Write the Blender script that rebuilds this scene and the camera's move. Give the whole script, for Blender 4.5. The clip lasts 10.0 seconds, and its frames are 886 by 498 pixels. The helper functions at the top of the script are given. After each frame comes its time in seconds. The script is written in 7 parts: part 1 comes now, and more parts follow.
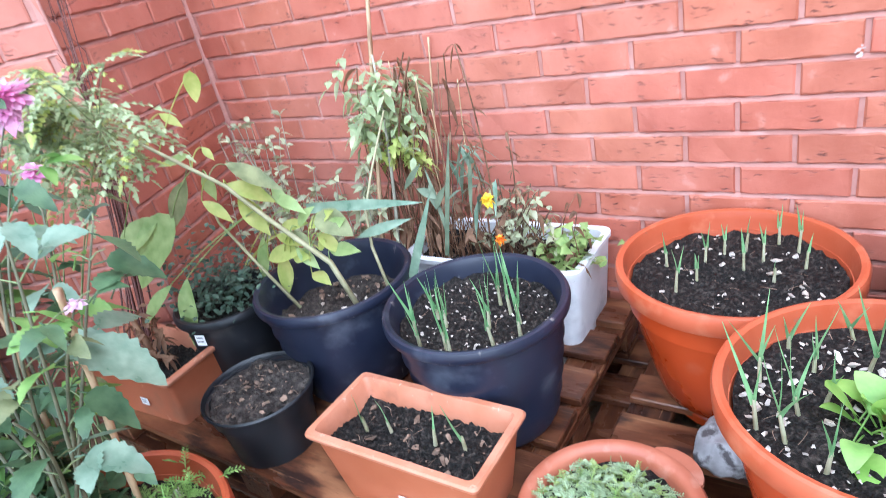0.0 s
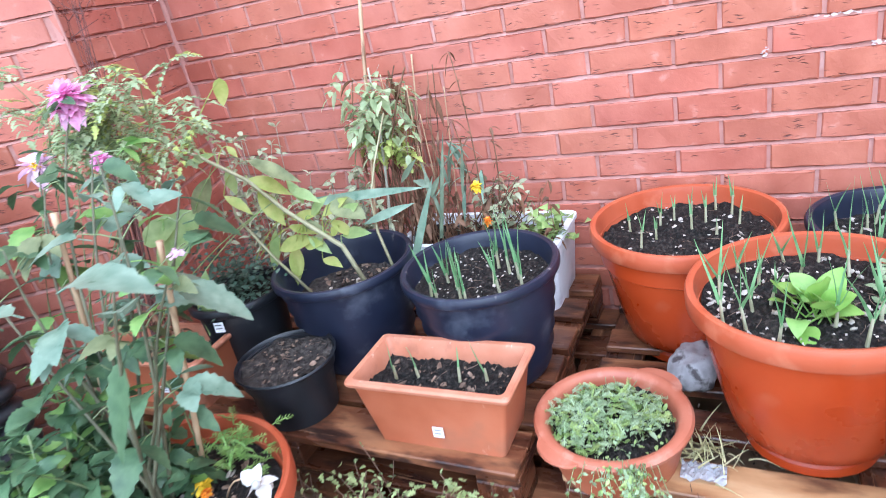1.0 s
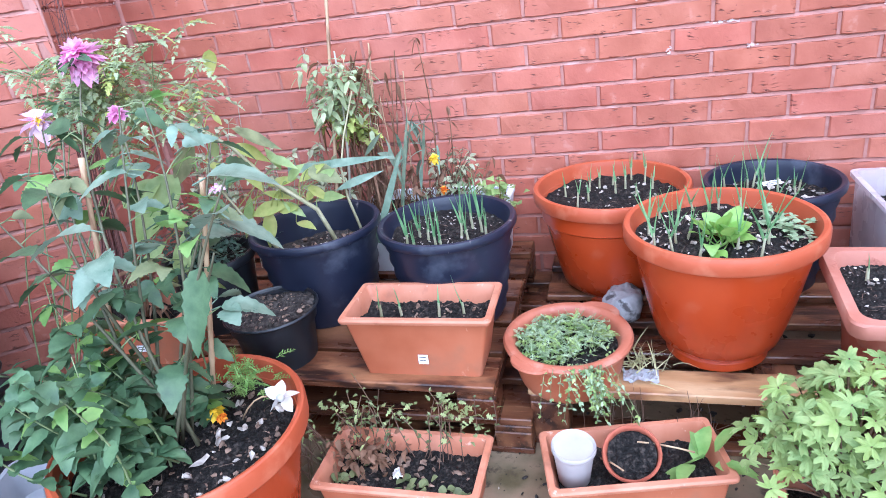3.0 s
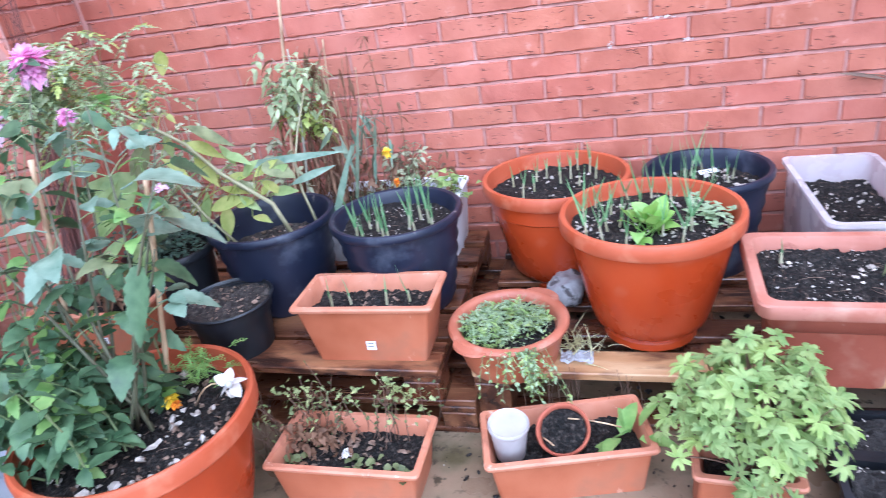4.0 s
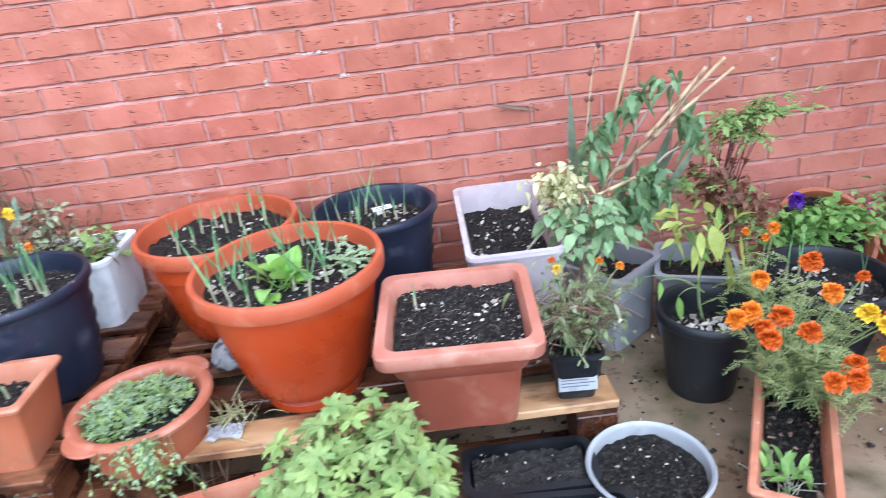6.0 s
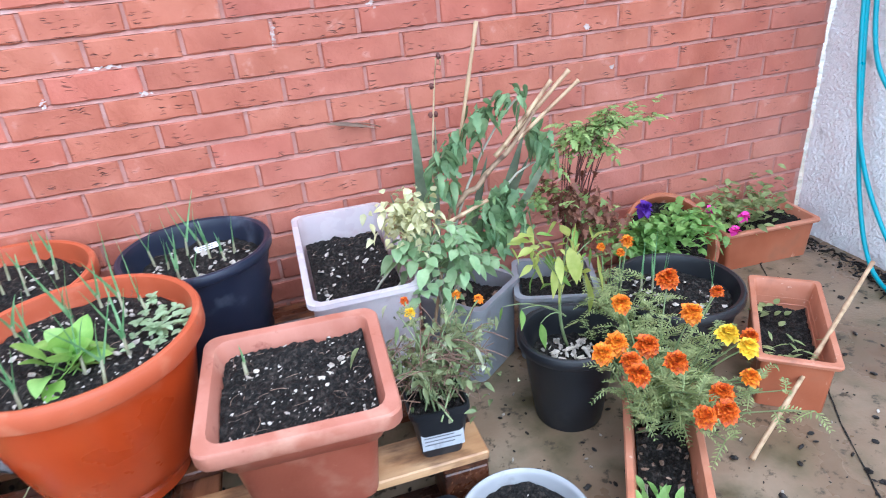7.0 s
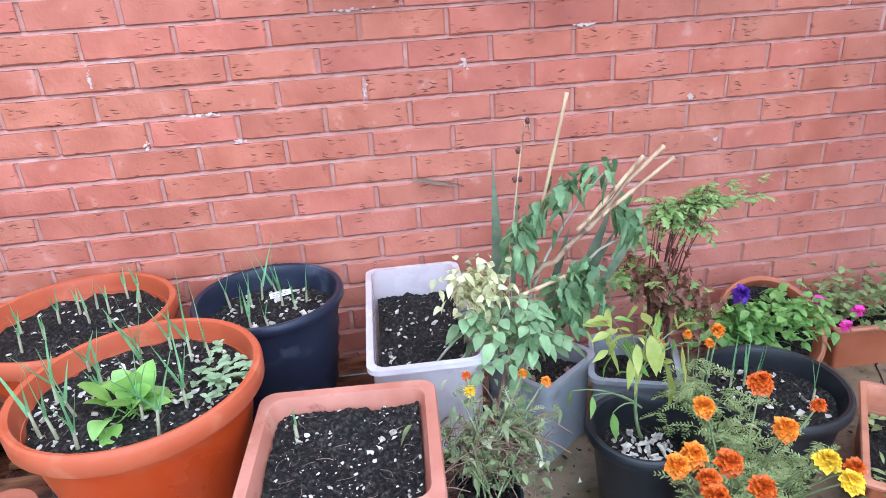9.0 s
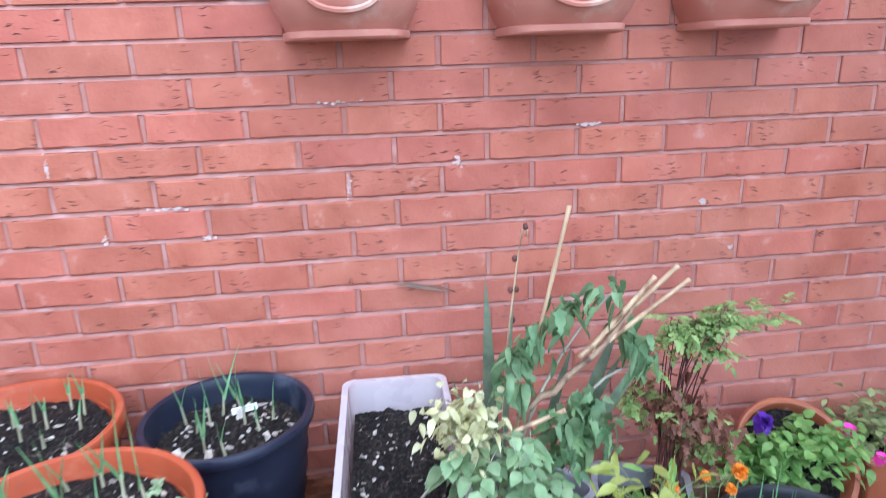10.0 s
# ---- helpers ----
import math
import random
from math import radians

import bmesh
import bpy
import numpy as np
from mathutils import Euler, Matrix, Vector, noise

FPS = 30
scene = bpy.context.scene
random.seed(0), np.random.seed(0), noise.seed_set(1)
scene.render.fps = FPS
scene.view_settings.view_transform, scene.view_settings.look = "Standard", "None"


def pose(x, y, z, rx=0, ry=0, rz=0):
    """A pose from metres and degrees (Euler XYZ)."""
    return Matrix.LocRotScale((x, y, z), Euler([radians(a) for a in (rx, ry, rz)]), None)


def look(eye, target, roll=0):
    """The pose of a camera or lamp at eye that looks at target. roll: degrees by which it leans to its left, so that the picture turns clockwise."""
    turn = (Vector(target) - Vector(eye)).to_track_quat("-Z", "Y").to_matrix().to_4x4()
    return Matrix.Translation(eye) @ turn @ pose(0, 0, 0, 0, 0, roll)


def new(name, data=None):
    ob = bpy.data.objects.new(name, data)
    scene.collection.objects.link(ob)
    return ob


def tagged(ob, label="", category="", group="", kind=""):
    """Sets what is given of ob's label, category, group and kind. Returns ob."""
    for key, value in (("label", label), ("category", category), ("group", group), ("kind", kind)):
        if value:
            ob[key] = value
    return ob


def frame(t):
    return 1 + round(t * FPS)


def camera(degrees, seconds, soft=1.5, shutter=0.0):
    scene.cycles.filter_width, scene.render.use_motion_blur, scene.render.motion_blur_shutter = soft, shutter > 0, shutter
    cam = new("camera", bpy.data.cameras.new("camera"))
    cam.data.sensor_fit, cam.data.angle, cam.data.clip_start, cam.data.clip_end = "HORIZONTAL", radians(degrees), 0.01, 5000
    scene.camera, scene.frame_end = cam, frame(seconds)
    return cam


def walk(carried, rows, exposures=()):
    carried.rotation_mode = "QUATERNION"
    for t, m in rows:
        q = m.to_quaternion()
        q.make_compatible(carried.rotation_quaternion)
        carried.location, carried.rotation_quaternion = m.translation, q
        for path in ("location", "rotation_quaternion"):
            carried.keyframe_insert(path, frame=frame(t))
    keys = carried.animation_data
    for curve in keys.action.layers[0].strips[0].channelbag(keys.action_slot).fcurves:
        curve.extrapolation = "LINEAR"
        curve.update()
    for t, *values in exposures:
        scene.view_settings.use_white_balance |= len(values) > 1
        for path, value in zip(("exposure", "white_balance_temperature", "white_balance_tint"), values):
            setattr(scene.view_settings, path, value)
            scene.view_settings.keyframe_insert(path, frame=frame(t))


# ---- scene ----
cam = camera(70.5, 10.0, soft=0.85, shutter=0.4)
PATH = [
    (0, (-0.208, -1.445, 1.202), (-1.307, -0.021, 0.328), -12.9),
    (0.5, (-0.231, -1.585, 1.21), (-1.282, -0.052, 0.47), -13.1),
    (1, (-0.252, -1.782, 1.186), (-1.147, -0.18, 0.391), -12.3),
    (1.5, (-0.247, -1.886, 1.187), (-1.188, -0.296, 0.422), -11.6),
    (2, (-0.254, -1.979, 1.172), (-1.092, -0.308, 0.461), -9.1),
    (2.5, (-0.339, -2.087, 1.201), (-0.947, -0.363, 0.39), -11.2),
    (2.7, (-0.389, -2.1, 1.162), (-0.948, -0.351, 0.37), -8.5),
    (3.8, (-0.291, -2.147, 1.214), (-0.837, -0.438, 0.329), -8.7),
    (4, (-0.253, -2.151, 1.198), (-0.768, -0.417, 0.344), -8.9),
    (4.5, (-0.184, -2.123, 1.192), (-0.479, -0.361, 0.294), -7.1),
    (5, (-0.06, -2.077, 1.162), (-0.216, -0.319, 0.221), -6.3),
    (5.5, (0.09, -2.018, 1.157), (0.065, -0.25, 0.222), -8.0),
    (6, (0.192, -1.955, 1.154), (0.228, -0.15, 0.293), -7.0),
    (6.2, (0.233, -1.913, 1.139), (0.357, -0.122, 0.258), -6.6),
    (7.3, (0.274, -1.728, 1.166), (0.771, -0.013, 0.264), -5.1),
    (7.5, (0.279, -1.723, 1.181), (0.72, 0.02, 0.306), -4.6),
    (8, (0.286, -1.709, 1.182), (0.595, 0.092, 0.37), -3.7),
    (8.5, (0.304, -1.704, 1.191), (0.545, 0.121, 0.411), -3.8),
    (9, (0.328, -1.687, 1.188), (0.531, 0.145, 0.413), -3.7),
    (9.5, (0.349, -1.647, 1.2), (0.523, 0.23, 0.53), -2.7),
    (10, (0.385, -1.501, 1.234), (0.605, 0.4, 0.653), -1.9),
]
walk(cam, [(t, look(eye, target, roll)) for t, eye, target, roll in PATH], exposures=[(0.0, 1.70, 5200, 7), (1.0, 1.59, 5150, 9), (2.0, 1.54, 5050, 12), (4.0, 1.53, 4950, 14), (5.0, 1.53, 5050, 12), (6.0, 1.46, 5200, 7), (7.5, 1.39, 5120, 6), (9.0, 1.38, 5050, 6), (10.0, 1.30, 5000, 7)])

# ---- light: bright overcast sky, a broad weak sun behind the camera ----
world = bpy.data.worlds.new("overcast_sky")
scene.world = world
world.use_nodes = True
wn, wl = world.node_tree.nodes, world.node_tree.links
sky = wn.new("ShaderNodeTexSky")
sky.sky_type, sky.sun_disc = "NISHITA", False
sky.sun_elevation, sky.sun_rotation = radians(72), radians(150)
sky.air_density, sky.dust_density, sky.ozone_density = 1.0, 1.0, 1.0
wash = wn.new("ShaderNodeHueSaturation")
wash.inputs["Saturation"].default_value = 0.22
wl.new(sky.outputs[0], wash.inputs["Color"])
wl.new(wash.outputs[0], wn["Background"].inputs["Color"])
wn["Background"].inputs["Strength"].default_value = 0.25
sun = new("sun", bpy.data.lights.new("sun", "SUN"))
sun.data.energy, sun.data.angle, sun.data.color = 0.75, radians(70), (1.0, 0.97, 0.95)
sun.matrix_world = look((1.1, -2.6, 2.7), (0, 0, 0))


# ---- helpers of this scene ----
rnd = random.Random(7)


def mesh_of(bm, name, smooth=False):
    me = bpy.data.meshes.new(name)
    bmesh.ops.recalc_face_normals(bm, faces=bm.faces)
    bm.to_mesh(me)
    bm.free()
    if smooth:
        for p in me.polygons:
            p.use_smooth = True
    return me


def thing(name, label, category, place=(0, 0, 0), turn=0.0, group="", tilt=(0, 0), kind=""):
    """A top-level Empty at the thing's base."""
    ob = new(name)
    ob.empty_display_size = 0.05
    ob.matrix_basis = pose(*place, tilt[0], tilt[1], turn)
    return tagged(ob, label, category, group, kind)


def part(name, bm, material, parent, label="", smooth=False, sharp=35):
    """Links a bmesh as one mesh object under a thing or a part."""
    me = mesh_of(bm, name, smooth) if isinstance(bm, bmesh.types.BMesh) else bm
    if smooth and sharp:
        me.set_sharp_from_angle(angle=radians(sharp))
    if material and not me.materials:
        me.materials.append(material)
    ob = new(name, me)
    ob.parent = parent
    if label:
        ob["label"] = label
    return ob


def solo(name, bm, material, label, category, kind="", smooth=False, group=""):
    me = mesh_of(bm, name, smooth)
    if smooth:
        me.set_sharp_from_angle(angle=radians(35))
    me.materials.append(material)
    return tagged(new(name, me), label, category, group, kind)


def add_box(bm, lo, hi, bevel=0.0, m=None, jit=0.0):
    """A box from corner to corner, its edges bevelled."""
    c = [(a + b) / 2 for a, b in zip(lo, hi)]
    s = [b - a for a, b in zip(lo, hi)]
    made = bmesh.ops.create_cube(bm, size=1.0)["verts"]
    for v in made:
        v.co = Vector((v.co.x * s[0] + c[0] + rnd.uniform(-jit, jit), v.co.y * s[1] + c[1] + rnd.uniform(-jit, jit), v.co.z * s[2] + c[2] + rnd.uniform(-jit, jit)))
    if bevel:
        edges = list({e for v in made for e in v.link_edges})
        out = bmesh.ops.bevel(bm, geom=edges, offset=bevel, segments=1, affect="EDGES")
        made = out["verts"] if not out.get("verts") is None and len(out["verts"]) >= 24 else made
    if m is not None:
        bmesh.ops.transform(bm, matrix=m, verts=[v for v in made if v.is_valid])
    return bm


def lathe(bm, profile, segs=48, wob=0.0, cap_first=False, cap_last=False, squash=1.0):
    """Turns (radius, height) pairs round z; wob: a slight oval error of hand-worn plastic."""
    rings = []
    ph = rnd.uniform(0, 6.28)
    for r, z in profile:
        ring = []
        for i in range(segs):
            a = 2 * math.pi * i / segs
            rr = r * (1 + wob * math.sin(2 * a + ph))
            ring.append(bm.verts.new((rr * math.cos(a), rr * math.sin(a) * squash, z)))
        rings.append(ring)
    for a, b in zip(rings, rings[1:]):
        for i in range(segs):
            j = (i + 1) % segs
            bm.faces.new((a[i], a[j], b[j], b[i]))
    if cap_first:
        bm.faces.new(list(reversed(rings[0])))
    if cap_last:
        bm.faces.new(rings[-1])
    return bm


def rect_ring(w, d, r, n=4):
    """Corner-rounded rectangle as a list of (x, y), counter-clockwise."""
    pts = []
    for cx, cy, a0 in ((w / 2 - r, d / 2 - r, 0), (-w / 2 + r, d / 2 - r, 90), (-w / 2 + r, -d / 2 + r, 180), (w / 2 - r, -d / 2 + r, 270)):
        for k in range(n + 1):
            a = radians(a0 + 90 * k / n)
            pts.append((cx + r * math.cos(a), cy + r * math.sin(a)))
    return pts


def rect_loft(bm, levels, n=4, cap_first=True, cap_last=True):
    """Lofts rounded rectangles (width, depth, corner radius, height)."""
    rings = [[bm.verts.new((x, y, z)) for x, y in rect_ring(w, d, r, n)] for w, d, r, z in levels]
    m = len(rings[0])
    for a, b in zip(rings, rings[1:]):
        for i in range(m):
            j = (i + 1) % m
            bm.faces.new((a[i], a[j], b[j], b[i]))
    if cap_first:
        bm.faces.new(list(reversed(rings[0])))
    if cap_last:
        bm.faces.new(rings[-1])
    return bm


def tube(bm, pts, radii, segs=6, cap=True):
    """A tapered tube along points."""
    pts = [Vector(p) for p in pts]
    if not isinstance(radii, (list, tuple)):
        radii = [radii] * len(pts)
    up = Vector((0.31, 0.17, 0.93))
    rings = []
    for i, p in enumerate(pts):
        d = (pts[min(i + 1, len(pts) - 1)] - pts[max(i - 1, 0)])
        d = d.normalized() if d.length > 1e-9 else Vector((0, 0, 1))
        s = d.cross(up)
        if s.length < 1e-3:
            s = d.cross(Vector((1, 0, 0)))
        s.normalize()
        u = s.cross(d)
        rings.append([bm.verts.new(p + radii[i] * (math.cos(2 * math.pi * k / segs) * s + math.sin(2 * math.pi * k / segs) * u)) for k in range(segs)])
    for a, b in zip(rings, rings[1:]):
        for k in range(segs):
            j = (k + 1) % segs
            bm.faces.new((a[k], a[j], b[j], b[k]))
    if cap:
        bm.faces.new(list(reversed(rings[0])))
        bm.faces.new(rings[-1])
    return bm


def arc(p, q, bend=(0, 0, 0), n=6):
    """Points from p to q, bowed by bend at the middle."""
    p, q, b = Vector(p), Vector(q), Vector(bend)
    return [p.lerp(q, k / n) + b * (4 * (k / n) * (1 - k / n)) for k in range(n + 1)]


# ---- materials ----
def coat(name, colors, scale=20, rough=(0.5, 0.7), bump=0.1, fine=120, stain=None, metal=0.0, spec=0.5, rand=0.0, trans=0.0, alpha=1.0, stretch=(1, 1, 1), island=False, dist=0.002, scuff=None):
    """Two-scale procedural surface: colours mixed by broad noise, fine grain in bump, stains with a shape of their own."""
    m = bpy.data.materials.new(name)
    m.use_nodes = True
    n, l = m.node_tree.nodes, m.node_tree.links
    b = n["Principled BSDF"]
    tc = n.new("ShaderNodeTexCoord")
    mp = n.new("ShaderNodeMapping")
    mp.inputs["Scale"].default_value = stretch
    info = n.new("ShaderNodeObjectInfo")
    if rand:
        off = n.new("ShaderNodeVectorMath")
        off.operation = "SCALE"
        off.inputs[0].default_value = (37.0, 19.0, 53.0)
        l.new(info.outputs["Random"], off.inputs["Scale"])
        l.new(off.outputs[0], mp.inputs["Location"])
    l.new(tc.outputs["Object"], mp.inputs["Vector"])
    n1 = n.new("ShaderNodeTexNoise")
    n1.inputs["Scale"].default_value, n1.inputs["Detail"].default_value = scale, 5
    l.new(mp.outputs[0], n1.inputs["Vector"])
    ramp = n.new("ShaderNodeValToRGB")
    el = ramp.color_ramp.elements
    el[0].position, el[1].position = 0.3, 0.7
    el[0].color, el[1].color = (*colors[0], 1), (*colors[-1], 1)
    for k, c in enumerate(colors[1:-1]):
        el.new(0.3 + 0.4 * (k + 1) / (len(colors) - 1)).color = (*c, 1)
    l.new(n1.outputs["Fac"], ramp.inputs[0])
    col = ramp.outputs[0]
    if rand or island:
        hs = n.new("ShaderNodeHueSaturation")
        mr = n.new("ShaderNodeMapRange")
        amt = rand or 0.25
        mr.inputs["To Min"].default_value, mr.inputs["To Max"].default_value = 1 - amt, 1 + amt
        if island:
            geo = n.new("ShaderNodeNewGeometry")
            l.new(geo.outputs["Random Per Island"], mr.inputs["Value"])
        else:
            l.new(info.outputs["Random"], mr.inputs["Value"])
        l.new(mr.outputs[0], hs.inputs["Value"])
        l.new(col, hs.inputs["Color"])
        col = hs.outputs[0]
    if stain:
        sc, lo, hi, scol = stain
        n3 = n.new("ShaderNodeTexNoise")
        n3.inputs["Scale"].default_value, n3.inputs["Detail"].default_value = sc, 7
        l.new(mp.outputs[0], n3.inputs["Vector"])
        mr3 = n.new("ShaderNodeMapRange")
        mr3.inputs["From Min"].default_value, mr3.inputs["From Max"].default_value = lo, hi
        l.new(n3.outputs["Fac"], mr3.inputs["Value"])
        mx = n.new("ShaderNodeMix")
        mx.data_type = "RGBA"
        l.new(mr3.outputs[0], mx.inputs["Factor"])
        l.new(col, mx.inputs["A"])
        mx.inputs["B"].default_value = (*scol, 1)
        col = mx.outputs["Result"]
    if scuff:
        sc, lo, hi, scol, st = scuff
        ms = n.new("ShaderNodeMapping")
        ms.inputs["Scale"].default_value = st
        ms.inputs["Location"].default_value = (3.1, 1.7, 0.4)
        l.new(mp.outputs[0], ms.inputs["Vector"])
        n4 = n.new("ShaderNodeTexNoise")
        n4.inputs["Scale"].default_value, n4.inputs["Detail"].default_value, n4.inputs["Roughness"].default_value = sc, 8, 0.62
        l.new(ms.outputs[0], n4.inputs["Vector"])
        mr4 = n.new("ShaderNodeMapRange")
        mr4.inputs["From Min"].default_value, mr4.inputs["From Max"].default_value = lo, hi
        l.new(n4.outputs["Fac"], mr4.inputs["Value"])
        mx4 = n.new("ShaderNodeMix")
        mx4.data_type = "RGBA"
        l.new(mr4.outputs[0], mx4.inputs["Factor"])
        l.new(col, mx4.inputs["A"])
        mx4.inputs["B"].default_value = (*scol, 1)
        col = mx4.outputs["Result"]
    l.new(col, b.inputs["Base Color"])
    n2 = n.new("ShaderNodeTexNoise")
    n2.inputs["Scale"].default_value, n2.inputs["Detail"].default_value = fine, 4
    l.new(mp.outputs[0], n2.inputs["Vector"])
    rr = n.new("ShaderNodeMapRange")
    rr.inputs["From Min"].default_value, rr.inputs["From Max"].default_value = 0.3, 0.7
    rr.inputs["To Min"].default_value, rr.inputs["To Max"].default_value = rough
    l.new(n1.outputs["Fac"], rr.inputs["Value"])
    l.new(rr.outputs[0], b.inputs["Roughness"])
    bp = n.new("ShaderNodeBump")
    bp.inputs["Strength"].default_value, bp.inputs["Distance"].default_value = bump, dist
    l.new(n2.outputs["Fac"], bp.inputs["Height"])
    l.new(bp.outputs[0], b.inputs["Normal"])
    b.inputs["Metallic"].default_value, b.inputs["Specular IOR Level"].default_value = metal, spec
    b.inputs["Transmission Weight"].default_value, b.inputs["Alpha"].default_value = trans, alpha
    return m


def leafy(name, a, b_, rough=0.5, trans=0.35, scale=30):
    """Thin leaf: two greens by island and noise, some light through it."""
    m = coat(name, [a, b_], scale=scale, rough=(rough - 0.1, rough + 0.1), bump=0.3, fine=160, island=True, spec=0.4)
    n, l = m.node_tree.nodes, m.node_tree.links
    pb = n["Principled BSDF"]
    tr = n.new("ShaderNodeBsdfTranslucent")
    src = pb.inputs["Base Color"].links[0].from_socket
    l.new(src, tr.inputs["Color"])
    mix = n.new("ShaderNodeMixShader")
    mix.inputs[0].default_value = trans
    l.new(pb.outputs[0], mix.inputs[1])
    l.new(tr.outputs[0], mix.inputs[2])
    l.new(mix.outputs[0], n["Material Output"].inputs["Surface"])
    return m


M = {}
M["mortar"] = coat("mortar", [(0.355, 0.160, 0.126), (0.465, 0.236, 0.196)], scale=14, rough=(0.85, 0.95), bump=0.6, fine=260, stain=(9, 0.56, 0.76, (0.55, 0.36, 0.32)))
M["orange"] = coat("orange_plastic", [(0.33, 0.036, 0.005), (0.40, 0.049, 0.008), (0.45, 0.064, 0.013)], scale=5, rough=(0.22, 0.42), bump=0.10, fine=160, stain=(6, 0.60, 0.80, (0.50, 0.15, 0.075)), scuff=(9, 0.66, 0.73, (0.30, 0.075, 0.035), (1, 1, 0.35)))
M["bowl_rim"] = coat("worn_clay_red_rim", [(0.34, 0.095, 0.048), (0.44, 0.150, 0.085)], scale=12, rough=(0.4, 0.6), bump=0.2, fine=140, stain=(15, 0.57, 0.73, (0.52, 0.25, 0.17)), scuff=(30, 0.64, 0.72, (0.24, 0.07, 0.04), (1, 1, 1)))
M["orange_rim"] = coat("pale_orange_plastic_rim", [(0.38, 0.068, 0.023), (0.46, 0.105, 0.044)], scale=9, rough=(0.35, 0.55), bump=0.14, fine=150, stain=(14, 0.56, 0.76, (0.53, 0.175, 0.09)), scuff=(26, 0.66, 0.72, (0.30, 0.10, 0.06), (1, 1, 1)))
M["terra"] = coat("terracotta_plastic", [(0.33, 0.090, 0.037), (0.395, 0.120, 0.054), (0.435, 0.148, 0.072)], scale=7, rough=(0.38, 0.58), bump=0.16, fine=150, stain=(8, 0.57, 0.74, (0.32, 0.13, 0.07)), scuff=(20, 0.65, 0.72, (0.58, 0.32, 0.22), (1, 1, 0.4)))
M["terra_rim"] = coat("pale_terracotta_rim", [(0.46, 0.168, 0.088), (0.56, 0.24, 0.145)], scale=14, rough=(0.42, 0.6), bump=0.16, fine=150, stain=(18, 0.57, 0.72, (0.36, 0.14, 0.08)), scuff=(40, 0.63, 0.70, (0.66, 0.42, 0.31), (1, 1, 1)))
M["brown_plastic"] = coat("brown_red_plastic", [(0.38, 0.10, 0.06), (0.46, 0.14, 0.08)], scale=10, rough=(0.35, 0.5), bump=0.08, stain=(9, 0.6, 0.75, (0.25, 0.12, 0.08)))
M["blue"] = coat("navy_plastic", [(0.010, 0.013, 0.027), (0.019, 0.023, 0.044)], scale=8, rough=(0.30, 0.48), bump=0.10, fine=160, stain=(11, 0.57, 0.76, (0.085, 0.095, 0.125)), scuff=(22, 0.65, 0.72, (0.20, 0.18, 0.17), (1, 1, 0.4)))
M["black"] = coat("black_plastic", [(0.008, 0.009, 0.011), (0.018, 0.019, 0.023)], scale=10, rough=(0.3, 0.5), bump=0.08, fine=200, stain=(10, 0.6, 0.8, (0.06, 0.055, 0.05)))
M["soil"] = coat("wet_compost", [(0.002, 0.0016, 0.0013), (0.009, 0.007, 0.0055), (0.075, 0.060, 0.050)], scale=110, rough=(0.5, 0.95), bump=1.0, fine=150, dist=0.014, spec=0.3)
M["soil_dry"] = coat("drying_compost", [(0.012, 0.009, 0.0075), (0.043, 0.034, 0.029), (0.105, 0.087, 0.073)], scale=70, rough=(0.6, 0.95), bump=1.0, fine=130, dist=0.012, spec=0.3)
M["soil_brown"] = coat("brown_compost", [(0.007, 0.006, 0.005), (0.024, 0.020, 0.018), (0.058, 0.050, 0.045)], scale=70, rough=(0.5, 0.95), bump=1.0, fine=130, dist=0.012, spec=0.35)
M["wood"] = coat("wet_pallet_wood", [(0.045, 0.015, 0.008), (0.115, 0.040, 0.018), (0.24, 0.105, 0.046)], scale=4.5, rough=(0.16, 0.5), bump=0.5, fine=48, rand=0.40, stretch=(1.1, 3.2, 3.2), stain=(7, 0.50, 0.64, (0.030, 0.012, 0.008)), scuff=(12, 0.60, 0.70, (0.30, 0.155, 0.075), (0.5, 3, 3)))
M["wood_pale"] = coat("pale_pallet_wood", [(0.22, 0.095, 0.04), (0.40, 0.22, 0.10), (0.50, 0.32, 0.17)], scale=7, rough=(0.25, 0.6), bump=0.5, fine=60, rand=0.15, stretch=(0.7, 2.2, 2.2), stain=(8, 0.52, 0.66, (0.10, 0.042, 0.022)))
M["concrete"] = coat("wet_concrete", [(0.15, 0.093, 0.053), (0.245, 0.17, 0.107), (0.34, 0.26, 0.177)], scale=3.5, rough=(0.14, 0.6), bump=0.4, fine=120, stain=(7, 0.46, 0.70, (0.088, 0.070, 0.030)), scuff=(28, 0.57, 0.66, (0.065, 0.048, 0.028), (1, 1, 1)))
M["clear"] = coat("milky_plastic", [(0.72, 0.64, 0.66), (0.81, 0.74, 0.75)], scale=8, rough=(0.2, 0.35), bump=0.06, alpha=0.52, stain=(9, 0.6, 0.75, (0.62, 0.50, 0.48)))
M["grey_clear"] = coat("grey_clear_plastic", [(0.33, 0.34, 0.37), (0.44, 0.45, 0.48)], scale=8, rough=(0.12, 0.28), bump=0.06, alpha=0.74, stain=(9, 0.6, 0.75, (0.28, 0.25, 0.24)))
M["grey_bowl"] = coat("grey_bowl_plastic", [(0.37, 0.37, 0.385), (0.46, 0.46, 0.47)], scale=8, rough=(0.15, 0.3), bump=0.05, alpha=0.85, stain=(9, 0.58, 0.72, (0.2, 0.18, 0.17)))
M["foam"] = coat("white_foam", [(0.72, 0.72, 0.74), (0.82, 0.82, 0.83)], scale=14, rough=(0.6, 0.8), bump=0.3, fine=300, stain=(8, 0.56, 0.75, (0.42, 0.41, 0.42)))
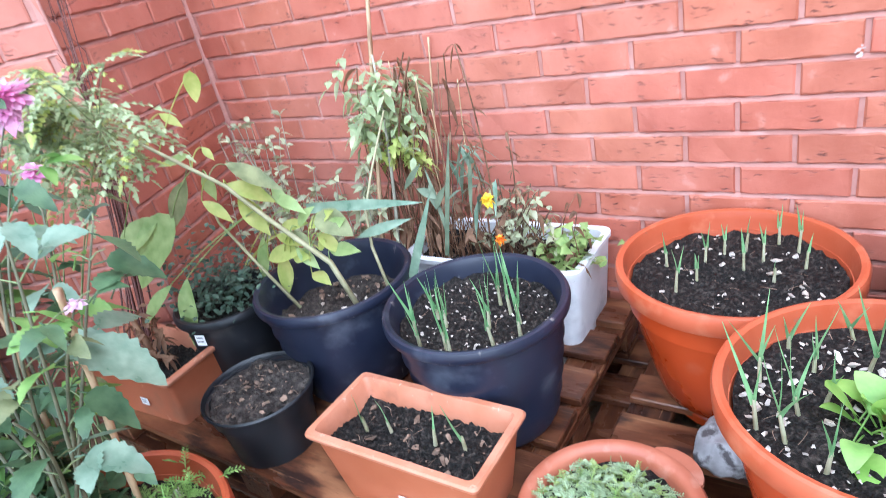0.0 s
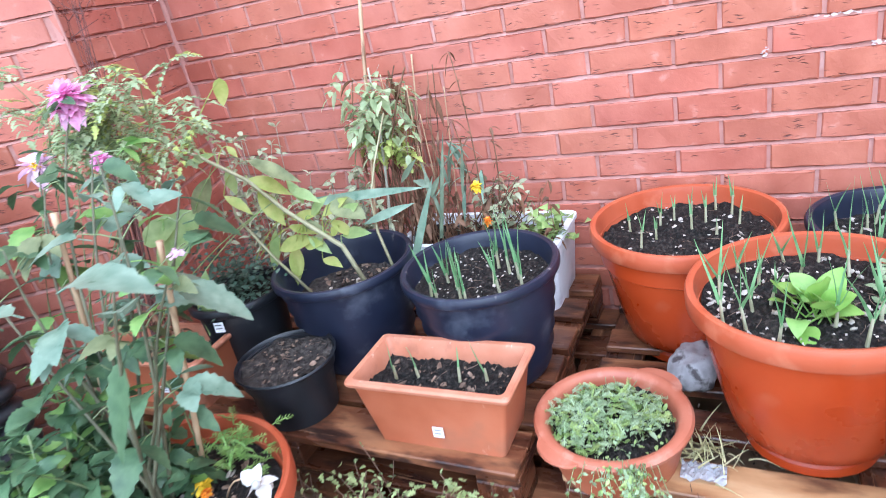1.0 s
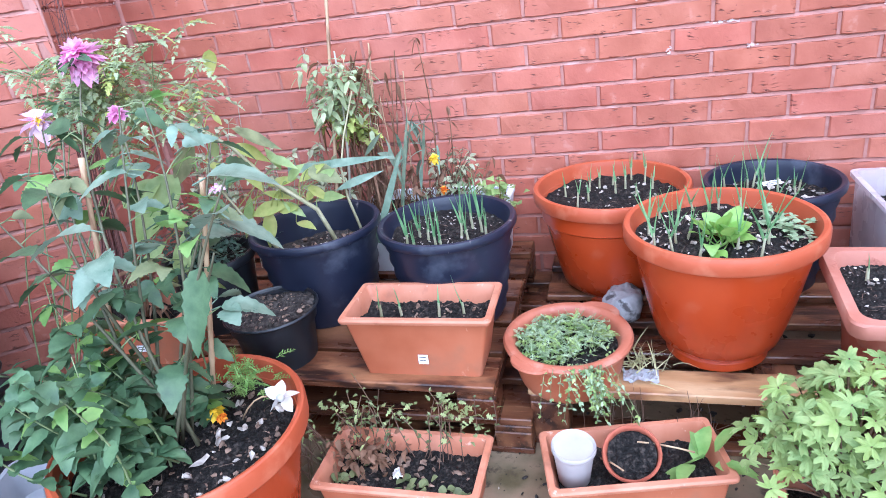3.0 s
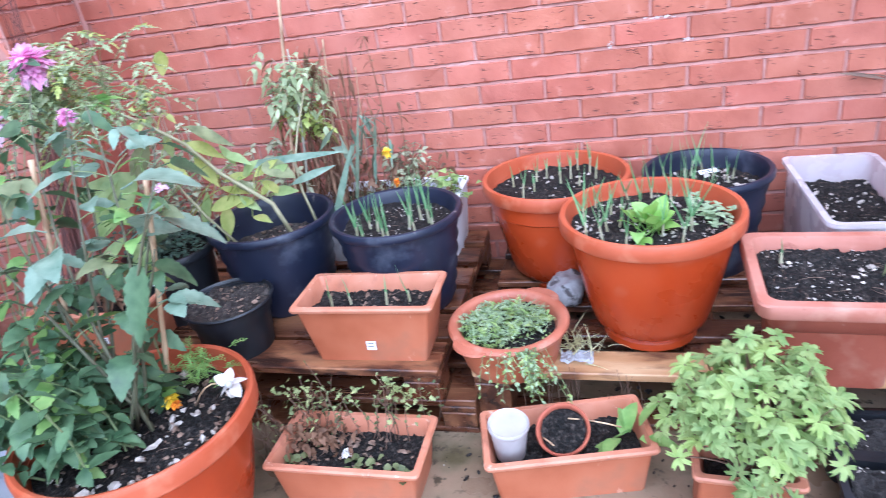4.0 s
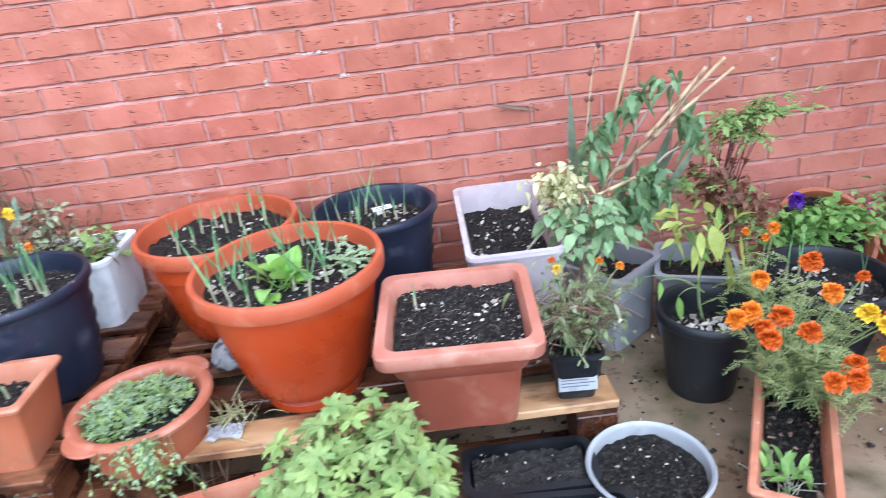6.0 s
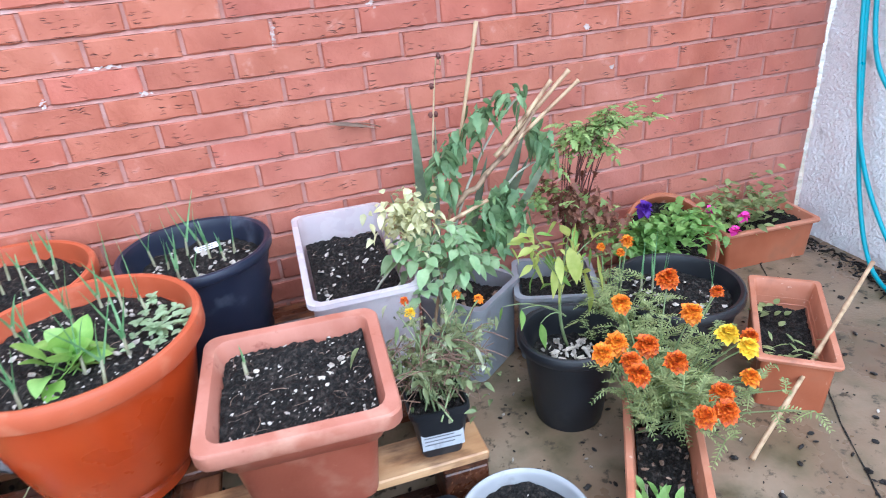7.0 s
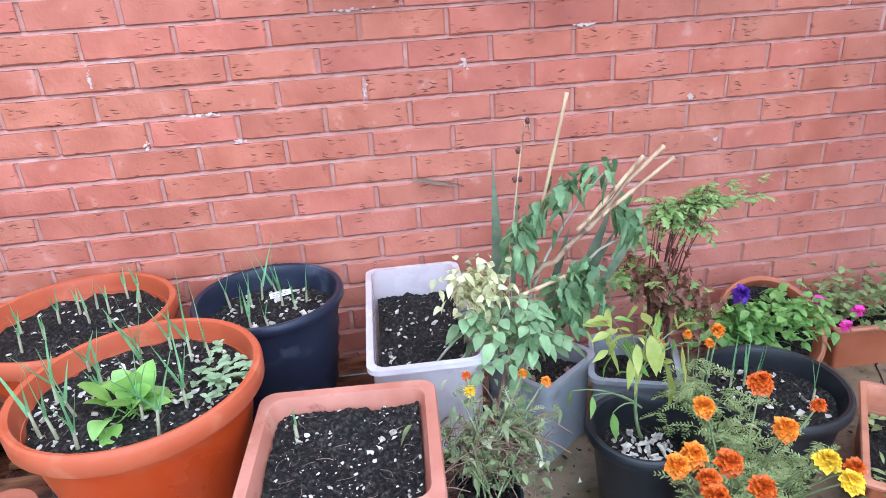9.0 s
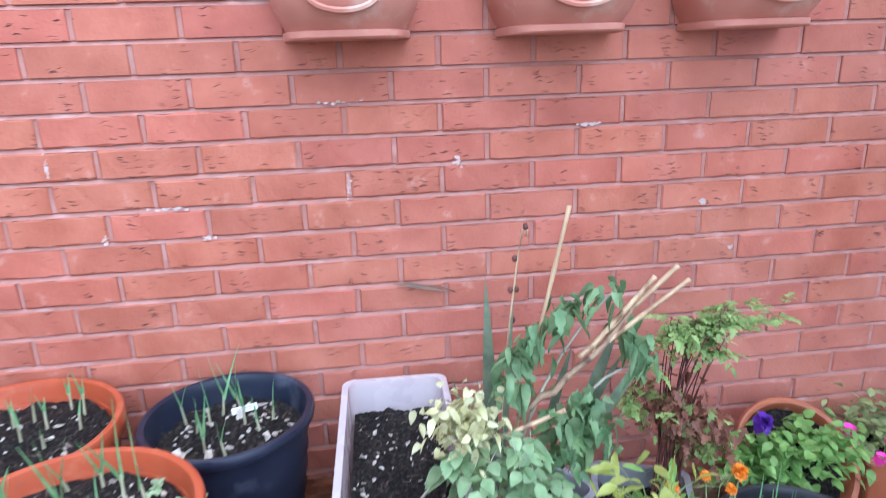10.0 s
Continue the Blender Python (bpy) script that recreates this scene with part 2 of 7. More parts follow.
M["render"] = coat("white_roughcast", [(0.90, 0.90, 0.89), (0.94, 0.94, 0.93)], scale=20, rough=(0.8, 0.95), bump=1.0, fine=85, dist=0.012, stain=(10, 0.64, 0.76, (0.5, 0.49, 0.47)))
M["white"] = coat("grey_white_plastic", [(0.37, 0.34, 0.335), (0.45, 0.42, 0.41)], scale=20, rough=(0.35, 0.5), bump=0.05, stain=(15, 0.58, 0.75, (0.36, 0.33, 0.31)))
M["label"] = coat("paper_label", [(0.72, 0.72, 0.73), (0.80, 0.80, 0.80)], scale=60, rough=(0.5, 0.6), bump=0.05)
M["grey_label"] = coat("rain_soaked_label", [(0.33, 0.345, 0.37), (0.43, 0.44, 0.465)], scale=40, rough=(0.3, 0.5), bump=0.15, stain=(25, 0.55, 0.7, (0.26, 0.26, 0.28)))
M["ink"] = coat("print_ink", [(0.10, 0.10, 0.11), (0.15, 0.15, 0.16)], scale=60, rough=(0.5, 0.6), bump=0.02)
M["hose"] = coat("teal_hose", [(0.02, 0.30, 0.38), (0.03, 0.38, 0.46)], scale=20, rough=(0.25, 0.4), bump=0.05)
M["cane"] = coat("bamboo_cane", [(0.36, 0.22, 0.12), (0.58, 0.42, 0.25)], scale=14, rough=(0.4, 0.6), bump=0.3, stretch=(3, 3, 0.4), stain=(10, 0.58, 0.7, (0.22, 0.12, 0.06)))
M["stone"] = coat("grey_stone", [(0.20, 0.19, 0.19), (0.44, 0.43, 0.43)], scale=26, rough=(0.3, 0.6), bump=0.7, fine=60, stain=(24, 0.52, 0.60, (0.07, 0.06, 0.06)))
M["bit"] = coat("pale_grit", [(0.26, 0.22, 0.18), (0.58, 0.52, 0.46)], scale=70, rough=(0.5, 0.8), bump=0.3, island=True)
M["bark"] = coat("wood_chips", [(0.09, 0.055, 0.035), (0.30, 0.20, 0.14)], scale=40, rough=(0.6, 0.8), bump=0.4, island=True)
M["planter_worn"] = coat("worn_terracotta", [(0.44, 0.16, 0.108), (0.55, 0.25, 0.185)], scale=7, rough=(0.6, 0.8), bump=0.4, fine=110, stain=(13, 0.56, 0.72, (0.60, 0.38, 0.30)))
M["lime"] = coat("lime_bloom", [(0.72, 0.58, 0.53), (0.84, 0.76, 0.72)], scale=80, rough=(0.8, 0.95), bump=0.3, alpha=0.5)
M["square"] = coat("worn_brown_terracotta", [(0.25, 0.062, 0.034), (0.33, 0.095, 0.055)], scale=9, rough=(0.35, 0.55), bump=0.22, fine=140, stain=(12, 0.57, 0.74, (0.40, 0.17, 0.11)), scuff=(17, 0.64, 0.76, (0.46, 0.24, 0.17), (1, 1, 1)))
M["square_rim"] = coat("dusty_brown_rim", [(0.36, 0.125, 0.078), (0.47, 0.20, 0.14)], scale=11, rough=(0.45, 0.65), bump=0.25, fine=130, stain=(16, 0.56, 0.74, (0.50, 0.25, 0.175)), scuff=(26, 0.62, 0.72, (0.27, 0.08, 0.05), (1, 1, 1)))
M["cream_bit"] = coat("pale_shell_grit", [(0.36, 0.30, 0.24), (0.60, 0.54, 0.46)], scale=80, rough=(0.5, 0.8), bump=0.3, island=True)


# ---- structure: ground, brick walls, roughcast wall ----
COURSE, LEN, BED = 0.075, 0.225, 0.84


def brick_material(name, island):
    """Fired clay: even salmon red, short dark drag creases, a faint lime haze over the wall."""
    m = coat(name, [(0.345, 0.089, 0.051), (0.415, 0.122, 0.074), (0.48, 0.160, 0.106)], scale=9, rough=(0.55, 0.8), bump=0.5, fine=110, dist=0.003, rand=0 if island else 0.075, island=island, stain=(18, 0.64, 0.84, (0.56, 0.30, 0.24)), scuff=(60, 0.67, 0.74, (0.30, 0.085, 0.06), (1, 1, 1)))
    n, l = m.node_tree.nodes, m.node_tree.links
    b = n["Principled BSDF"]
    if island:
        [x for x in n if x.type == "MAP_RANGE"][0].inputs["To Min"].default_value = 0.91
        [x for x in n if x.type == "MAP_RANGE"][0].inputs["To Max"].default_value = 1.09
    hs = [x for x in n if x.type == "HUE_SAT"][0]
    pick = n.new("ShaderNodeMath")
    pick.operation = "MULTIPLY"
    pick.inputs[1].default_value = 7.31
    l.new([x for x in n if x.type == "MAP_RANGE"][0].inputs["Value"].links[0].from_socket, pick.inputs[0])
    part_ = n.new("ShaderNodeMath")
    part_.operation = "FRACT"
    l.new(pick.outputs[0], part_.inputs[0])
    tone = n.new("ShaderNodeMapRange")
    tone.inputs["To Min"].default_value, tone.inputs["To Max"].default_value = 0.4965, 0.5045
    l.new(part_.outputs[0], tone.inputs["Value"])
    l.new(tone.outputs[0], hs.inputs["Hue"])
    mp = [x for x in n if x.type == "MAPPING"][0]
    sway = n.new("ShaderNodeTexNoise")
    sway.inputs["Scale"].default_value, sway.inputs["Detail"].default_value = 45, 2
    l.new(mp.outputs[0], sway.inputs["Vector"])
    shift = n.new("ShaderNodeVectorMath")
    shift.operation = "SCALE"
    shift.inputs["Scale"].default_value = 0.018
    l.new(sway.outputs["Color"], shift.inputs[0])
    bent = n.new("ShaderNodeVectorMath")
    l.new(mp.outputs[0], bent.inputs[0])
    l.new(shift.outputs[0], bent.inputs[1])
    m2 = n.new("ShaderNodeMapping")
    m2.inputs["Scale"].default_value = (30.0, 3.0, 230.0)
    m2.inputs["Rotation"].default_value = (0, radians(2.2), 0)
    l.new(bent.outputs[0], m2.inputs["Vector"])
    drag = n.new("ShaderNodeTexVoronoi")
    drag.inputs["Scale"].default_value = 1.0
    l.new(m2.outputs[0], drag.inputs["Vector"])
    near = n.new("ShaderNodeMapRange")
    near.inputs["From Min"].default_value, near.inputs["From Max"].default_value = 0.38, 0.16
    l.new(drag.outputs["Distance"], near.inputs["Value"])
    few = n.new("ShaderNodeMath")
    few.operation = "GREATER_THAN"
    few.inputs[1].default_value = 0.50
    chan = n.new("ShaderNodeSeparateColor")
    l.new(drag.outputs["Color"], chan.inputs[0])
    l.new(chan.outputs[0], few.inputs[0])
    clump = n.new("ShaderNodeTexNoise")
    clump.inputs["Scale"].default_value, clump.inputs["Detail"].default_value = 13, 2
    l.new(mp.outputs[0], clump.inputs["Vector"])
    some = n.new("ShaderNodeMapRange")
    some.inputs["From Min"].default_value, some.inputs["From Max"].default_value = 0.50, 0.60
    l.new(clump.outputs["Fac"], some.inputs["Value"])
    c1 = n.new("ShaderNodeMath")
    c1.operation = "MULTIPLY"
    l.new(near.outputs[0], c1.inputs[0])
    l.new(few.outputs[0], c1.inputs[1])
    cut = n.new("ShaderNodeMath")
    cut.operation = "MULTIPLY"
    l.new(c1.outputs[0], cut.inputs[0])
    l.new(some.outputs[0], cut.inputs[1])
    mx = n.new("ShaderNodeMix")
    mx.data_type = "RGBA"
    l.new(cut.outputs[0], mx.inputs["Factor"])
    l.new(b.inputs["Base Color"].links[0].from_socket, mx.inputs["A"])
    mx.inputs["B"].default_value = (0.11, 0.034, 0.026, 1)
    l.new(mx.outputs["Result"], b.inputs["Base Color"])
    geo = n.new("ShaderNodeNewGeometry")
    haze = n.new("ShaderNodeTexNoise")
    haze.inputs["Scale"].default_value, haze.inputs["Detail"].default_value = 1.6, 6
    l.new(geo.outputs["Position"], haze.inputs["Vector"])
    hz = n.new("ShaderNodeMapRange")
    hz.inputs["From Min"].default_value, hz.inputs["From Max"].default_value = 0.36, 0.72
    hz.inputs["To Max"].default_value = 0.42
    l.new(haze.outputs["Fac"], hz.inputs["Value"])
    # no lime haze within 0.45 m of this point on the long wall, full beyond 1.1 m
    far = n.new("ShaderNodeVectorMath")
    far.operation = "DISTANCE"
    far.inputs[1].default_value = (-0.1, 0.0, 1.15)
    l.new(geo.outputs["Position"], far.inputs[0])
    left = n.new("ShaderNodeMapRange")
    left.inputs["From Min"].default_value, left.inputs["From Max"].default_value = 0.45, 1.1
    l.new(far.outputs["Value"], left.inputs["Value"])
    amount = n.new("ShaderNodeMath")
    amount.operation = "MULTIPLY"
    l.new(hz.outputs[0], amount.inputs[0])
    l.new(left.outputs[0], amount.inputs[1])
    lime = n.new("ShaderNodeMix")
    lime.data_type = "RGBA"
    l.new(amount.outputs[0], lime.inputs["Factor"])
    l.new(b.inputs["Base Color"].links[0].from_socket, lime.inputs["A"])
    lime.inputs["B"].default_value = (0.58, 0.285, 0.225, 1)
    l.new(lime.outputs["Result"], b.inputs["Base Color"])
    inv = n.new("ShaderNodeMath")
    inv.operation = "SUBTRACT"
    inv.inputs[0].default_value = 1.0
    l.new(cut.outputs[0], inv.inputs[1])
    bp = n.new("ShaderNodeBump")
    bp.inputs["Strength"].default_value, bp.inputs["Distance"].default_value = 0.8, 0.003
    l.new(inv.outputs[0], bp.inputs["Height"])
    l.new(b.inputs["Normal"].links[0].from_socket, bp.inputs["Normal"])
    l.new(bp.outputs[0], b.inputs["Normal"])
    return m


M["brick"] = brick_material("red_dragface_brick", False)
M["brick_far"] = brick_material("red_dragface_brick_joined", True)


def brick_mesh(width, k):
    """One brick face-piece with ragged, worn edges; its front lies towards -y."""
    r = random.Random(k)
    bm = bmesh.new()
    w, h = width / 2, 0.0325
    n = 9
    outer = [(-w + 2 * w * i / n, -h) for i in range(n)] + [(w, -h)] + [(w - 2 * w * i / n, h) for i in range(n)] + [(-w, h)]
    m = len(outer)
    back = [bm.verts.new((x, 0.03, z)) for x, z in outer]
    mid = [bm.verts.new((x + r.uniform(-0.001, 0.001), 0.0035, z + r.uniform(-0.0022, 0.0022))) for x, z in outer]
    front = [bm.verts.new((x - math.copysign(min(abs(x), 0.0025 + r.uniform(0, 0.003)) if abs(x) > w - 0.001 else 0, x), r.uniform(-0.0015, 0.001), z - math.copysign(0.0015 + r.uniform(0, 0.0035), z))) for x, z in outer]
    for a, b in ((back, mid), (mid, front)):
        for i in range(m):
            q = (i + 1) % m
            bm.faces.new((a[i], a[q], b[q], b[i]))
    bm.faces.new(front)
    return mesh_of(bm, "brick")


FULL = [brick_mesh(0.2145, k) for k in range(8)]
HALF = [brick_mesh(0.103, 40 + k) for k in range(4)]
for me in FULL + HALF:
    me.materials.append(M["brick"])


def brick_wall(name, label, origin, heading, s0, s1, z_split, z_top, phase=0.0, low=-0.06):
    """A brick wall along s from origin, in the direction heading (degrees); the face looks to the right-hand side of -y when heading is 0."""
    base = new(name)
    base.matrix_basis = pose(*origin, 0, 0, heading)
    tagged(base, label, "wall", kind="structure")
    # weather-struck joints: tucked in under the upper brick, flush over the lower one
    line = [(0.005, -0.2)]
    for c in range(math.floor((-0.15 - BED) / COURSE), math.ceil((z_top - BED) / COURSE)):
        zb = BED + COURSE * c
        line += [(0.006, zb - 0.007), (0.0015, zb - 0.005), (0.009, zb + 0.0045), (0.006, zb + 0.007)]
    line = [p for p in line if p[1] < z_top] + [(0.005, z_top)]
    line += [(0.12, z_top), (0.12, -0.2)]
    bm = bmesh.new()
    ends = [[bm.verts.new((s, y, z)) for y, z in line] for s in (s0, s1)]
    for i in range(len(line)):
        j = (i + 1) % len(line)
        bm.faces.new((ends[0][i], ends[0][j], ends[1][j], ends[1][i]))
    bm.faces.new(ends[0])
    bm.faces.new(list(reversed(ends[1])))
    part("mortar_bed", bm, M["mortar"], base, "pinkish grey struck mortar joints")
    rest = bmesh.new()
    c0, c1 = math.floor((low - BED) / COURSE), math.ceil((z_top - BED) / COURSE)
    r = random.Random(name)
    for c in range(c0, c1):
        z = BED + COURSE * (c + 0.5)
        start = (LEN / 2 if c % 2 else 0.0) + phase
        k0 = math.floor((s0 - start) / LEN)
        s = start + k0 * LEN
        while s < s1 - 0.02:
            a, b = max(s + 0.006, s0), min(s + LEN - 0.006, s1)
            if b - a > 0.04:
                whole = b - a > 0.2
                place = ((a + b) / 2, r.uniform(-0.0015, 0.0015), z + r.uniform(-0.001, 0.001))
                if z < z_split:
                    me = r.choice(FULL if whole else HALF)
                    ob = part("brick", me, None, base)
                    ob.location = place
                    ob.rotation_euler = (r.uniform(-0.008, 0.008), r.uniform(-0.003, 0.003), r.uniform(-0.006, 0.006))
                    if not whole:
                        ob.scale.x = (b - a) / 0.103
                else:
                    w, h = (b - a) / 2, 0.0325
                    x, y, zz = place
                    vs = [rest.verts.new((x + dx * w, y + dy, zz + dz * h)) for dy, k in ((0.03, 1), (0.002, 1), (-0.0, 0.975)) for dx, dz in ((-k, -k), (k, -k), (k, k), (-k, k))]
                    for p in (0, 4):
                        for i in range(4):
                            j = (i + 1) % 4
                            rest.faces.new((vs[p + i], vs[p + j], vs[p + 4 + j], vs[p + 4 + i]))
                    rest.faces.new(vs[8:12])
            s += LEN
    if len(rest.verts):
        ob = part("upper_bricks", rest, M["brick_far"], base)
        tagged(ob, kind="stuff")
    else:
        rest.free()
    return base


# ground: one sheet of worn wet concrete with joints cut between bays near the walls
bm = bmesh.new()
bmesh.ops.create_grid(bm, x_segments=90, y_segments=90, size=3.0)
for v in bm.verts:
    d = max(abs(v.co.x), abs(v.co.y))
    v.co.z = 0.006 * noise.noise(v.co * 1.7) + 0.002 * noise.noise(v.co * 9) if d < 2.95 else 0.0
edge = [e for e in bm.edges if e.is_boundary]
ext = bmesh.ops.extrude_edge_only(bm, edges=edge)["geom"]
for v in [g for g in ext if isinstance(g, bmesh.types.BMVert)]:
    v.co.x, v.co.y = v.co.x * 200, v.co.y * 200
for f in bm.faces:
    f.smooth = True
solo("ground", bm, M["concrete"], "wet brown concrete patio with moss and dirt stains", "ground", kind="structure")

XR, XL = 2.155, -2.168
brick_wall("wall_north", "red drag-faced brick wall in stretcher bond with grey mortar", (0, 0, 0), 0, XL, XR, 1.13, 2.6)
# angled return and the pier beyond it
SEG = 0.62
HEAD = -68.0
brick_wall("wall_west", "red brick return wall meeting the long wall at a corner", (XL, 0, 0), HEAD + 180, -SEG, 0.0, 1.3, 2.6, phase=0.03)
bend = Vector((XL, 0, 0)) + SEG * Vector((math.cos(radians(HEAD)), math.sin(radians(HEAD)), 0))
HEAD2 = 217.0
brick_wall("wall_southwest", "red brick wall running on past the return", tuple(bend), HEAD2 + 180, -1.6, 0.0, 1.3, 2.6, phase=0.08)

bm = bmesh.new()
tube(bm, [(XL + 0.004, 0.006, -0.2), (XL + 0.004, 0.006, 2.6)], 0.0125, 8)
solo("corner_joint", bm, M["mortar"], "pinkish mortar filling the inner brick corner", "wall joint", kind="structure", smooth=True)
bm = bmesh.new()
tube(bm, [(bend.x, bend.y, -0.2), (bend.x, bend.y, 2.6)], 0.004, 8)
solo("corner_joint", bm, M["mortar"], "mortar filling the outer brick corner", "wall joint", kind="structure", smooth=True)

# white roughcast wall, uneven at its brick end
bm = bmesh.new()
ny, nz = 60, 100
y0, y1, z1 = -3.0, -0.004, 2.6
grid = []
for i in range(ny + 1):
    row = []
    for k in range(nz + 1):
        y, z = y0 + (y1 - y0) * (i / ny) ** 0.5, z1 * k / nz
        p = Vector((y * 30, z * 30, 3.3))
        row.append(bm.verts.new((XR + 0.012 - 0.012 * abs(noise.noise(p)) - 0.01 * noise.noise(p * 0.3), y, z)))
    grid.append(row)
for i in range(ny):
    for k in range(nz):
        bm.faces.new((grid[i][k], grid[i][k + 1], grid[i + 1][k + 1], grid[i + 1][k])).smooth = True
add_box(bm, (XR + 0.02, y0, -0.2), (XR + 0.25, y1, z1))
solo("wall_east", bm, M["render"], "white painted roughcast wall, ragged at the brick corner", "wall", kind="structure")


# ---- containers ----
UPW = Vector((0, 0, 1))
def round_pot(name, label, place, r, h, material, lip=0.035, flare=0.70, soil=0.05, soil_mat="soil", segs=56, curve=0.6, tilt=(0, 0), ribs=0, foot=False, group="", category="plant pot", lip_out=None, th=0.022, rim_mat="", collar=0.0):
    """A turned plastic pot with a rolled lip, real thickness and its soil."""
    t = thing(name, label, category, place, 0 if tilt[0] or tilt[1] else rnd.uniform(0, 360), group, tilt)
    lo = 0.016 if lip_out is None else lip_out
    rb, rw = r * flare, r - lo
    prof = []
    n = 12
    for k in range(n + 1):
        u = k / n
        rr = rb + (rw - rb) * (u ** curve)
        z = (h - lip) * u
        if ribs and 0 < k < n:
            rr += 0.003 * (1 if k % 2 else -1)
        prof.append((rr, z))
    if collar:
        prof = [p for p in prof if p[1] < h - lip - collar - 0.006] + [(rw - 0.010, h - lip - collar - 0.006), (rw - 0.002, h - lip - collar), (rw, h - lip - 0.001)]
    if foot:
        prof = [(rb * 1.04, 0.0), (rb * 1.04, 0.02), (rb * 0.99, 0.026)] + [p for p in prof if p[1] > 0.03]
    outer = [(rb * 0.85, 0.0)] + prof + [(rw + 0.001, h - lip), (r - 0.004, h - lip + 0.002), (r - 0.001, h - lip + 0.006), (r, h - min(0.010, lip * 0.4)), (r - 0.15 * th, h - 0.002), (r - 0.4 * th, h), (r - 0.77 * th, h - 0.003), (r - th, h - 0.5 * lip)]
    inner = [(r - 1.09 * th, h - lip), (r - 1.36 * th - 0.15 * soil, h - soil - 0.03)]
    if rim_mat:
        cut = len(outer) - 8
        bm = lathe(bmesh.new(), outer[:cut + 1], segs, wob=0.006, cap_first=True)
        part("pot_body", bm, M[material], t, smooth=True)
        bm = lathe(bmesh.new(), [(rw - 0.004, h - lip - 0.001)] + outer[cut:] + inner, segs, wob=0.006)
        part("rim", bm, M[rim_mat], t, "wide rolled, paler rim", smooth=True)
    else:
        bm = lathe(bmesh.new(), outer + inner, segs, wob=0.006, cap_first=True)
        part("pot_body", bm, M[material], t, smooth=True)
    rs = r - 1.18 * th - 0.1 * soil
    soil_disc(t, rs, h - soil, soil_mat)
    return t


def clod(x, y, off, mound):
    """Height of crumbly soil."""
    return mound * 1.6 * noise.noise(Vector((x * 14 + off, y * 14, 0))) + mound * 0.95 * noise.noise(Vector((x * 55 + off, y * 55, 1))) + mound * 1.0 * noise.noise(Vector((x * 130 + off, y * 130, 2)))


def soil_disc(t, rs, z, soil_mat="soil", mound=0.008):
    """Crumbly soil inside a round pot."""
    bm = bmesh.new()
    segs = max(36, int(rs * 420))
    rows = max(12, segs // 4)
    off = rnd.uniform(0, 50)
    rings = []
    for k in range(1, rows + 1):
        rad = rs * k / rows
        ring = []
        for i in range(segs):
            a = 2 * math.pi * i / segs
            x, y = rad * math.cos(a), rad * math.sin(a)
            ring.append(bm.verts.new((x, y, z + clod(x, y, off, mound))))
        rings.append(ring)
    mid = bm.verts.new((0, 0, z + clod(0, 0, off, mound)))
    for i in range(segs):
        bm.faces.new((mid, rings[0][i], rings[0][(i + 1) % segs]))
    for a, b in zip(rings, rings[1:]):
        for i in range(segs):
            j = (i + 1) % segs
            bm.faces.new((a[i], b[i], b[j], a[j]))
    return part("soil", bm, M[soil_mat], t, "dark moist compost", smooth=True, sharp=0)


def soil_rect(t, w, d, z, soil_mat="soil", mound=0.008):
    """Crumbly soil inside a rectangular box."""
    bm = bmesh.new()
    off = rnd.uniform(0, 50)
    nx, ny = max(20, int(w * 220)), max(16, int(d * 220))
    bmesh.ops.create_grid(bm, x_segments=nx, y_segments=ny, size=0.5)
    for v in bm.verts:
        v.co.x, v.co.y = v.co.x * w, v.co.y * d
        v.co.z = z + clod(v.co.x, v.co.y, off, mound)
    return part("soil", bm, M[soil_mat], t, "dark moist compost", smooth=True, sharp=0)


def crumbs(t, w, d, z, count, mat="bit", size=(0.002, 0.006), round_=True, name="grit", flat=0.4):
    """Loose bits lying on the soil, joined."""
    bm = bmesh.new()
    for _ in range(count):
        while True:
            x, y = rnd.uniform(-0.5, 0.5), rnd.uniform(-0.5, 0.5)
            if not round_ or x * x + y * y < 0.23:
                break
        s = size[0] + (size[1] - size[0]) * rnd.random() ** 2.2
        m = pose(x * w, y * d, z + s * 0.3, rnd.gauss(0, 25), rnd.gauss(0, 25), rnd.uniform(0, 360)) @ Matrix.Diagonal((rnd.uniform(0.8, 1.5), rnd.uniform(0.5, 1), flat, 1))
        made = bmesh.ops.create_icosphere(bm, subdivisions=1, radius=s, matrix=m)["verts"]
        for v in made:
            v.co += Vector((rnd.uniform(-1, 1), rnd.uniform(-1, 1), rnd.uniform(-0.6, 0.6))) * (s * 0.38)
    ob = part(name, bm, M[mat], t)
    return tagged(ob, kind="stuff")


def straws(t, w, d, z, count, round_=True):
    """Dry fibres and root threads on the soil, joined."""
    bm = bmesh.new()
    for _ in range(count):
        x, y = rnd.uniform(-0.5, 0.5), rnd.uniform(-0.5, 0.5)
        if round_ and x * x + y * y > 0.22:
            continue
        p, a = Vector((x * w, y * d, z + 0.004)), rnd.uniform(0, 6.28)
        L = rnd.uniform(0.008, 0.035)
        q = p + Vector((math.cos(a) * L, math.sin(a) * L, rnd.uniform(-0.002, 0.006)))
        tube(bm, arc(p, q, (rnd.gauss(0, 0.004), rnd.gauss(0, 0.004), 0.002), 3), rnd.uniform(0.0003, 0.0007), 4, False)
    return tagged(part("dry_fibres", bm, M["bark"], t, "dry straw-coloured fibres"), kind="stuff")


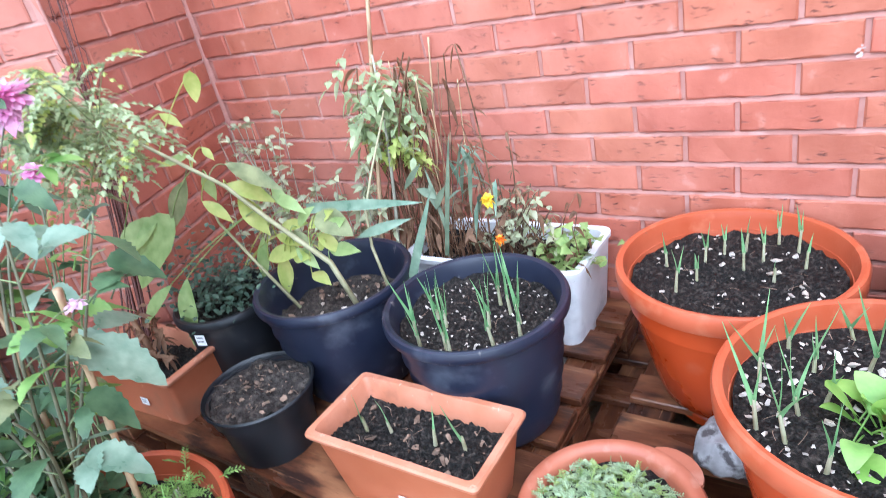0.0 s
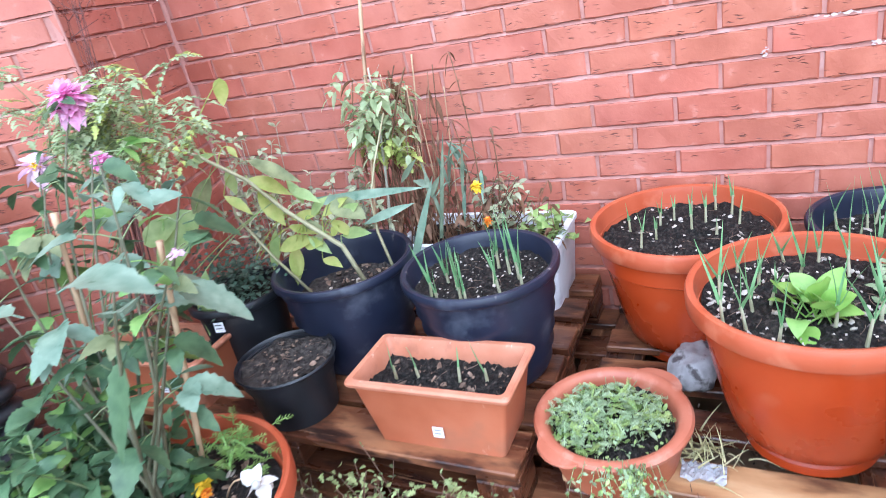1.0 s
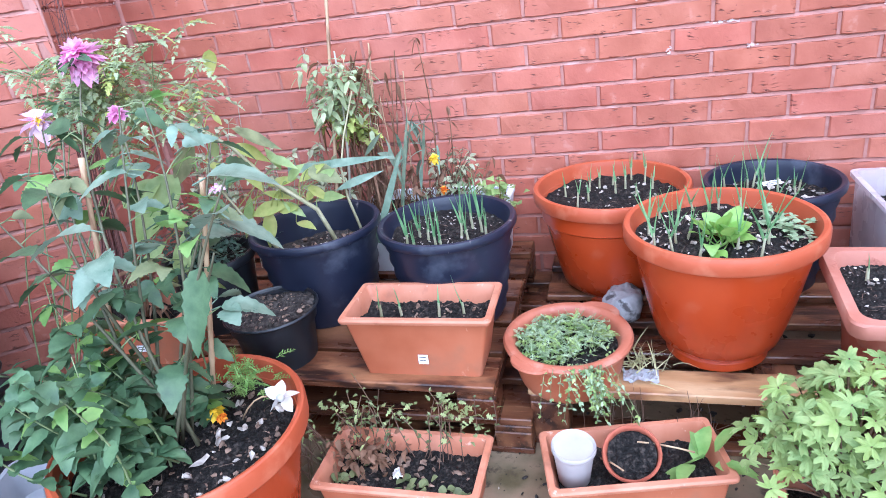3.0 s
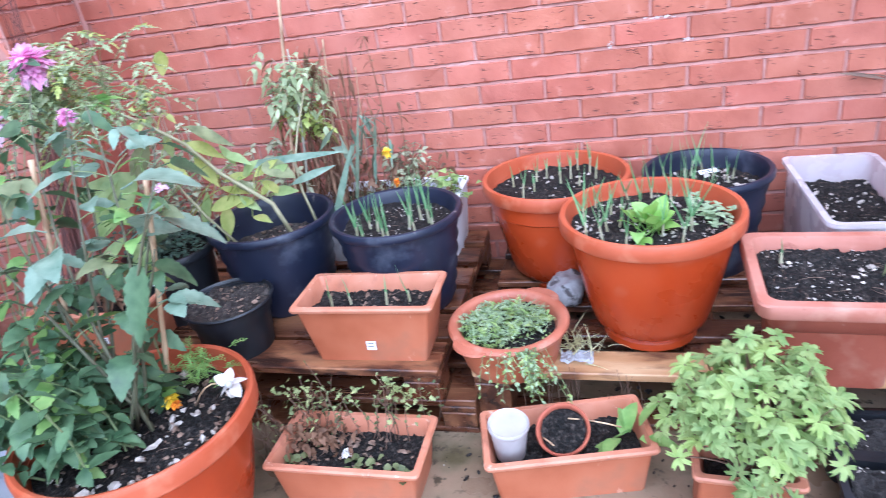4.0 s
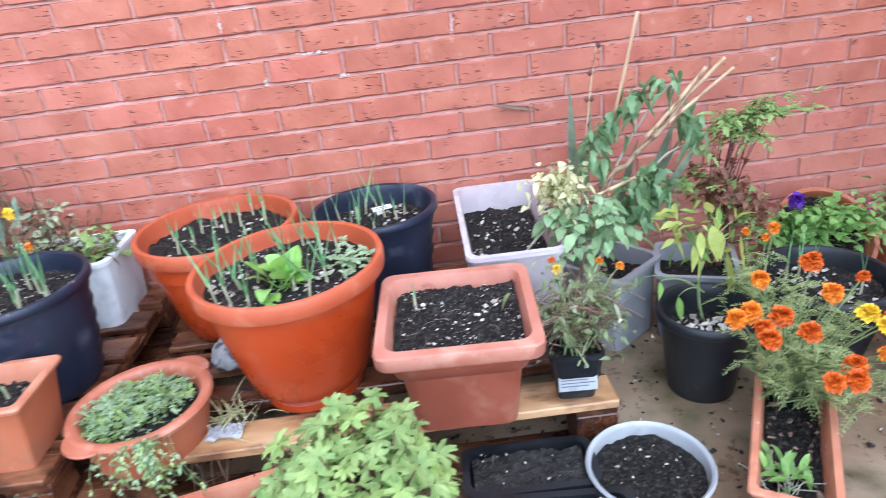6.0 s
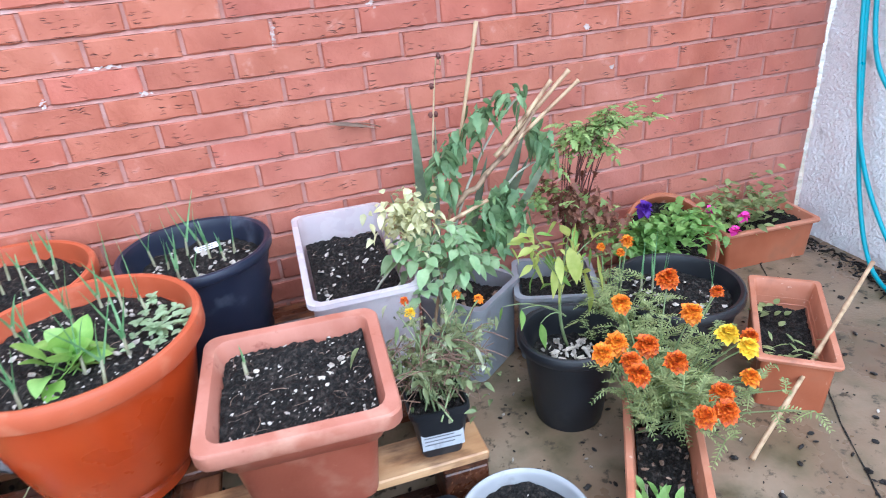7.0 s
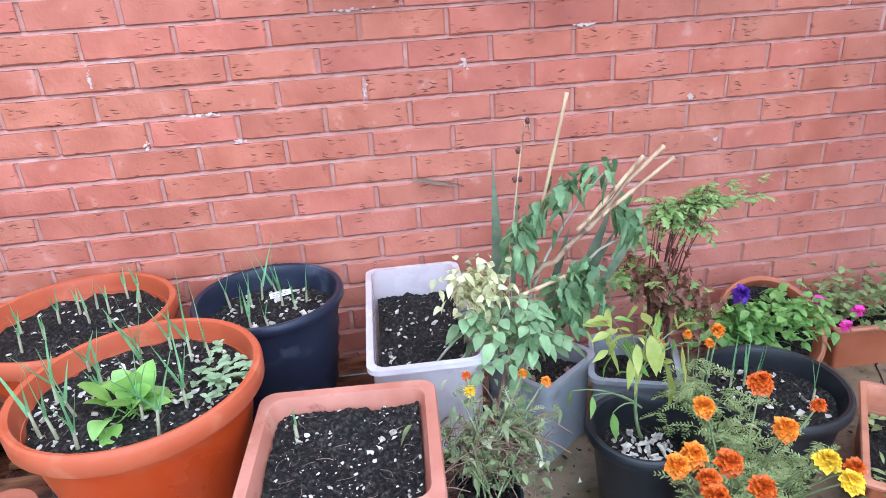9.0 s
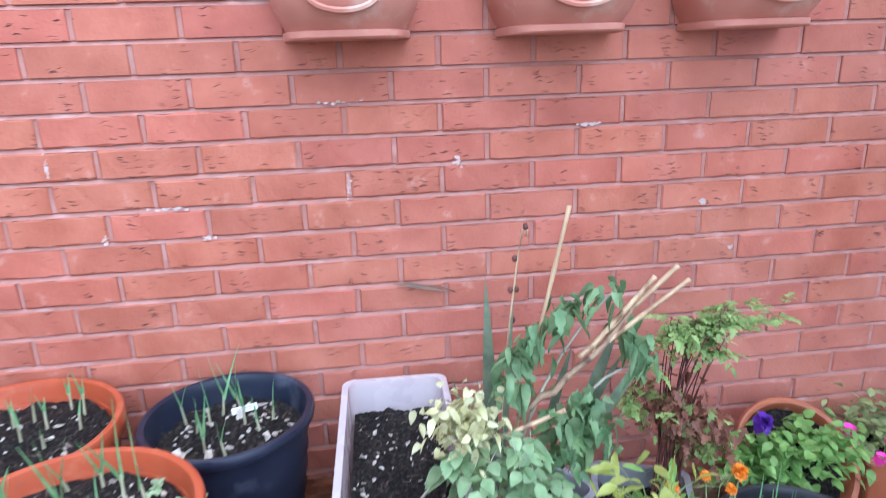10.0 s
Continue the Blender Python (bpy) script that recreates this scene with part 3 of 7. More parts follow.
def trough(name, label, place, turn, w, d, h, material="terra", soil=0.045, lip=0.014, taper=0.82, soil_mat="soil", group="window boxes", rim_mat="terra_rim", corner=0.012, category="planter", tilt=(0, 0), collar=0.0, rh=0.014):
    """A rectangular planter with sloping sides, a flat projecting rim and its soil."""
    t = thing(name, label, category, place, turn, group, tilt)
    bw, bd = w * taper + 0.02, d * taper
    iw, id_ = w - 2 * lip - 0.006, d - 2 * lip - 0.006
    c = corner
    low = [(bw, bd, c, 0.0)]
    if collar:
        low += [(w - 2 * lip - 0.045, d - 2 * lip - 0.045, c, h - collar - 0.012), (w - 2 * lip - 0.022, d - 2 * lip - 0.022, c, h - collar)]
    bm = rect_loft(bmesh.new(), low + [(w - 2 * lip, d - 2 * lip, c, h - rh - 0.014), (w - 2 * lip + 0.002, d - 2 * lip + 0.002, c, h - rh - 0.0005)], cap_last=False)
    part("planter_body", bm, M[material], t, smooth=True)
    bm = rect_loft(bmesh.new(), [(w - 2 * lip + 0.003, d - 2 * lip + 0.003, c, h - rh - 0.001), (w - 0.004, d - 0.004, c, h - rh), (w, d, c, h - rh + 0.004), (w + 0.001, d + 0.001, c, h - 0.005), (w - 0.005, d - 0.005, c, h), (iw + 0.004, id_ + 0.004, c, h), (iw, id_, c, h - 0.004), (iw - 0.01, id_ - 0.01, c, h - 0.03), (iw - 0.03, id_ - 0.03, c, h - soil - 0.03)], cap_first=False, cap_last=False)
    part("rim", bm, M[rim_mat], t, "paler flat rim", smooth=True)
    soil_rect(t, iw - 0.018 - 0.1 * soil, id_ - 0.018 - 0.1 * soil, h - soil, soil_mat)
    return t


LEFT_DECK, RIGHT_DECK = 0.235, 0.18
big_orange = round_pot("big_plant_pot", "large glossy orange plastic pot with leek seedlings and a leafy weed", (-0.152, -0.603, RIGHT_DECK), 0.230, 0.357, "orange", lip=0.045, flare=0.52, curve=0.62, soil=0.045, foot=True, rim_mat="orange_rim", lip_out=0.022, collar=0.0)
rear_orange = round_pot("big_plant_pot", "large orange plastic pot with sprouting garlic by the wall", (-0.416, -0.240, RIGHT_DECK - 0.03), 0.233, 0.366, "orange", lip=0.045, flare=0.52, curve=0.62, soil=0.05, foot=True, rim_mat="orange_rim", lip_out=0.022, collar=0.05)
blue_back = round_pot("plant_pot", "navy plastic pot with onion seedlings by the brick wall", (0.038, -0.211, RIGHT_DECK - 0.03), 0.190, 0.346, "blue", lip=0.028, flare=0.66, soil=0.06, curve=0.7, ribs=1)
blue_mid = round_pot("plant_pot", "navy plastic pot with onion seedlings on the pallets", (-0.860, -0.536, LEFT_DECK), 0.197, 0.301, "blue", lip=0.028, flare=0.68, soil=0.045, curve=0.7, ribs=1)
blue_left = round_pot("plant_pot", "navy plastic pot with a leaning leafy shrub stem", (-1.280, -0.516, LEFT_DECK), 0.200, 0.293, "blue", lip=0.028, flare=0.70, soil=0.10, soil_mat="soil_dry", curve=0.7, ribs=1)
small_black = round_pot("plant_pot", "small black plastic pot of bare brown soil", (-1.313, -0.798, LEFT_DECK), 0.130, 0.160, "black", lip=0.012, flare=0.74, soil=0.012, soil_mat="soil_dry", curve=1.0, th=0.008)
low_bowl = round_pot("plant_bowl", "low terracotta plastic bowl crowded with small green weeds", (-0.522, -0.745, 0.165), 0.162, 0.131, "terra", lip=0.022, flare=0.72, soil=0.03, curve=0.6, category="plant bowl", th=0.03, rim_mat="bowl_rim")
for k in (58, 238):
    bm = bmesh.new()
    inv = low_bowl.matrix_basis.inverted()
    rows = []
    for i in range(9):
        a, out = radians(k - 20 + 5 * i), 0.020 * math.sin(math.pi * i / 8) ** 0.7
        d = Vector((math.cos(a), math.sin(a), 0))
        c = Vector((-0.522, -0.745, 0.165 + 0.131))
        rows.append([bm.verts.new(inv @ (c + d * r_ + UPW * z_)) for r_, z_ in ((0.150, -0.003), (0.163 + out, -0.004), (0.165 + out, -0.010), (0.150, -0.014))])
    for a, b in zip(rows, rows[1:]):
        for i in range(4):
            bm.faces.new((a[i], a[(i + 1) % 4], b[(i + 1) % 4], b[i]))
    bm.faces.new(rows[0])
    bm.faces.new(list(reversed(rows[-1])))
    part("lug", bm, M["bowl_rim"], low_bowl, "moulded lifting lug", smooth=True)
chili_pot = round_pot("plant_pot", "black plastic pot with a yellowing chilli plant on the concrete", (0.878, -0.602, 0.0), 0.130, 0.250, "black", lip=0.03, flare=0.66, soil=0.075, curve=0.9)
onion_pot = round_pot("plant_pot", "wide black plastic pot with onion seedlings behind the marigolds", (1.244, -0.512, 0.0), 0.180, 0.246, "black", lip=0.03, flare=0.68, soil=0.05, curve=0.8)
labelled_black = round_pot("plant_pot", "black plastic pot with a white label and small green plant", (-1.62, -0.60, LEFT_DECK), 0.145, 0.235, "black", lip=0.03, flare=0.75, soil=0.03, curve=1.0)
front_orange = round_pot("big_plant_pot", "large orange plastic pot holding a tall dahlia and dry stems", (-1.287, -1.249, 0.0), 0.262, 0.376, "orange", lip=0.05, flare=0.56, soil=0.06, curve=0.62, rim_mat="orange_rim", lip_out=0.022, collar=0.0)
back_terra = round_pot("plant_pot", "round terracotta pot of violet and pink petunias by the wall", (1.45, -0.095, 0.085), 0.165, 0.17, "terra", lip=0.025, flare=0.66, soil=0.03, tilt=(45, 0))

pallet_trough = trough("window_box", "terracotta plastic trough with four garlic shoots on the pallets", (-0.879, -0.79, LEFT_DECK), 0.5, 0.39, 0.20, 0.178, taper=0.73)
left_trough = trough("window_box", "terracotta plastic trough of bare soil beside a black pot", (-1.772, -0.782, LEFT_DECK), 3, 0.40, 0.205, 0.155)
front_trough_a = trough("window_box", "terracotta trough of straggling half-dead bedding plants on the ground", (-0.889, -1.06, 0.0), 0, 0.40, 0.21, 0.137, taper=0.8)
front_trough_b = trough("window_box", "terracotta trough holding a white cup and a small brown pot", (-0.37, -0.990, 0.0), 13, 0.395, 0.20, 0.14, taper=0.8)
geranium_pot = trough("square_pot", "square terracotta pot overgrown by a bright green geranium", (0.01, -1.072, 0.0), -4, 0.215, 0.135, 0.155, group="", category="plant pot")
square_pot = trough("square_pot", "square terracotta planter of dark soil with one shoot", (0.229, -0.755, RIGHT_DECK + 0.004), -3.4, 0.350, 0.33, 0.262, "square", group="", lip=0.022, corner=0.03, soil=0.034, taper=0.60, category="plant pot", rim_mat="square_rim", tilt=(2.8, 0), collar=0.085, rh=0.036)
marigold_trough = trough("window_box", "terracotta trough with marigolds growing over one end", (0.927, -0.937, 0.0), 60, 0.48, 0.165, 0.15, soil=0.05)
corner_trough = trough("window_box", "terracotta trough with a clump of black soil on the concrete", (1.494, -0.669, 0.0), 52, 0.415, 0.19, 0.165, soil=0.085)
end_trough = trough("window_box", "terracotta trough with pink flowers against the white wall", (1.872, -0.110, 0.0), -4, 0.37, 0.20, 0.15, soil=0.03)
for k, (z_, inset) in enumerate(((0.135, 0.040), (0.112, 0.047), (0.092, 0.053))):
    iw, id_ = 0.415 - inset, 0.19 - inset
    part("moulded_ledge", rect_loft(bmesh.new(), [(iw + 0.004, id_ + 0.004, 0.012, z_ - 0.003), (iw - 0.004, id_ - 0.004, 0.012, z_), (iw + 0.004, id_ + 0.004, 0.012, z_ + 0.003)], cap_first=False, cap_last=False), M["terra_rim"], corner_trough, "moulded ledge inside the trough", smooth=True)
near_trough = trough("window_box", "terracotta trough standing near the front of the yard", (0.308, -1.315, 0.0), 17, 0.40, 0.20, 0.15, soil=0.085, corner=0.03)


def clear_box(name, label, place, turn, w, d, h, mat, soil, wall=0.004, lip=0.012, taper=0.88, soil_mat="soil"):
    t = thing(name, label, "storage box", place, turn)
    bm = rect_loft(bmesh.new(), [(w * taper, d * taper, 0.03, 0.0), (w - 2 * lip, d - 2 * lip, 0.03, h - 0.012), (w, d, 0.03, h - 0.012), (w, d, 0.03, h), (w - 2 * lip - 2 * wall, d - 2 * lip - 2 * wall, 0.026, h), (w * taper - 2 * wall, d * taper - 2 * wall, 0.026, 0.004)])
    part("box_body", bm, M[mat], t, smooth=True)
    soil_rect(t, w - 2 * lip - 0.02 - 0.12 * w * soil / h, d - 2 * lip - 0.02 - 0.12 * d * soil / h, h - soil, soil_mat)
    return t


milky_box = clear_box("storage_box", "milky white plastic storage box half full of compost", (0.412, -0.30, RIGHT_DECK), -1, 0.265, 0.53, 0.27, "clear", 0.08)
grey_box = clear_box("storage_box", "grey clear plastic box with dark soil and a tomato plant", (0.724, -0.277, 0.0), 38, 0.235, 0.235, 0.25, "grey_clear", 0.05)
grey_box_b = clear_box("storage_box", "grey clear plastic box by the wall behind the chilli", (0.985, -0.30, 0.0), -20, 0.24, 0.24, 0.22, "grey_clear", 0.05)
white_box = clear_box("storage_box", "long white foam box of faded plants and pelargonium", (-1.00, -0.155, LEFT_DECK - 0.07), 0, 0.52, 0.26, 0.285, "foam", 0.04, wall=0.015, lip=0.005)
seed_tray_a = clear_box("seed_tray", "black plastic tray of wet grey soil before the pallet", (0.345, -0.912, 0.0), -1, 0.30, 0.15, 0.10, "black", 0.012, soil_mat="soil_brown")
seed_tray_b = clear_box("seed_tray", "black plastic tray of wet grey soil on the concrete", (0.365, -1.068, 0.0), -4, 0.345, 0.15, 0.10, "black", 0.012, soil_mat="soil_brown")
oval_bowl = round_pot("plastic_bowl", "translucent grey plastic bowl of dark soil on the concrete", (0.597, -0.966, 0.0), 0.135, 0.115, "grey_bowl", lip=0.014, flare=0.7, soil=0.03, category="bowl", lip_out=0.01, th=0.012)


# ---- pallets ----
def board(parent, lo, hi, mat="wood", name="board"):
    ctr = [(a + b) / 2 for a, b in zip(lo, hi)]
    long_x = hi[0] - lo[0] >= hi[1] - lo[1]
    L, Wd, T = max(hi[0] - lo[0], hi[1] - lo[1]), min(hi[0] - lo[0], hi[1] - lo[1]), hi[2] - lo[2]
    bm = add_box(bmesh.new(), (-L / 2, -Wd / 2, -T / 2), (L / 2, Wd / 2, T / 2), bevel=0.003, jit=0.0015)
    ob = part(name, bm, M[mat], parent)
    ob.matrix_basis = pose(*ctr, 0, 0, (0 if long_x else 90) + rnd.uniform(-0.4, 0.4))
    return ob


def pallet(label, x0, x1, y0, y1, top, deck_y, pale=(), turn=0.0):
    """Boards along x on blocks and cross boards; deck_y: the front edges of the deck boards."""
    cx, cy = (x0 + x1) / 2, (y0 + y1) / 2
    t = thing("pallet", label, "pallet", (cx, cy, 0), turn, "pallets")
    X0, X1, Y0, Y1 = x0 - cx, x1 - cx, y0 - cy, y1 - cy
    for k, (a, w) in enumerate(deck_y):
        board(t, (X0, a - cy, top - 0.022), (X1, a - cy + w, top), "wood_pale" if k in pale else "wood")
    for x in (X0, (X0 + X1) / 2 - 0.05, X1 - 0.10):
        board(t, (x, Y0 + 0.005, top - 0.044), (x + 0.10, Y1, top - 0.0225), "wood")
        for y in (Y0 + 0.004, (Y0 + Y1) / 2 - 0.05, Y1 - 0.11):
            board(t, (x + 0.001, y, 0.02), (x + 0.099, y + 0.10, top - 0.0445), "wood", "block")
    for y in (Y0 + 0.003, (Y0 + Y1) / 2 - 0.05, Y1 - 0.11):
        board(t, (X0, y, 0.0), (X1, y + 0.10, 0.0195), "wood")
    return t


pallet("wet reddish pallet under the round pots, its boards dark with rain", -0.62, 0.575, -0.83, -0.02, RIGHT_DECK, [(-0.83, 0.10), (-0.66, 0.09), (-0.50, 0.10), (-0.35, 0.09), (-0.15, 0.10)], pale=(0,))
pallet("wet brown lower pallet of the stack", -1.95, -0.61, -0.875, -0.03, 0.115, [(-0.875, 0.12), (-0.70, 0.10), (-0.5, 0.10), (-0.3, 0.10), (-0.14, 0.09)])
upper = pallet("wet brown upper pallet of the stack under the navy pots", -1.95, -0.69, -0.90, -0.03, LEFT_DECK - 0.115, [(-0.90, 0.13), (-0.75, 0.12), (-0.60, 0.12), (-0.45, 0.11), (-0.30, 0.11), (-0.15, 0.11)])
upper.location.z = 0.1155


# ---- plants ----
M["g_dahlia"] = leafy("dahlia_leaf", (0.055, 0.110, 0.052), (0.145, 0.235, 0.11), rough=0.4, trans=0.25)
M["g_grey"] = leafy("glaucous_leaf", (0.14, 0.225, 0.15), (0.30, 0.39, 0.28), rough=0.35, trans=0.2)
M["g_iris"] = leafy("sword_leaf", (0.12, 0.16, 0.10), (0.23, 0.28, 0.18), rough=0.45, trans=0.2)
M["g_chilli"] = leafy("chilli_leaf", (0.46, 0.54, 0.11), (0.70, 0.72, 0.22), rough=0.45, trans=0.5)
M["g_yellow"] = leafy("yellowing_leaf", (0.36, 0.44, 0.10), (0.58, 0.60, 0.20), rough=0.45, trans=0.4)
M["g_shrub"] = leafy("shrub_leaf", (0.24, 0.34, 0.11), (0.42, 0.52, 0.21), rough=0.4, trans=0.35)
M["g_fresh"] = leafy("fresh_leaf", (0.18, 0.34, 0.08), (0.35, 0.51, 0.15), rough=0.45)
M["g_limp"] = leafy("limp_tomato_leaf", (0.11, 0.21, 0.085), (0.29, 0.40, 0.20), rough=0.55, trans=0.35)
M["g_round"] = leafy("pale_compound_leaf", (0.17, 0.28, 0.12), (0.36, 0.46, 0.24), rough=0.5, trans=0.35)
M["g_gera"] = leafy("geranium_leaf", (0.18, 0.29, 0.075), (0.43, 0.52, 0.19), rough=0.55, trans=0.35)
M["g_pelarg"] = leafy("young_geranium_leaf", (0.28, 0.40, 0.09), (0.48, 0.58, 0.20), rough=0.55, trans=0.35)
M["g_tomato"] = leafy("tomato_leaf", (0.13, 0.25, 0.09), (0.34, 0.47, 0.21), rough=0.5, trans=0.4)
M["g_pale"] = leafy("faded_leaf", (0.33, 0.36, 0.20), (0.56, 0.56, 0.38), rough=0.6)
M["g_cream"] = leafy("cream_dying_leaf", (0.48, 0.45, 0.20), (0.70, 0.68, 0.42), rough=0.6)
M["g_sheath"] = leafy("pale_sheath", (0.42, 0.42, 0.24), (0.62, 0.60, 0.42), rough=0.5)
M["g_olive"] = leafy("olive_tangle_leaf", (0.15, 0.175, 0.075), (0.33, 0.35, 0.17), rough=0.6)
M["g_drab"] = leafy("drab_olive_leaf", (0.085, 0.115, 0.045), (0.25, 0.28, 0.12), rough=0.55, trans=0.25)
M["g_onion"] = leafy("onion_blade", (0.11, 0.25, 0.10), (0.24, 0.41, 0.19), rough=0.4, trans=0.3)
M["g_dark"] = leafy("dark_small_leaf", (0.05, 0.095, 0.065), (0.14, 0.20, 0.14), rough=0.4)
M["g_marigold"] = leafy("marigold_leaf", (0.20, 0.26, 0.09), (0.42, 0.46, 0.20), rough=0.55)
M["g_soft"] = leafy("soft_grey_green_leaf", (0.32, 0.41, 0.20), (0.56, 0.62, 0.37), rough=0.6, trans=0.45)
M["g_bright"] = leafy("lettuce_green_leaf", (0.19, 0.36, 0.06), (0.34, 0.51, 0.13), rough=0.42)
M["g_clover"] = leafy("clover_leaf", (0.26, 0.36, 0.18), (0.46, 0.56, 0.34), rough=0.5)
M["g_dead"] = leafy("dead_leaf", (0.15, 0.075, 0.042), (0.36, 0.21, 0.125), rough=0.7)
M["g_red"] = leafy("red_brown_leaf", (0.17, 0.06, 0.045), (0.33, 0.16, 0.09), rough=0.6)
M["stem_green"] = coat("green_stem", [(0.13, 0.19, 0.07), (0.26, 0.30, 0.14)], scale=30, rough=(0.4, 0.6), bump=0.2)
M["stem_pale"] = coat("pale_olive_stem", [(0.27, 0.25, 0.13), (0.43, 0.40, 0.24)], scale=30, rough=(0.4, 0.6), bump=0.3)
M["stem_brown"] = coat("brown_stem", [(0.10, 0.055, 0.035), (0.22, 0.13, 0.085)], scale=30, rough=(0.5, 0.8), bump=0.4)
M["stem_grey"] = coat("grey_stem", [(0.26, 0.24, 0.18), (0.42, 0.40, 0.31)], scale=30, rough=(0.5, 0.8), bump=0.4)
M["vine_bark"] = coat("dry_vine_bark", [(0.17, 0.10, 0.06), (0.38, 0.26, 0.16)], scale=45, rough=(0.6, 0.85), bump=0.7, fine=90, stretch=(1, 1, 1), stain=(30, 0.55, 0.68, (0.09, 0.05, 0.03)))
M["stem_red"] = coat("dark_red_stem", [(0.07, 0.024, 0.02), (0.16, 0.055, 0.042)], scale=30, rough=(0.5, 0.7), bump=0.3)
M["stem_olive"] = coat("olive_stem", [(0.07, 0.075, 0.04), (0.16, 0.15, 0.085)], scale=30, rough=(0.5, 0.7), bump=0.3)
M["pink"] = leafy("pink_petal", (0.84, 0.30, 0.60), (0.95, 0.66, 0.83), rough=0.5, trans=0.45)
M["pale_pink"] = leafy("pale_pink_petal", (0.74, 0.42, 0.62), (0.85, 0.68, 0.78), rough=0.5, trans=0.3)
M["marigold"] = leafy("orange_petal", (0.66, 0.085, 0.006), (0.95, 0.42, 0.02), rough=0.5, trans=0.15, scale=190)
M["rust"] = leafy("rust_petal", (0.36, 0.010, 0.004), (0.93, 0.24, 0.012), rough=0.5, trans=0.15, scale=210)
M["yellow"] = leafy("yellow_petal", (0.85, 0.52, 0.01), (0.92, 0.68, 0.04), rough=0.5, trans=0.15)
M["violet"] = leafy("violet_petal", (0.06, 0.015, 0.22), (0.13, 0.03, 0.36), rough=0.5, trans=0.15)
M["magenta"] = leafy("magenta_petal", (0.65, 0.02, 0.30), (0.82, 0.06, 0.42), rough=0.5, trans=0.15)
M["white_petal"] = leafy("white_petal", (0.66, 0.63, 0.58), (0.78, 0.76, 0.72), rough=0.6, trans=0.3)

UP = Vector((0, 0, 1))
PROFILE = {
    "ovate": lambda u: math.sin(math.pi * min(1, u ** 0.72)) ** 0.75,
    "lance": lambda u: math.sin(math.pi * u ** 0.85) ** 1.1,
    "blade": lambda u: 1.0 if u < 0.55 else max(0.0, (1 - u) / 0.45) ** 0.8,
    "reed": lambda u: 1.0 - 0.92 * u,
    "round": lambda u: math.sqrt(max(0, 1 - (2 * u - 1) ** 2)),
    "lobe": lambda u: math.sin(math.pi * u ** 0.6) ** 0.6 * (1 + 0.5 * math.cos(u * 22)),
    "saw": lambda u: math.sin(math.pi * min(1, u ** 0.72)) ** 0.75,
}


def leaf(bm, base, way, L, W, prof="ovate", droop=0.3, cup=0.25, roll=0.0, n=5, wave=0.0):
    """One leaf blade: folded along its midrib, drooping towards its tip."""
    base, way = Vector(base), Vector(way).normalized()
    side = way.cross(UP)
    if side.length < 0.05:
        side = way.cross(Vector((1, 0.2, 0)))
    side.normalize()
    side = Matrix.Rotation(roll, 3, way) @ side
    nor = side.cross(way)
    f = PROFILE[prof]
    rows = []
    ph = rnd.uniform(0, 6)
    for k in range(n + 1):
        u = k / n
        c = base + way * (L * u) - UP * (droop * L * u * u) + nor * (wave * L * math.sin(5 * u + ph))
        w = W / 2 * f(u)
        if prof == "saw" and 0 < k < n:
            w *= 1.08 if k % 2 else 0.9
        if w < 1e-5:
            rows.append([bm.verts.new(c)])
        else:
            rows.append([bm.verts.new(c + side * w + nor * (cup * w)), bm.verts.new(c), bm.verts.new(c - side * w + nor * (cup * w * rnd.uniform(0.7, 1.3)))])
    for a, b in zip(rows, rows[1:]):
        if len(a) == 3 and len(b) == 3:
            bm.faces.new((a[0], a[1], b[1], b[0]))
            bm.faces.new((a[1], a[2], b[2], b[1]))
        elif len(a) == 3:
            bm.faces.new((a[0], a[1], b[0]))
            bm.faces.new((a[1], a[2], b[0]))
        elif len(b) == 3:
            bm.faces.new((a[0], b[1], b[0]))
            bm.faces.new((a[0], b[2], b[1]))
    return bm


def roll_to(way, face):
    """The roll that turns a leaf's upper side towards face."""
    way = Vector(way).normalized()
    side = way.cross(UP)
    if side.length < 0.05:
        side = way.cross(Vector((1, 0.2, 0)))
    nor = side.normalized().cross(way)
    return math.atan2(way.dot(nor.cross(Vector(face))), nor.dot(Vector(face)))


def direction(az, el):
    a, e = radians(az), radians(el)
    return Vector((math.cos(a) * math.cos(e), math.sin(a) * math.cos(e), math.sin(e)))


def any_way(lo=-20, hi=70):
    return direction(rnd.uniform(0, 360), rnd.uniform(lo, hi))


def pinnate(bm, sb, base, way, L, pairs=3, size=0.03, prof="ovate", wide=0.55, droop=0.3, stem=0.0012):
    """A compound leaf: a rib in sb, leaflets in bm."""
    base, way = Vector(base), Vector(way).normalized()
    side = way.cross(UP)
    side = side.normalized() if side.length > 0.05 else Vector((1, 0, 0))
    pts = [base + way * (L * k / 5) - UP * (droop * L * (k / 5) ** 2) for k in range(6)]
    tube(sb, pts, [stem * (1 - 0.12 * k) for k in range(6)], 4, cap=False)
    for k in range(pairs):
        u = (k + 1) / (pairs + 0.6)
        p = base + way * (L * u) - UP * (droop * L * u * u)
        for s in (-1, 1):
            leaf(bm, p, way * 0.55 + side * s + UP * rnd.uniform(-0.25, 0.2), size * rnd.uniform(0.75, 1.1), size * wide, prof, rnd.uniform(0.1, 0.5), 0.2, rnd.uniform(-0.4, 0.4), 9 if prof == "lobe" else 4)
    leaf(bm, pts[-1], way - UP * droop, size * 1.25, size * wide * 1.1, prof, 0.3, 0.2, rnd.uniform(-0.4, 0.4), 9 if prof == "lobe" else 4)


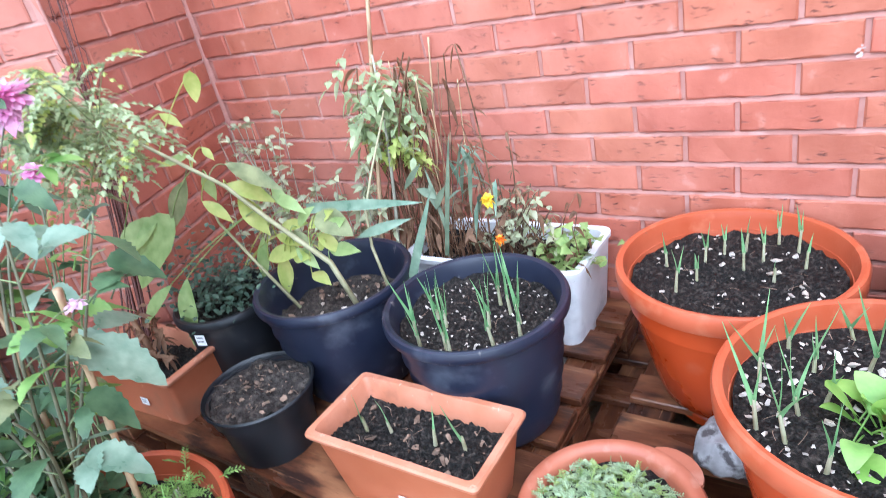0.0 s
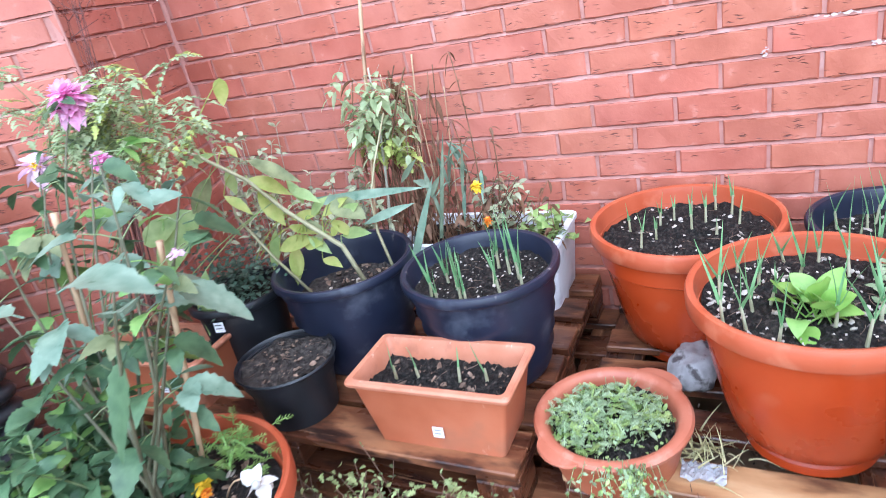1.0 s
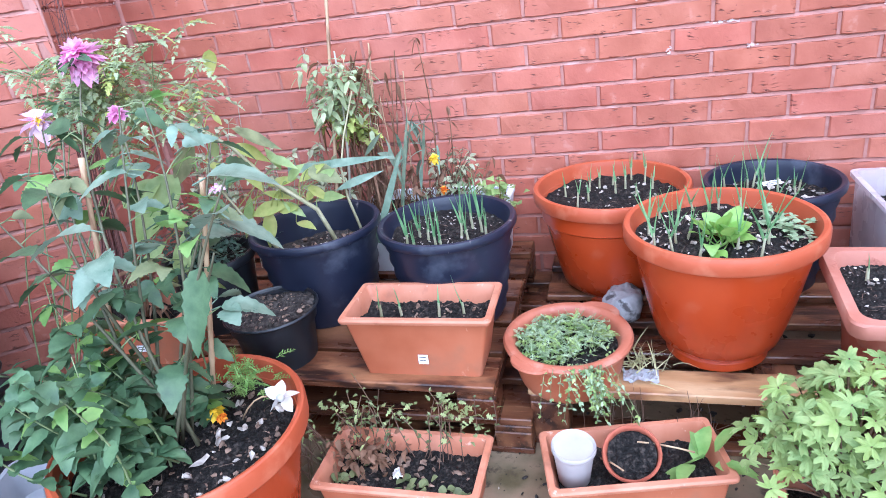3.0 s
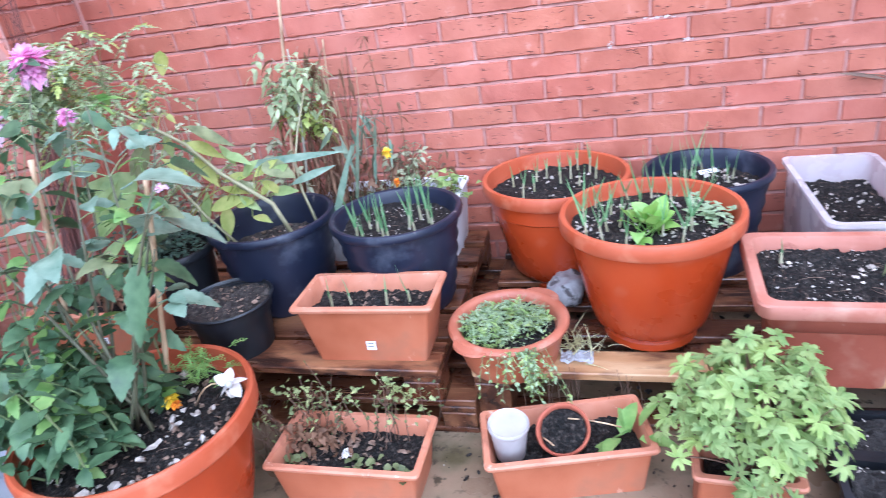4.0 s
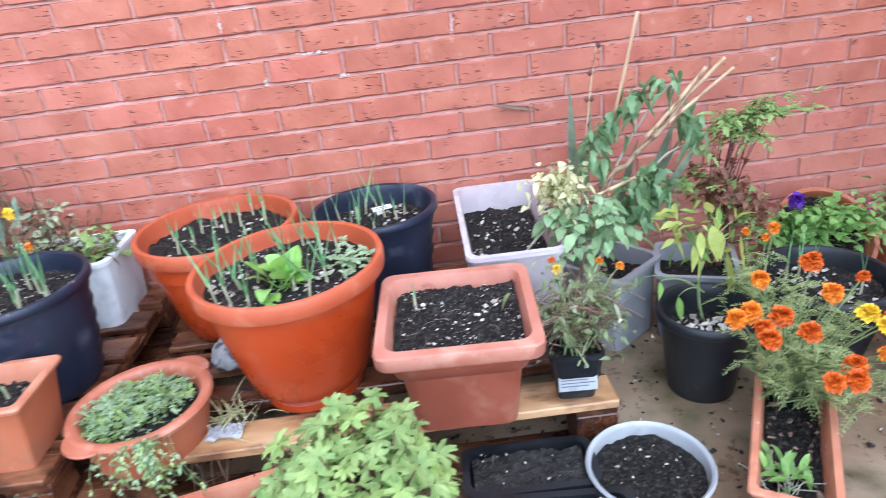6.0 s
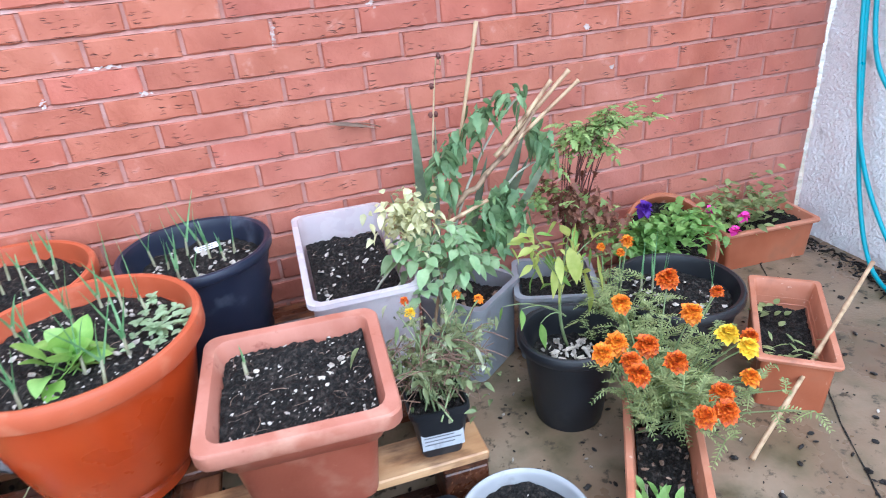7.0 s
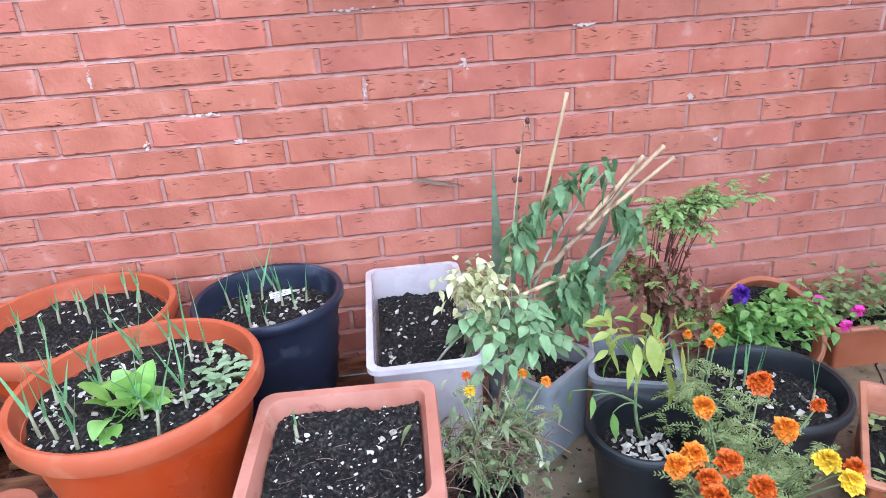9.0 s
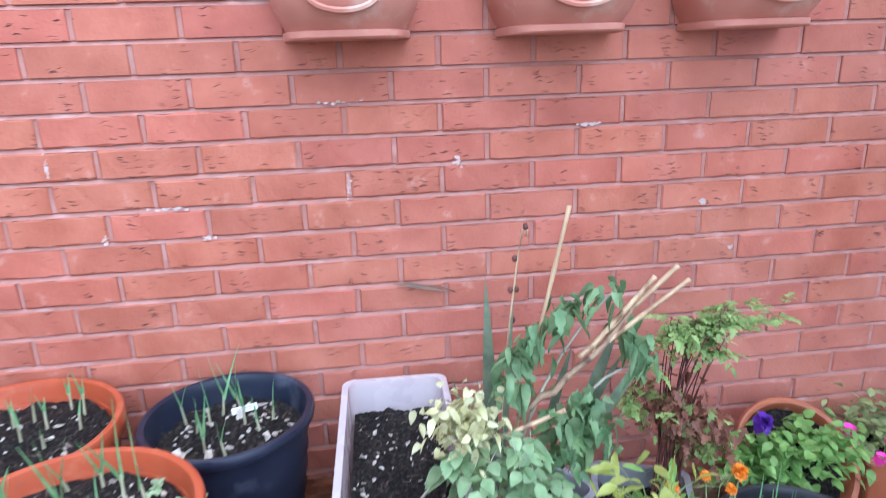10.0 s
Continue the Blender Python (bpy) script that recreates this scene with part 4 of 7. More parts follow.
def fern_leaf(bm, base, way, L, size):
    """A feathery divided leaf as on marigolds: narrow leaflets on both sides."""
    base, way = Vector(base), Vector(way).normalized()
    side = way.cross(UP)
    side = side.normalized() if side.length > 0.05 else Vector((1, 0, 0))
    n = 6
    for k in range(1, n + 1):
        u = k / n
        p = base + way * (L * u) - UP * (0.25 * L * u * u)
        for s in (-1, 1):
            leaf(bm, p, way * 0.8 + side * s + UP * rnd.uniform(-0.2, 0.3), size * (1.1 - 0.5 * u) * rnd.uniform(0.8, 1.2), size * 0.26, "lance", 0.1, 0.1, 0, 2)
    leaf(bm, base, way, L * 1.05, 0.003, "blade", 0.25, 0.1, 0, 3)


def plant(name, label, base, category="plant", group=""):
    """A plant as a top-level Empty at its root; its parts are built in world metres about that root."""
    return thing(name, label, category, base, 0, group)


def add(t, name, bm, mat, label="", smooth=True, stuff=False):
    """Part whose bmesh was built in world metres."""
    bmesh.ops.translate(bm, verts=bm.verts, vec=-t.matrix_basis.translation)
    me = bpy.data.meshes.new(name)
    bm.to_mesh(me)
    bm.free()
    for p in me.polygons:
        p.use_smooth = smooth
    me.materials.append(M[mat])
    ob = new(name, me)
    ob.parent = t
    if label:
        ob["label"] = label
    if stuff:
        ob["kind"] = "stuff"
    return ob


def pompom(t, c, r, mat, face=(0, -0.3, 1), rings=4, name="bloom", label="", wide=0.55, petals=9, dome=75):
    """A double flower head: rings of ruffled petals round its axis."""
    ax = Vector(face).normalized()
    s = ax.orthogonal().normalized()
    u = ax.cross(s)
    bm = bmesh.new()
    for k in range(rings):
        q = k / max(1, rings - 1)
        el = -10 + dome * q
        rad = r * (1.0 - 0.55 * q)
        m = max(5, round(petals * (1 - 0.35 * q)))
        for i in range(m):
            a = 2 * math.pi * (i + 0.5 * (k % 2)) / m + rnd.uniform(-0.12, 0.12)
            d = (math.cos(a) * s + math.sin(a) * u) * math.cos(radians(el)) + ax * math.sin(radians(el))
            leaf(bm, Vector(c) + ax * (r * 0.12 * k), d, rad * rnd.uniform(0.9, 1.1), rad * wide * 1.5, "ovate", rnd.uniform(-0.05, 0.25), rnd.uniform(0.2, 0.5), rnd.uniform(-0.3, 0.3), 4, 0.03)
    bmesh.ops.create_icosphere(bm, subdivisions=1, radius=r * 0.28, matrix=Matrix.Translation(Vector(c) + ax * (r * 0.1)))
    return add(t, name, bm, mat, label)


def seedling(bm, x, y, z, h, blades=3, lean=0.25, width=0.0078, pale=0.28):
    """A young onion or garlic shoot: a pale sheath and thin upright blades."""
    az0 = rnd.uniform(0, 360)
    tip = Vector((x, y, z)) + direction(az0, 90 - 45 * lean * rnd.random()) * (h * pale)
    tube(bm, [(x, y, z - 0.006), tip], [width * 0.5, width * 0.34], 5, cap=False)
    low = len(bm.faces)
    for k in range(blades):
        way = direction(az0 + k * 137 + rnd.uniform(-40, 40), 90 - 75 * lean * rnd.uniform(0.15, 1.0))
        leaf(bm, tip - UP * (h * 0.06), way, h * rnd.uniform(0.55, 0.95), width * rnd.uniform(0.7, 1.1), "reed", rnd.uniform(-0.02, 0.22), 0.6, rnd.uniform(0, 3), 6, 0.012)
    bm.faces.ensure_lookup_table()
    for f in bm.faces[:low]:
        f.material_index = 1


def seedlings(t, spots, z, h, blades=3, lean=0.25, width=0.0078, pale=0.28):
    """Shoots as parts of their pot, at world places."""
    inv = t.matrix_basis.inverted()
    for x, y in spots:
        bm = bmesh.new()
        seedling(bm, x, y, z, h * rnd.uniform(0.7, 1.25), max(1, blades + rnd.choice([-1, 0, 0])), lean, width, pale)
        bmesh.ops.transform(bm, matrix=inv, verts=bm.verts)
        me = bpy.data.meshes.new("seedling")
        bm.to_mesh(me)
        bm.free()
        for p in me.polygons:
            p.use_smooth = True
        me.materials.append(M["g_onion"])
        me.materials.append(M["g_sheath"])
        ob = new("seedling", me)
        ob.parent = t
        ob["label"] = "thin green shoot with a pale base"


seedlings(big_orange, [(-0.308, -0.688), (-0.268, -0.708), (-0.258, -0.648), (-0.318, -0.588), (-0.228, -0.608), (-0.288, -0.498), (-0.248, -0.548), (-0.088, -0.738), (-0.138, -0.448), (-0.058, -0.658), (-0.198, -0.448), (-0.088, -0.488), (-0.038, -0.518), (-0.178, -0.518), (-0.218, -0.748), (-0.128, -0.688)], 0.492, 0.15, 3, 0.4)
seedlings(rear_orange, [(-0.551, -0.232), (-0.511, -0.322), (-0.481, -0.272), (-0.481, -0.192), (-0.401, -0.212), (-0.411, -0.132), (-0.371, -0.162), (-0.351, -0.082), (-0.311, -0.112), (-0.341, -0.242), (-0.451, -0.142), (-0.291, -0.182)], 0.466, 0.07, 2, 0.2, 0.008, 0.6)
seedlings(blue_back, [(-0.077, -0.146), (-0.037, -0.206), (0.043, -0.296), (0.103, -0.216), (0.003, -0.126), (0.123, -0.156), (0.043, -0.106), (-0.007, -0.266), (-0.017, -0.166), (0.063, -0.176)], 0.436, 0.15, 2, 0.3)
seedlings(blue_mid, [(-0.950, -0.636), (-0.920, -0.666), (-0.860, -0.661), (-0.840, -0.676), (-0.930, -0.576), (-0.900, -0.596), (-0.810, -0.576), (-0.780, -0.616), (-0.760, -0.536), (-0.790, -0.516), (-0.830, -0.486), (-0.740, -0.576)], 0.491, 0.15, 3, 0.2, 0.0095)
seedlings(pallet_trough, [(-0.988, -0.806), (-0.938, -0.791), (-0.838, -0.786), (-0.773, -0.781)], 0.37, 0.13, 1, 0.2, 0.009)
seedlings(square_pot, [(0.138, -0.700)], 0.424, 0.075, 1, 0.1, 0.009)
seedlings(onion_pot, [(1.190, -0.435), (1.220, -0.445), (1.260, -0.435), (1.320, -0.565), (1.150, -0.395)], 0.196, 0.15, 2, 0.2, 0.008)
seedlings(near_trough, [(0.30, -1.25), (0.34, -1.22)], 0.07, 0.08, 3, 0.2)

# broad-leaved weed in the big orange pot
w = plant("leafy_weed", "bright green rosette weed among the leek seedlings", (-0.158, -0.648, 0.49))
for k in range(22):
    bm = bmesh.new()
    az = k * 137.5 + rnd.uniform(-20, 20)
    el = rnd.choice([78, 60, 42, 25, 12]) + rnd.uniform(-8, 8)
    root_, stalk = Vector((-0.158 + rnd.gauss(0, 0.015), -0.648 + rnd.gauss(0, 0.015), 0.489)), direction(az, max(el, 18)) * rnd.uniform(0.02, 0.05)
    L = rnd.uniform(0.052, 0.082) * (1.15 if el > 45 else 1.0)
    tube(bm, [root_, root_ + stalk * 0.6, root_ + stalk], 0.0016, 5, False)
    leaf(bm, root_ + stalk, direction(az + rnd.uniform(-25, 25), el - 5), L, L * rnd.uniform(0.52, 0.68), "ovate", rnd.uniform(0.15, 0.5), rnd.uniform(0.1, 0.3), rnd.uniform(-0.6, 0.6), 9, 0.025)
    add(w, "leaf", bm, rnd.choice(["g_bright", "g_bright", "g_fresh"]))

w = plant("chickweed", "small soft grey-green clover at the edge of the orange pot", (-0.008, -0.598, 0.49))
bm = bmesh.new()
for _ in range(44):
    p = Vector((rnd.gauss(-0.008, 0.032), rnd.gauss(-0.588, 0.042), 0.494 + rnd.uniform(0.0, 0.025)))
    az = rnd.uniform(0, 360)
    for k in range(3):
        leaf(bm, p, direction(az + 120 * k, rnd.uniform(0, 40)), rnd.uniform(0.013, 0.02), rnd.uniform(0.011, 0.016), "ovate", 0.2, 0.2, 0, 4)
add(w, "leaves", bm, "g_clover", stuff=True)

# low bowl full of weeds
w = plant("weed_carpet", "dense pale green weeds filling the bowl and trailing over it", (-0.525, -0.734, 0.255))
bm, sb, pb_ = bmesh.new(), bmesh.new(), bmesh.new()
for _ in range(800):
    a, r_ = rnd.uniform(0, 6.28), 0.122 * math.sqrt(rnd.random())
    x_, y_ = r_ * math.cos(a), r_ * math.sin(a)
    if x_ - y_ > 0.11 and rnd.random() < 0.8:
        continue
    hump = 0.5 + 0.5 * noise.noise(Vector((x_ * 22, y_ * 22, 4)))
    p = Vector((-0.53 + x_, -0.745 + y_ * 0.95, 0.262 + 0.055 * rnd.random() * hump * (1 - (r_ / 0.14) ** 2)))
    big = 1.5 if rnd.random() < 0.12 else 1.0
    leaf(pb_ if noise.noise(Vector((x_ * 30, y_ * 30, 9))) > 0.05 else bm, p, any_way(-10, 70), big * rnd.uniform(0.008, 0.018), big * rnd.uniform(0.004, 0.010), "ovate", 0.3, 0.3, rnd.uniform(-0.9, 0.9), 3)
for _ in range(300):
    a, r_ = rnd.uniform(0, 6.28), 0.115 * math.sqrt(rnd.random())
    x_, y_ = r_ * math.cos(a), r_ * math.sin(a)
    if x_ - y_ > 0.10:
        continue
    hump = 0.5 + 0.5 * noise.noise(Vector((x_ * 22, y_ * 22, 4)))
    fern_leaf(pb_ if rnd.random() < 0.65 else bm, Vector((-0.53 + x_, -0.745 + y_ * 0.95, 0.268 + 0.045 * hump * (1 - (r_ / 0.14) ** 2))), any_way(-10, 60), rnd.uniform(0.018, 0.034), rnd.uniform(0.008, 0.012))
for k in range(60):
    a = rnd.uniform(0, 6.28)
    p = Vector((-0.53 + 0.08 * math.cos(a), -0.745 + 0.08 * math.sin(a), 0.262))
    tube(sb, arc(p, p + any_way(20, 70) * rnd.uniform(0.03, 0.06), (0, 0, 0.006), 3), 0.0007, 4, False)
for k in range(34):
    x0 = -0.50 + rnd.gauss(0.02, 0.035)
    p0, p1 = Vector((x0, -0.865, 0.285)), Vector((x0 + rnd.uniform(-0.03, 0.07), -0.91 - rnd.uniform(0, 0.02), 0.16 + rnd.uniform(0, 0.09)))
    pts = arc(p0, p1, (0, -0.025, 0.02), 5)
    tube(sb, pts, 0.0008, 4, False)
    for q in pts[1:]:
        for _ in range(3):
            leaf(rnd.choice([bm, pb_]), q, any_way(-50, 40), rnd.uniform(0.007, 0.014), 0.007, "ovate", 0.3, 0.2, rnd.uniform(-0.8, 0.8), 3)
add(w, "leaves", bm, "g_gera", stuff=True)
add(w, "pale_leaves", pb_, "g_clover", stuff=True)
add(w, "stem", sb, "stem_green", stuff=True)

# dry grass between the bowl and the big pot
w.location += Vector((0.003, -0.011, 0.009))
w = plant("dry_grass", "straw-coloured dry grass tuft on the pallet boards", (-0.34, -0.70, 0.18))
bm = bmesh.new()
for _ in range(60):
    p = Vector((-0.34 + rnd.gauss(0, 0.03), -0.71 + rnd.gauss(0, 0.03), 0.182))
    leaf(bm, p, any_way(10, 80), rnd.uniform(0.05, 0.11), rnd.uniform(0.003, 0.006), "reed", rnd.uniform(0.1, 0.6), 0.4, rnd.uniform(-1, 1), 5, 0.02)
add(w, "blades", bm, "g_cream", stuff=True)

# geranium
def palm_leaf(bm, c, face, R_, spin):
    """A lobed, toothed leaf as a shallow fan round its stalk."""
    face = Vector(face).normalized()
    u = face.orthogonal().normalized()
    u = Matrix.Rotation(spin, 3, face) @ u
    v = face.cross(u)
    c = Vector(c)
    mid_v = bm.verts.new(c - face * (R_ * 0.10))
    n = 45
    ring, inner = [], []
    lobes = rnd.choice([5, 7, 7])
    ph = rnd.uniform(0, 6)
    for i in range(n):
        a = radians(-158 + 316 * i / (n - 1))
        k = (a + radians(158)) / radians(316) * lobes
        lobe = abs(math.sin(math.pi * k)) ** 0.8
        tooth = 0.10 * math.cos(6 * math.pi * k)
        r = R_ * (0.34 + 0.62 * lobe + 1.6 * tooth * lobe) * (1.0 - 0.16 * (a / radians(158)) ** 2) * rnd.uniform(0.95, 1.05)
        lift = R_ * (0.10 * math.sin(3 * a + ph) + 0.12 * lobe - 0.30 * (r / R_) ** 2)
        way = math.cos(a) * u + math.sin(a) * v
        ring.append(bm.verts.new(c + way * r + face * lift))
        inner.append(bm.verts.new(c + way * (r * 0.5) + face * (lift * 0.35)))
    for i in range(n - 1):
        bm.faces.new((mid_v, inner[i], inner[i + 1]))
        bm.faces.new((inner[i], ring[i], ring[i + 1], inner[i + 1]))


gera = plant("geranium", "bushy light green geranium with lobed scented leaves", (0.02, -1.07, 0.13))
heart = Vector((0.02, -1.09, 0.283))
sb = bmesh.new()
for k in range(190):
    # points spread over a dome that leans towards the front
    u_ = (k + 0.5) / 190
    el = math.asin(1 - 1.16 * u_)
    a = k * 2.39996
    out = Vector((math.cos(a) * math.cos(el), math.sin(a) * math.cos(el) * 0.8, math.sin(el)))
    depth = rnd.choice([1.0, 1.0, 0.86, 0.7])
    swell = 1.0 + 0.22 * noise.noise(out * 2.3 + Vector((4, 1, 7)))
    q = heart + Vector((out.x * 0.158 - 0.014, out.y * 0.150 - 0.012, out.z * 0.172)) * (depth * swell * rnd.uniform(0.86, 1.10))
    face = out * 0.6 + UP * 0.75 + Vector((rnd.gauss(0, 0.35), rnd.gauss(0, 0.35) - 0.1, 0))
    foot = Vector((0.02 + out.x * 0.03, -1.075 + out.y * 0.02, 0.14))
    tube(sb, arc(foot, q, (0, 0, 0.012), 5), [0.0030, 0.0026, 0.0022, 0.0019, 0.0016, 0.0013], 5, False)
    bm = bmesh.new()
    palm_leaf(bm, q, face, rnd.uniform(0.024, 0.040), rnd.uniform(0, 6.28))
    add(gera, "leaf", bm, "g_gera" if rnd.random() < 0.72 else "g_pelarg")
for k in range(9):
    q = Vector((0.02 + rnd.uniform(-0.05, 0.07), -1.165 + rnd.uniform(-0.03, 0.02), rnd.uniform(0.13, 0.22)))
    tube(sb, arc((0.03, -1.09, 0.15), q, (0, -0.01, 0.02), 4), 0.0018, 5, False)
    bm = bmesh.new()
    palm_leaf(bm, q, (rnd.gauss(0, 0.3), -0.8, 0.6), rnd.uniform(0.024, 0.036), rnd.uniform(0, 6.28))
    add(gera, "leaf", bm, "g_gera")
add(gera, "stem", sb, "stem_brown", stuff=True)
for _ in range(7):
    bm = bmesh.new()
    palm_leaf(bm, (0.02 + rnd.uniform(-0.09, 0.05), -1.13 + rnd.uniform(-0.05, 0.0), 0.25 + rnd.uniform(-0.07, 0.08)), any_way(-20, 50), rnd.uniform(0.018, 0.03), 0)
    add(gera, "withered_leaf", bm, "g_yellow", "yellowed withered leaf")

# dahlia, tall, with large toothed leaves
dah = plant("dahlia_plant", "tall pink dahlia with large toothed blue-green leaves", (-1.33, -1.22, 0.325))
sb = bmesh.new()
root = Vector((-1.33, -1.22, 0.32))
STEMS = [(-1.538, -0.909, 1.09), (-1.442, -0.965, 0.975), (-1.665, -0.958, 0.97), (-1.13, -1.119, 0.845), (-0.93, -1.36, 0.94), (-1.25, -1.10, 1.02), (-1.42, -1.22, 0.90), (-1.60, -1.20, 0.82), (-1.18, -1.02, 0.93), (-1.38, -1.02, 1.0), (-1.06, -1.27, 0.78), (-1.52, -1.05, 0.95)]
nodes = []
for q in STEMS:
    pts = arc(root + Vector((rnd.uniform(-0.09, 0.09), rnd.uniform(-0.07, 0.07), 0)), q, (rnd.uniform(-0.07, 0.07), rnd.uniform(-0.05, 0.05), 0.05), 8)
    tube(sb, pts, [0.0048 - 0.0004 * k for k in range(9)], 6)
    nodes += [(p, k) for k, p in enumerate(pts) if k >= 3]
add(dah, "stem", sb, "stem_olive")


def big_leaf(t, c, az, el, L, W, mat="g_dahlia", prof="saw", droop=0.35, roll=0.0):
    """A large leaf centred at c, with its stalk."""
    bm = bmesh.new()
    way = direction(az, el)
    base = Vector(c) - way * (L * 0.5) + UP * (droop * L * 0.25)
    leaf(bm, base, way, L, W, prof, droop, 0.22, roll, 14, 0.02)
    tube(bm, [base - way * 0.02 - UP * 0.006, base], 0.0014, 5, False)
    return add(t, "leaf", bm, mat)


for c, az, el, L, W, mat in (
    ((-0.875, -1.40, 0.955), 20, 5, 0.095, 0.062, "g_grey"), ((-1.085, -1.115, 0.755), 25, -25, 0.115, 0.085, "g_grey"), ((-1.055, -1.355, 0.72), 260, -60, 0.115, 0.062, "g_dahlia"), ((-1.00, -1.33, 0.87), 150, -5, 0.10, 0.06, "g_grey"),
    ((-1.28, -1.36, 0.85), 190, 0, 0.13, 0.055, "g_grey"), ((-1.45, -1.30, 0.80), 180, 10, 0.11, 0.05, "g_dahlia"), ((-1.20, -1.16, 0.80), 70, -5, 0.10, 0.06, "g_dahlia"), ((-1.52, -1.22, 0.90), 220, -10, 0.10, 0.045, "g_grey"), ((-1.36, -1.28, 0.66), 230, -20, 0.10, 0.06, "g_dahlia"),
):
    big_leaf(dah, c, az, el, L, W, mat)
# compound leaves in pairs along the stems
for p, k in nodes:
    turn0 = rnd.uniform(0, 360)
    if (p.x > -1.12 or p.y < -1.25) and rnd.random() < 0.75:
        continue
    for az in (turn0, turn0 + 180):
        if rnd.random() < 0.42:
            continue
        way = direction(az + rnd.gauss(0, 15), rnd.uniform(0, 40))
        tip = p + way * rnd.uniform(0.03, 0.065)
        sb = bmesh.new()
        tube(sb, [p, p.lerp(tip, 0.5) + UP * 0.004, tip], [0.0016, 0.0013, 0.0011], 5, False)
        add(dah, "leaf_stalk", sb, "stem_green")
        kind_ = rnd.choice(["g_dahlia", "g_dahlia", "g_dahlia", "g_dahlia", "g_grey", "g_grey", "g_fresh", "g_olive"])
        L = rnd.uniform(0.060, 0.100) * (1.0 if k < 7 else 0.75)
        for da, f in ((0, 1.0), (62, 0.72), (-62, 0.72)):
            if da and rnd.random() < 0.5:
                continue
            lw = direction(az + da + rnd.gauss(0, 10), rnd.uniform(-25, 25))
            big_leaf(dah, tip + lw * (L * f * 0.55), az + da, rnd.uniform(-30, 25), L * f, L * f * rnd.uniform(0.52, 0.70), kind_, roll=rnd.uniform(-0.6, 0.6), droop=rnd.uniform(0.2, 0.6))
# low bushy growth round the foot
low, mid_, sb = bmesh.new(), bmesh.new(), bmesh.new()
for k in range(48):
    p = Vector((-1.41 + max(-0.14, rnd.gauss(0, 0.085)), -1.27 + rnd.gauss(0, 0.075), 0.32))
    if p.x > -1.27:
        continue
    q = p + Vector((rnd.gauss(-0.03, 0.05), rnd.gauss(-0.02, 0.05), rnd.uniform(0.07, 0.36)))
    pts = arc(p, q, (rnd.gauss(0, 0.02), rnd.gauss(0, 0.02), 0), 6)
    tube(sb, pts, [0.0028, 0.0026, 0.0023, 0.002, 0.0017, 0.0014, 0.001], 5, False)
    for j in range(1, 7):
        for _ in range(3):
            L = rnd.uniform(0.036, 0.068)
            leaf(low if rnd.random() < 0.9 else mid_, pts[j] + any_way(-10, 30) * 0.012, any_way(-25, 35), L, L * rnd.uniform(0.48, 0.66), "saw", rnd.uniform(0.2, 0.6), 0.25, rnd.uniform(-0.6, 0.6), 8, 0.03)
add(dah, "lower_leaves", low, "g_dahlia", stuff=True)
add(dah, "young_leaves", mid_, "g_fresh", stuff=True)
add(dah, "shoot", sb, "stem_green", stuff=True)
pompom(dah, (-1.538, -0.909, 1.097), 0.058, "pink", (0.35, -0.75, 0.75), 5, label="double pink dahlia flower", wide=0.42, petals=16, dome=40)
pompom(dah, (-1.442, -0.965, 0.98), 0.026, "pink", (0.3, -0.5, 0.6), 3, label="half-open pink dahlia flower")
pompom(dah, (-1.668, -0.958, 0.976), 0.050, "pale_pink", (0.65, -0.6, 0.45), 2, label="single pale pink dahlia flower", wide=0.5, petals=10, dome=25)
pompom(dah, (-1.660, -0.966, 0.982), 0.014, "yellow", (0.65, -0.6, 0.45), 3, name="flower_eye", label="yellow centre of the single flower")
pompom(dah, (-1.13, -1.119, 0.848), 0.019, "pale_pink", (0.1, 0, 1), 2, name="bud", label="closing pale pink bud")

# feathery grey-green growth high at the corner of the yard
fea = plant("cosmos_plant", "airy grey-green foliage rising behind the dahlia", (-1.95, -0.98, 0.0))
bm, sb = bmesh.new(), bmesh.new()
yb = bmesh.new()
main = []
for k in range(6):
    q = Vector((-1.60 + 0.06 * (k - 2.5) + rnd.gauss(0, 0.03), -0.82 + rnd.gauss(0, 0.04), 1.0 + rnd.gauss(0, 0.05)))
    pts = arc((-1.95 + rnd.gauss(0, 0.04), -0.98 + rnd.gauss(0, 0.03), 0.0), q, (rnd.uniform(-0.08, 0.0), rnd.uniform(-0.04, 0.04), 0.05), 9)
    tube(sb, pts, [0.003 - 0.0002 * j for j in range(10)], 5, False)
    main += pts[6:]
for k in range(70):
    q = Vector((-1.60 + rnd.gauss(0, 0.13), -0.82 + rnd.gauss(0, 0.05), 1.03 + rnd.gauss(0, 0.06)))
    near = min(main, key=lambda p: (p - q).length)
    tube(sb, arc(near, q, (0, 0, 0.01), 4), [0.0014, 0.0012, 0.001, 0.0009, 0.0008], 4, False)
    for _ in range(4):
        pinnate(rnd.choice([bm, bm, bm, bm, yb]), sb, q, any_way(-40, 35), rnd.uniform(0.045, 0.075), 5, rnd.uniform(0.013, 0.022), "lobe", 0.6, 0.5, 0.0008)
add(fea, "yellow_leaves", yb, "g_yellow", stuff=True)
add(fea, "leaves", bm, "g_soft", stuff=True)
add(fea, "stem", sb, "stem_green", stuff=True)

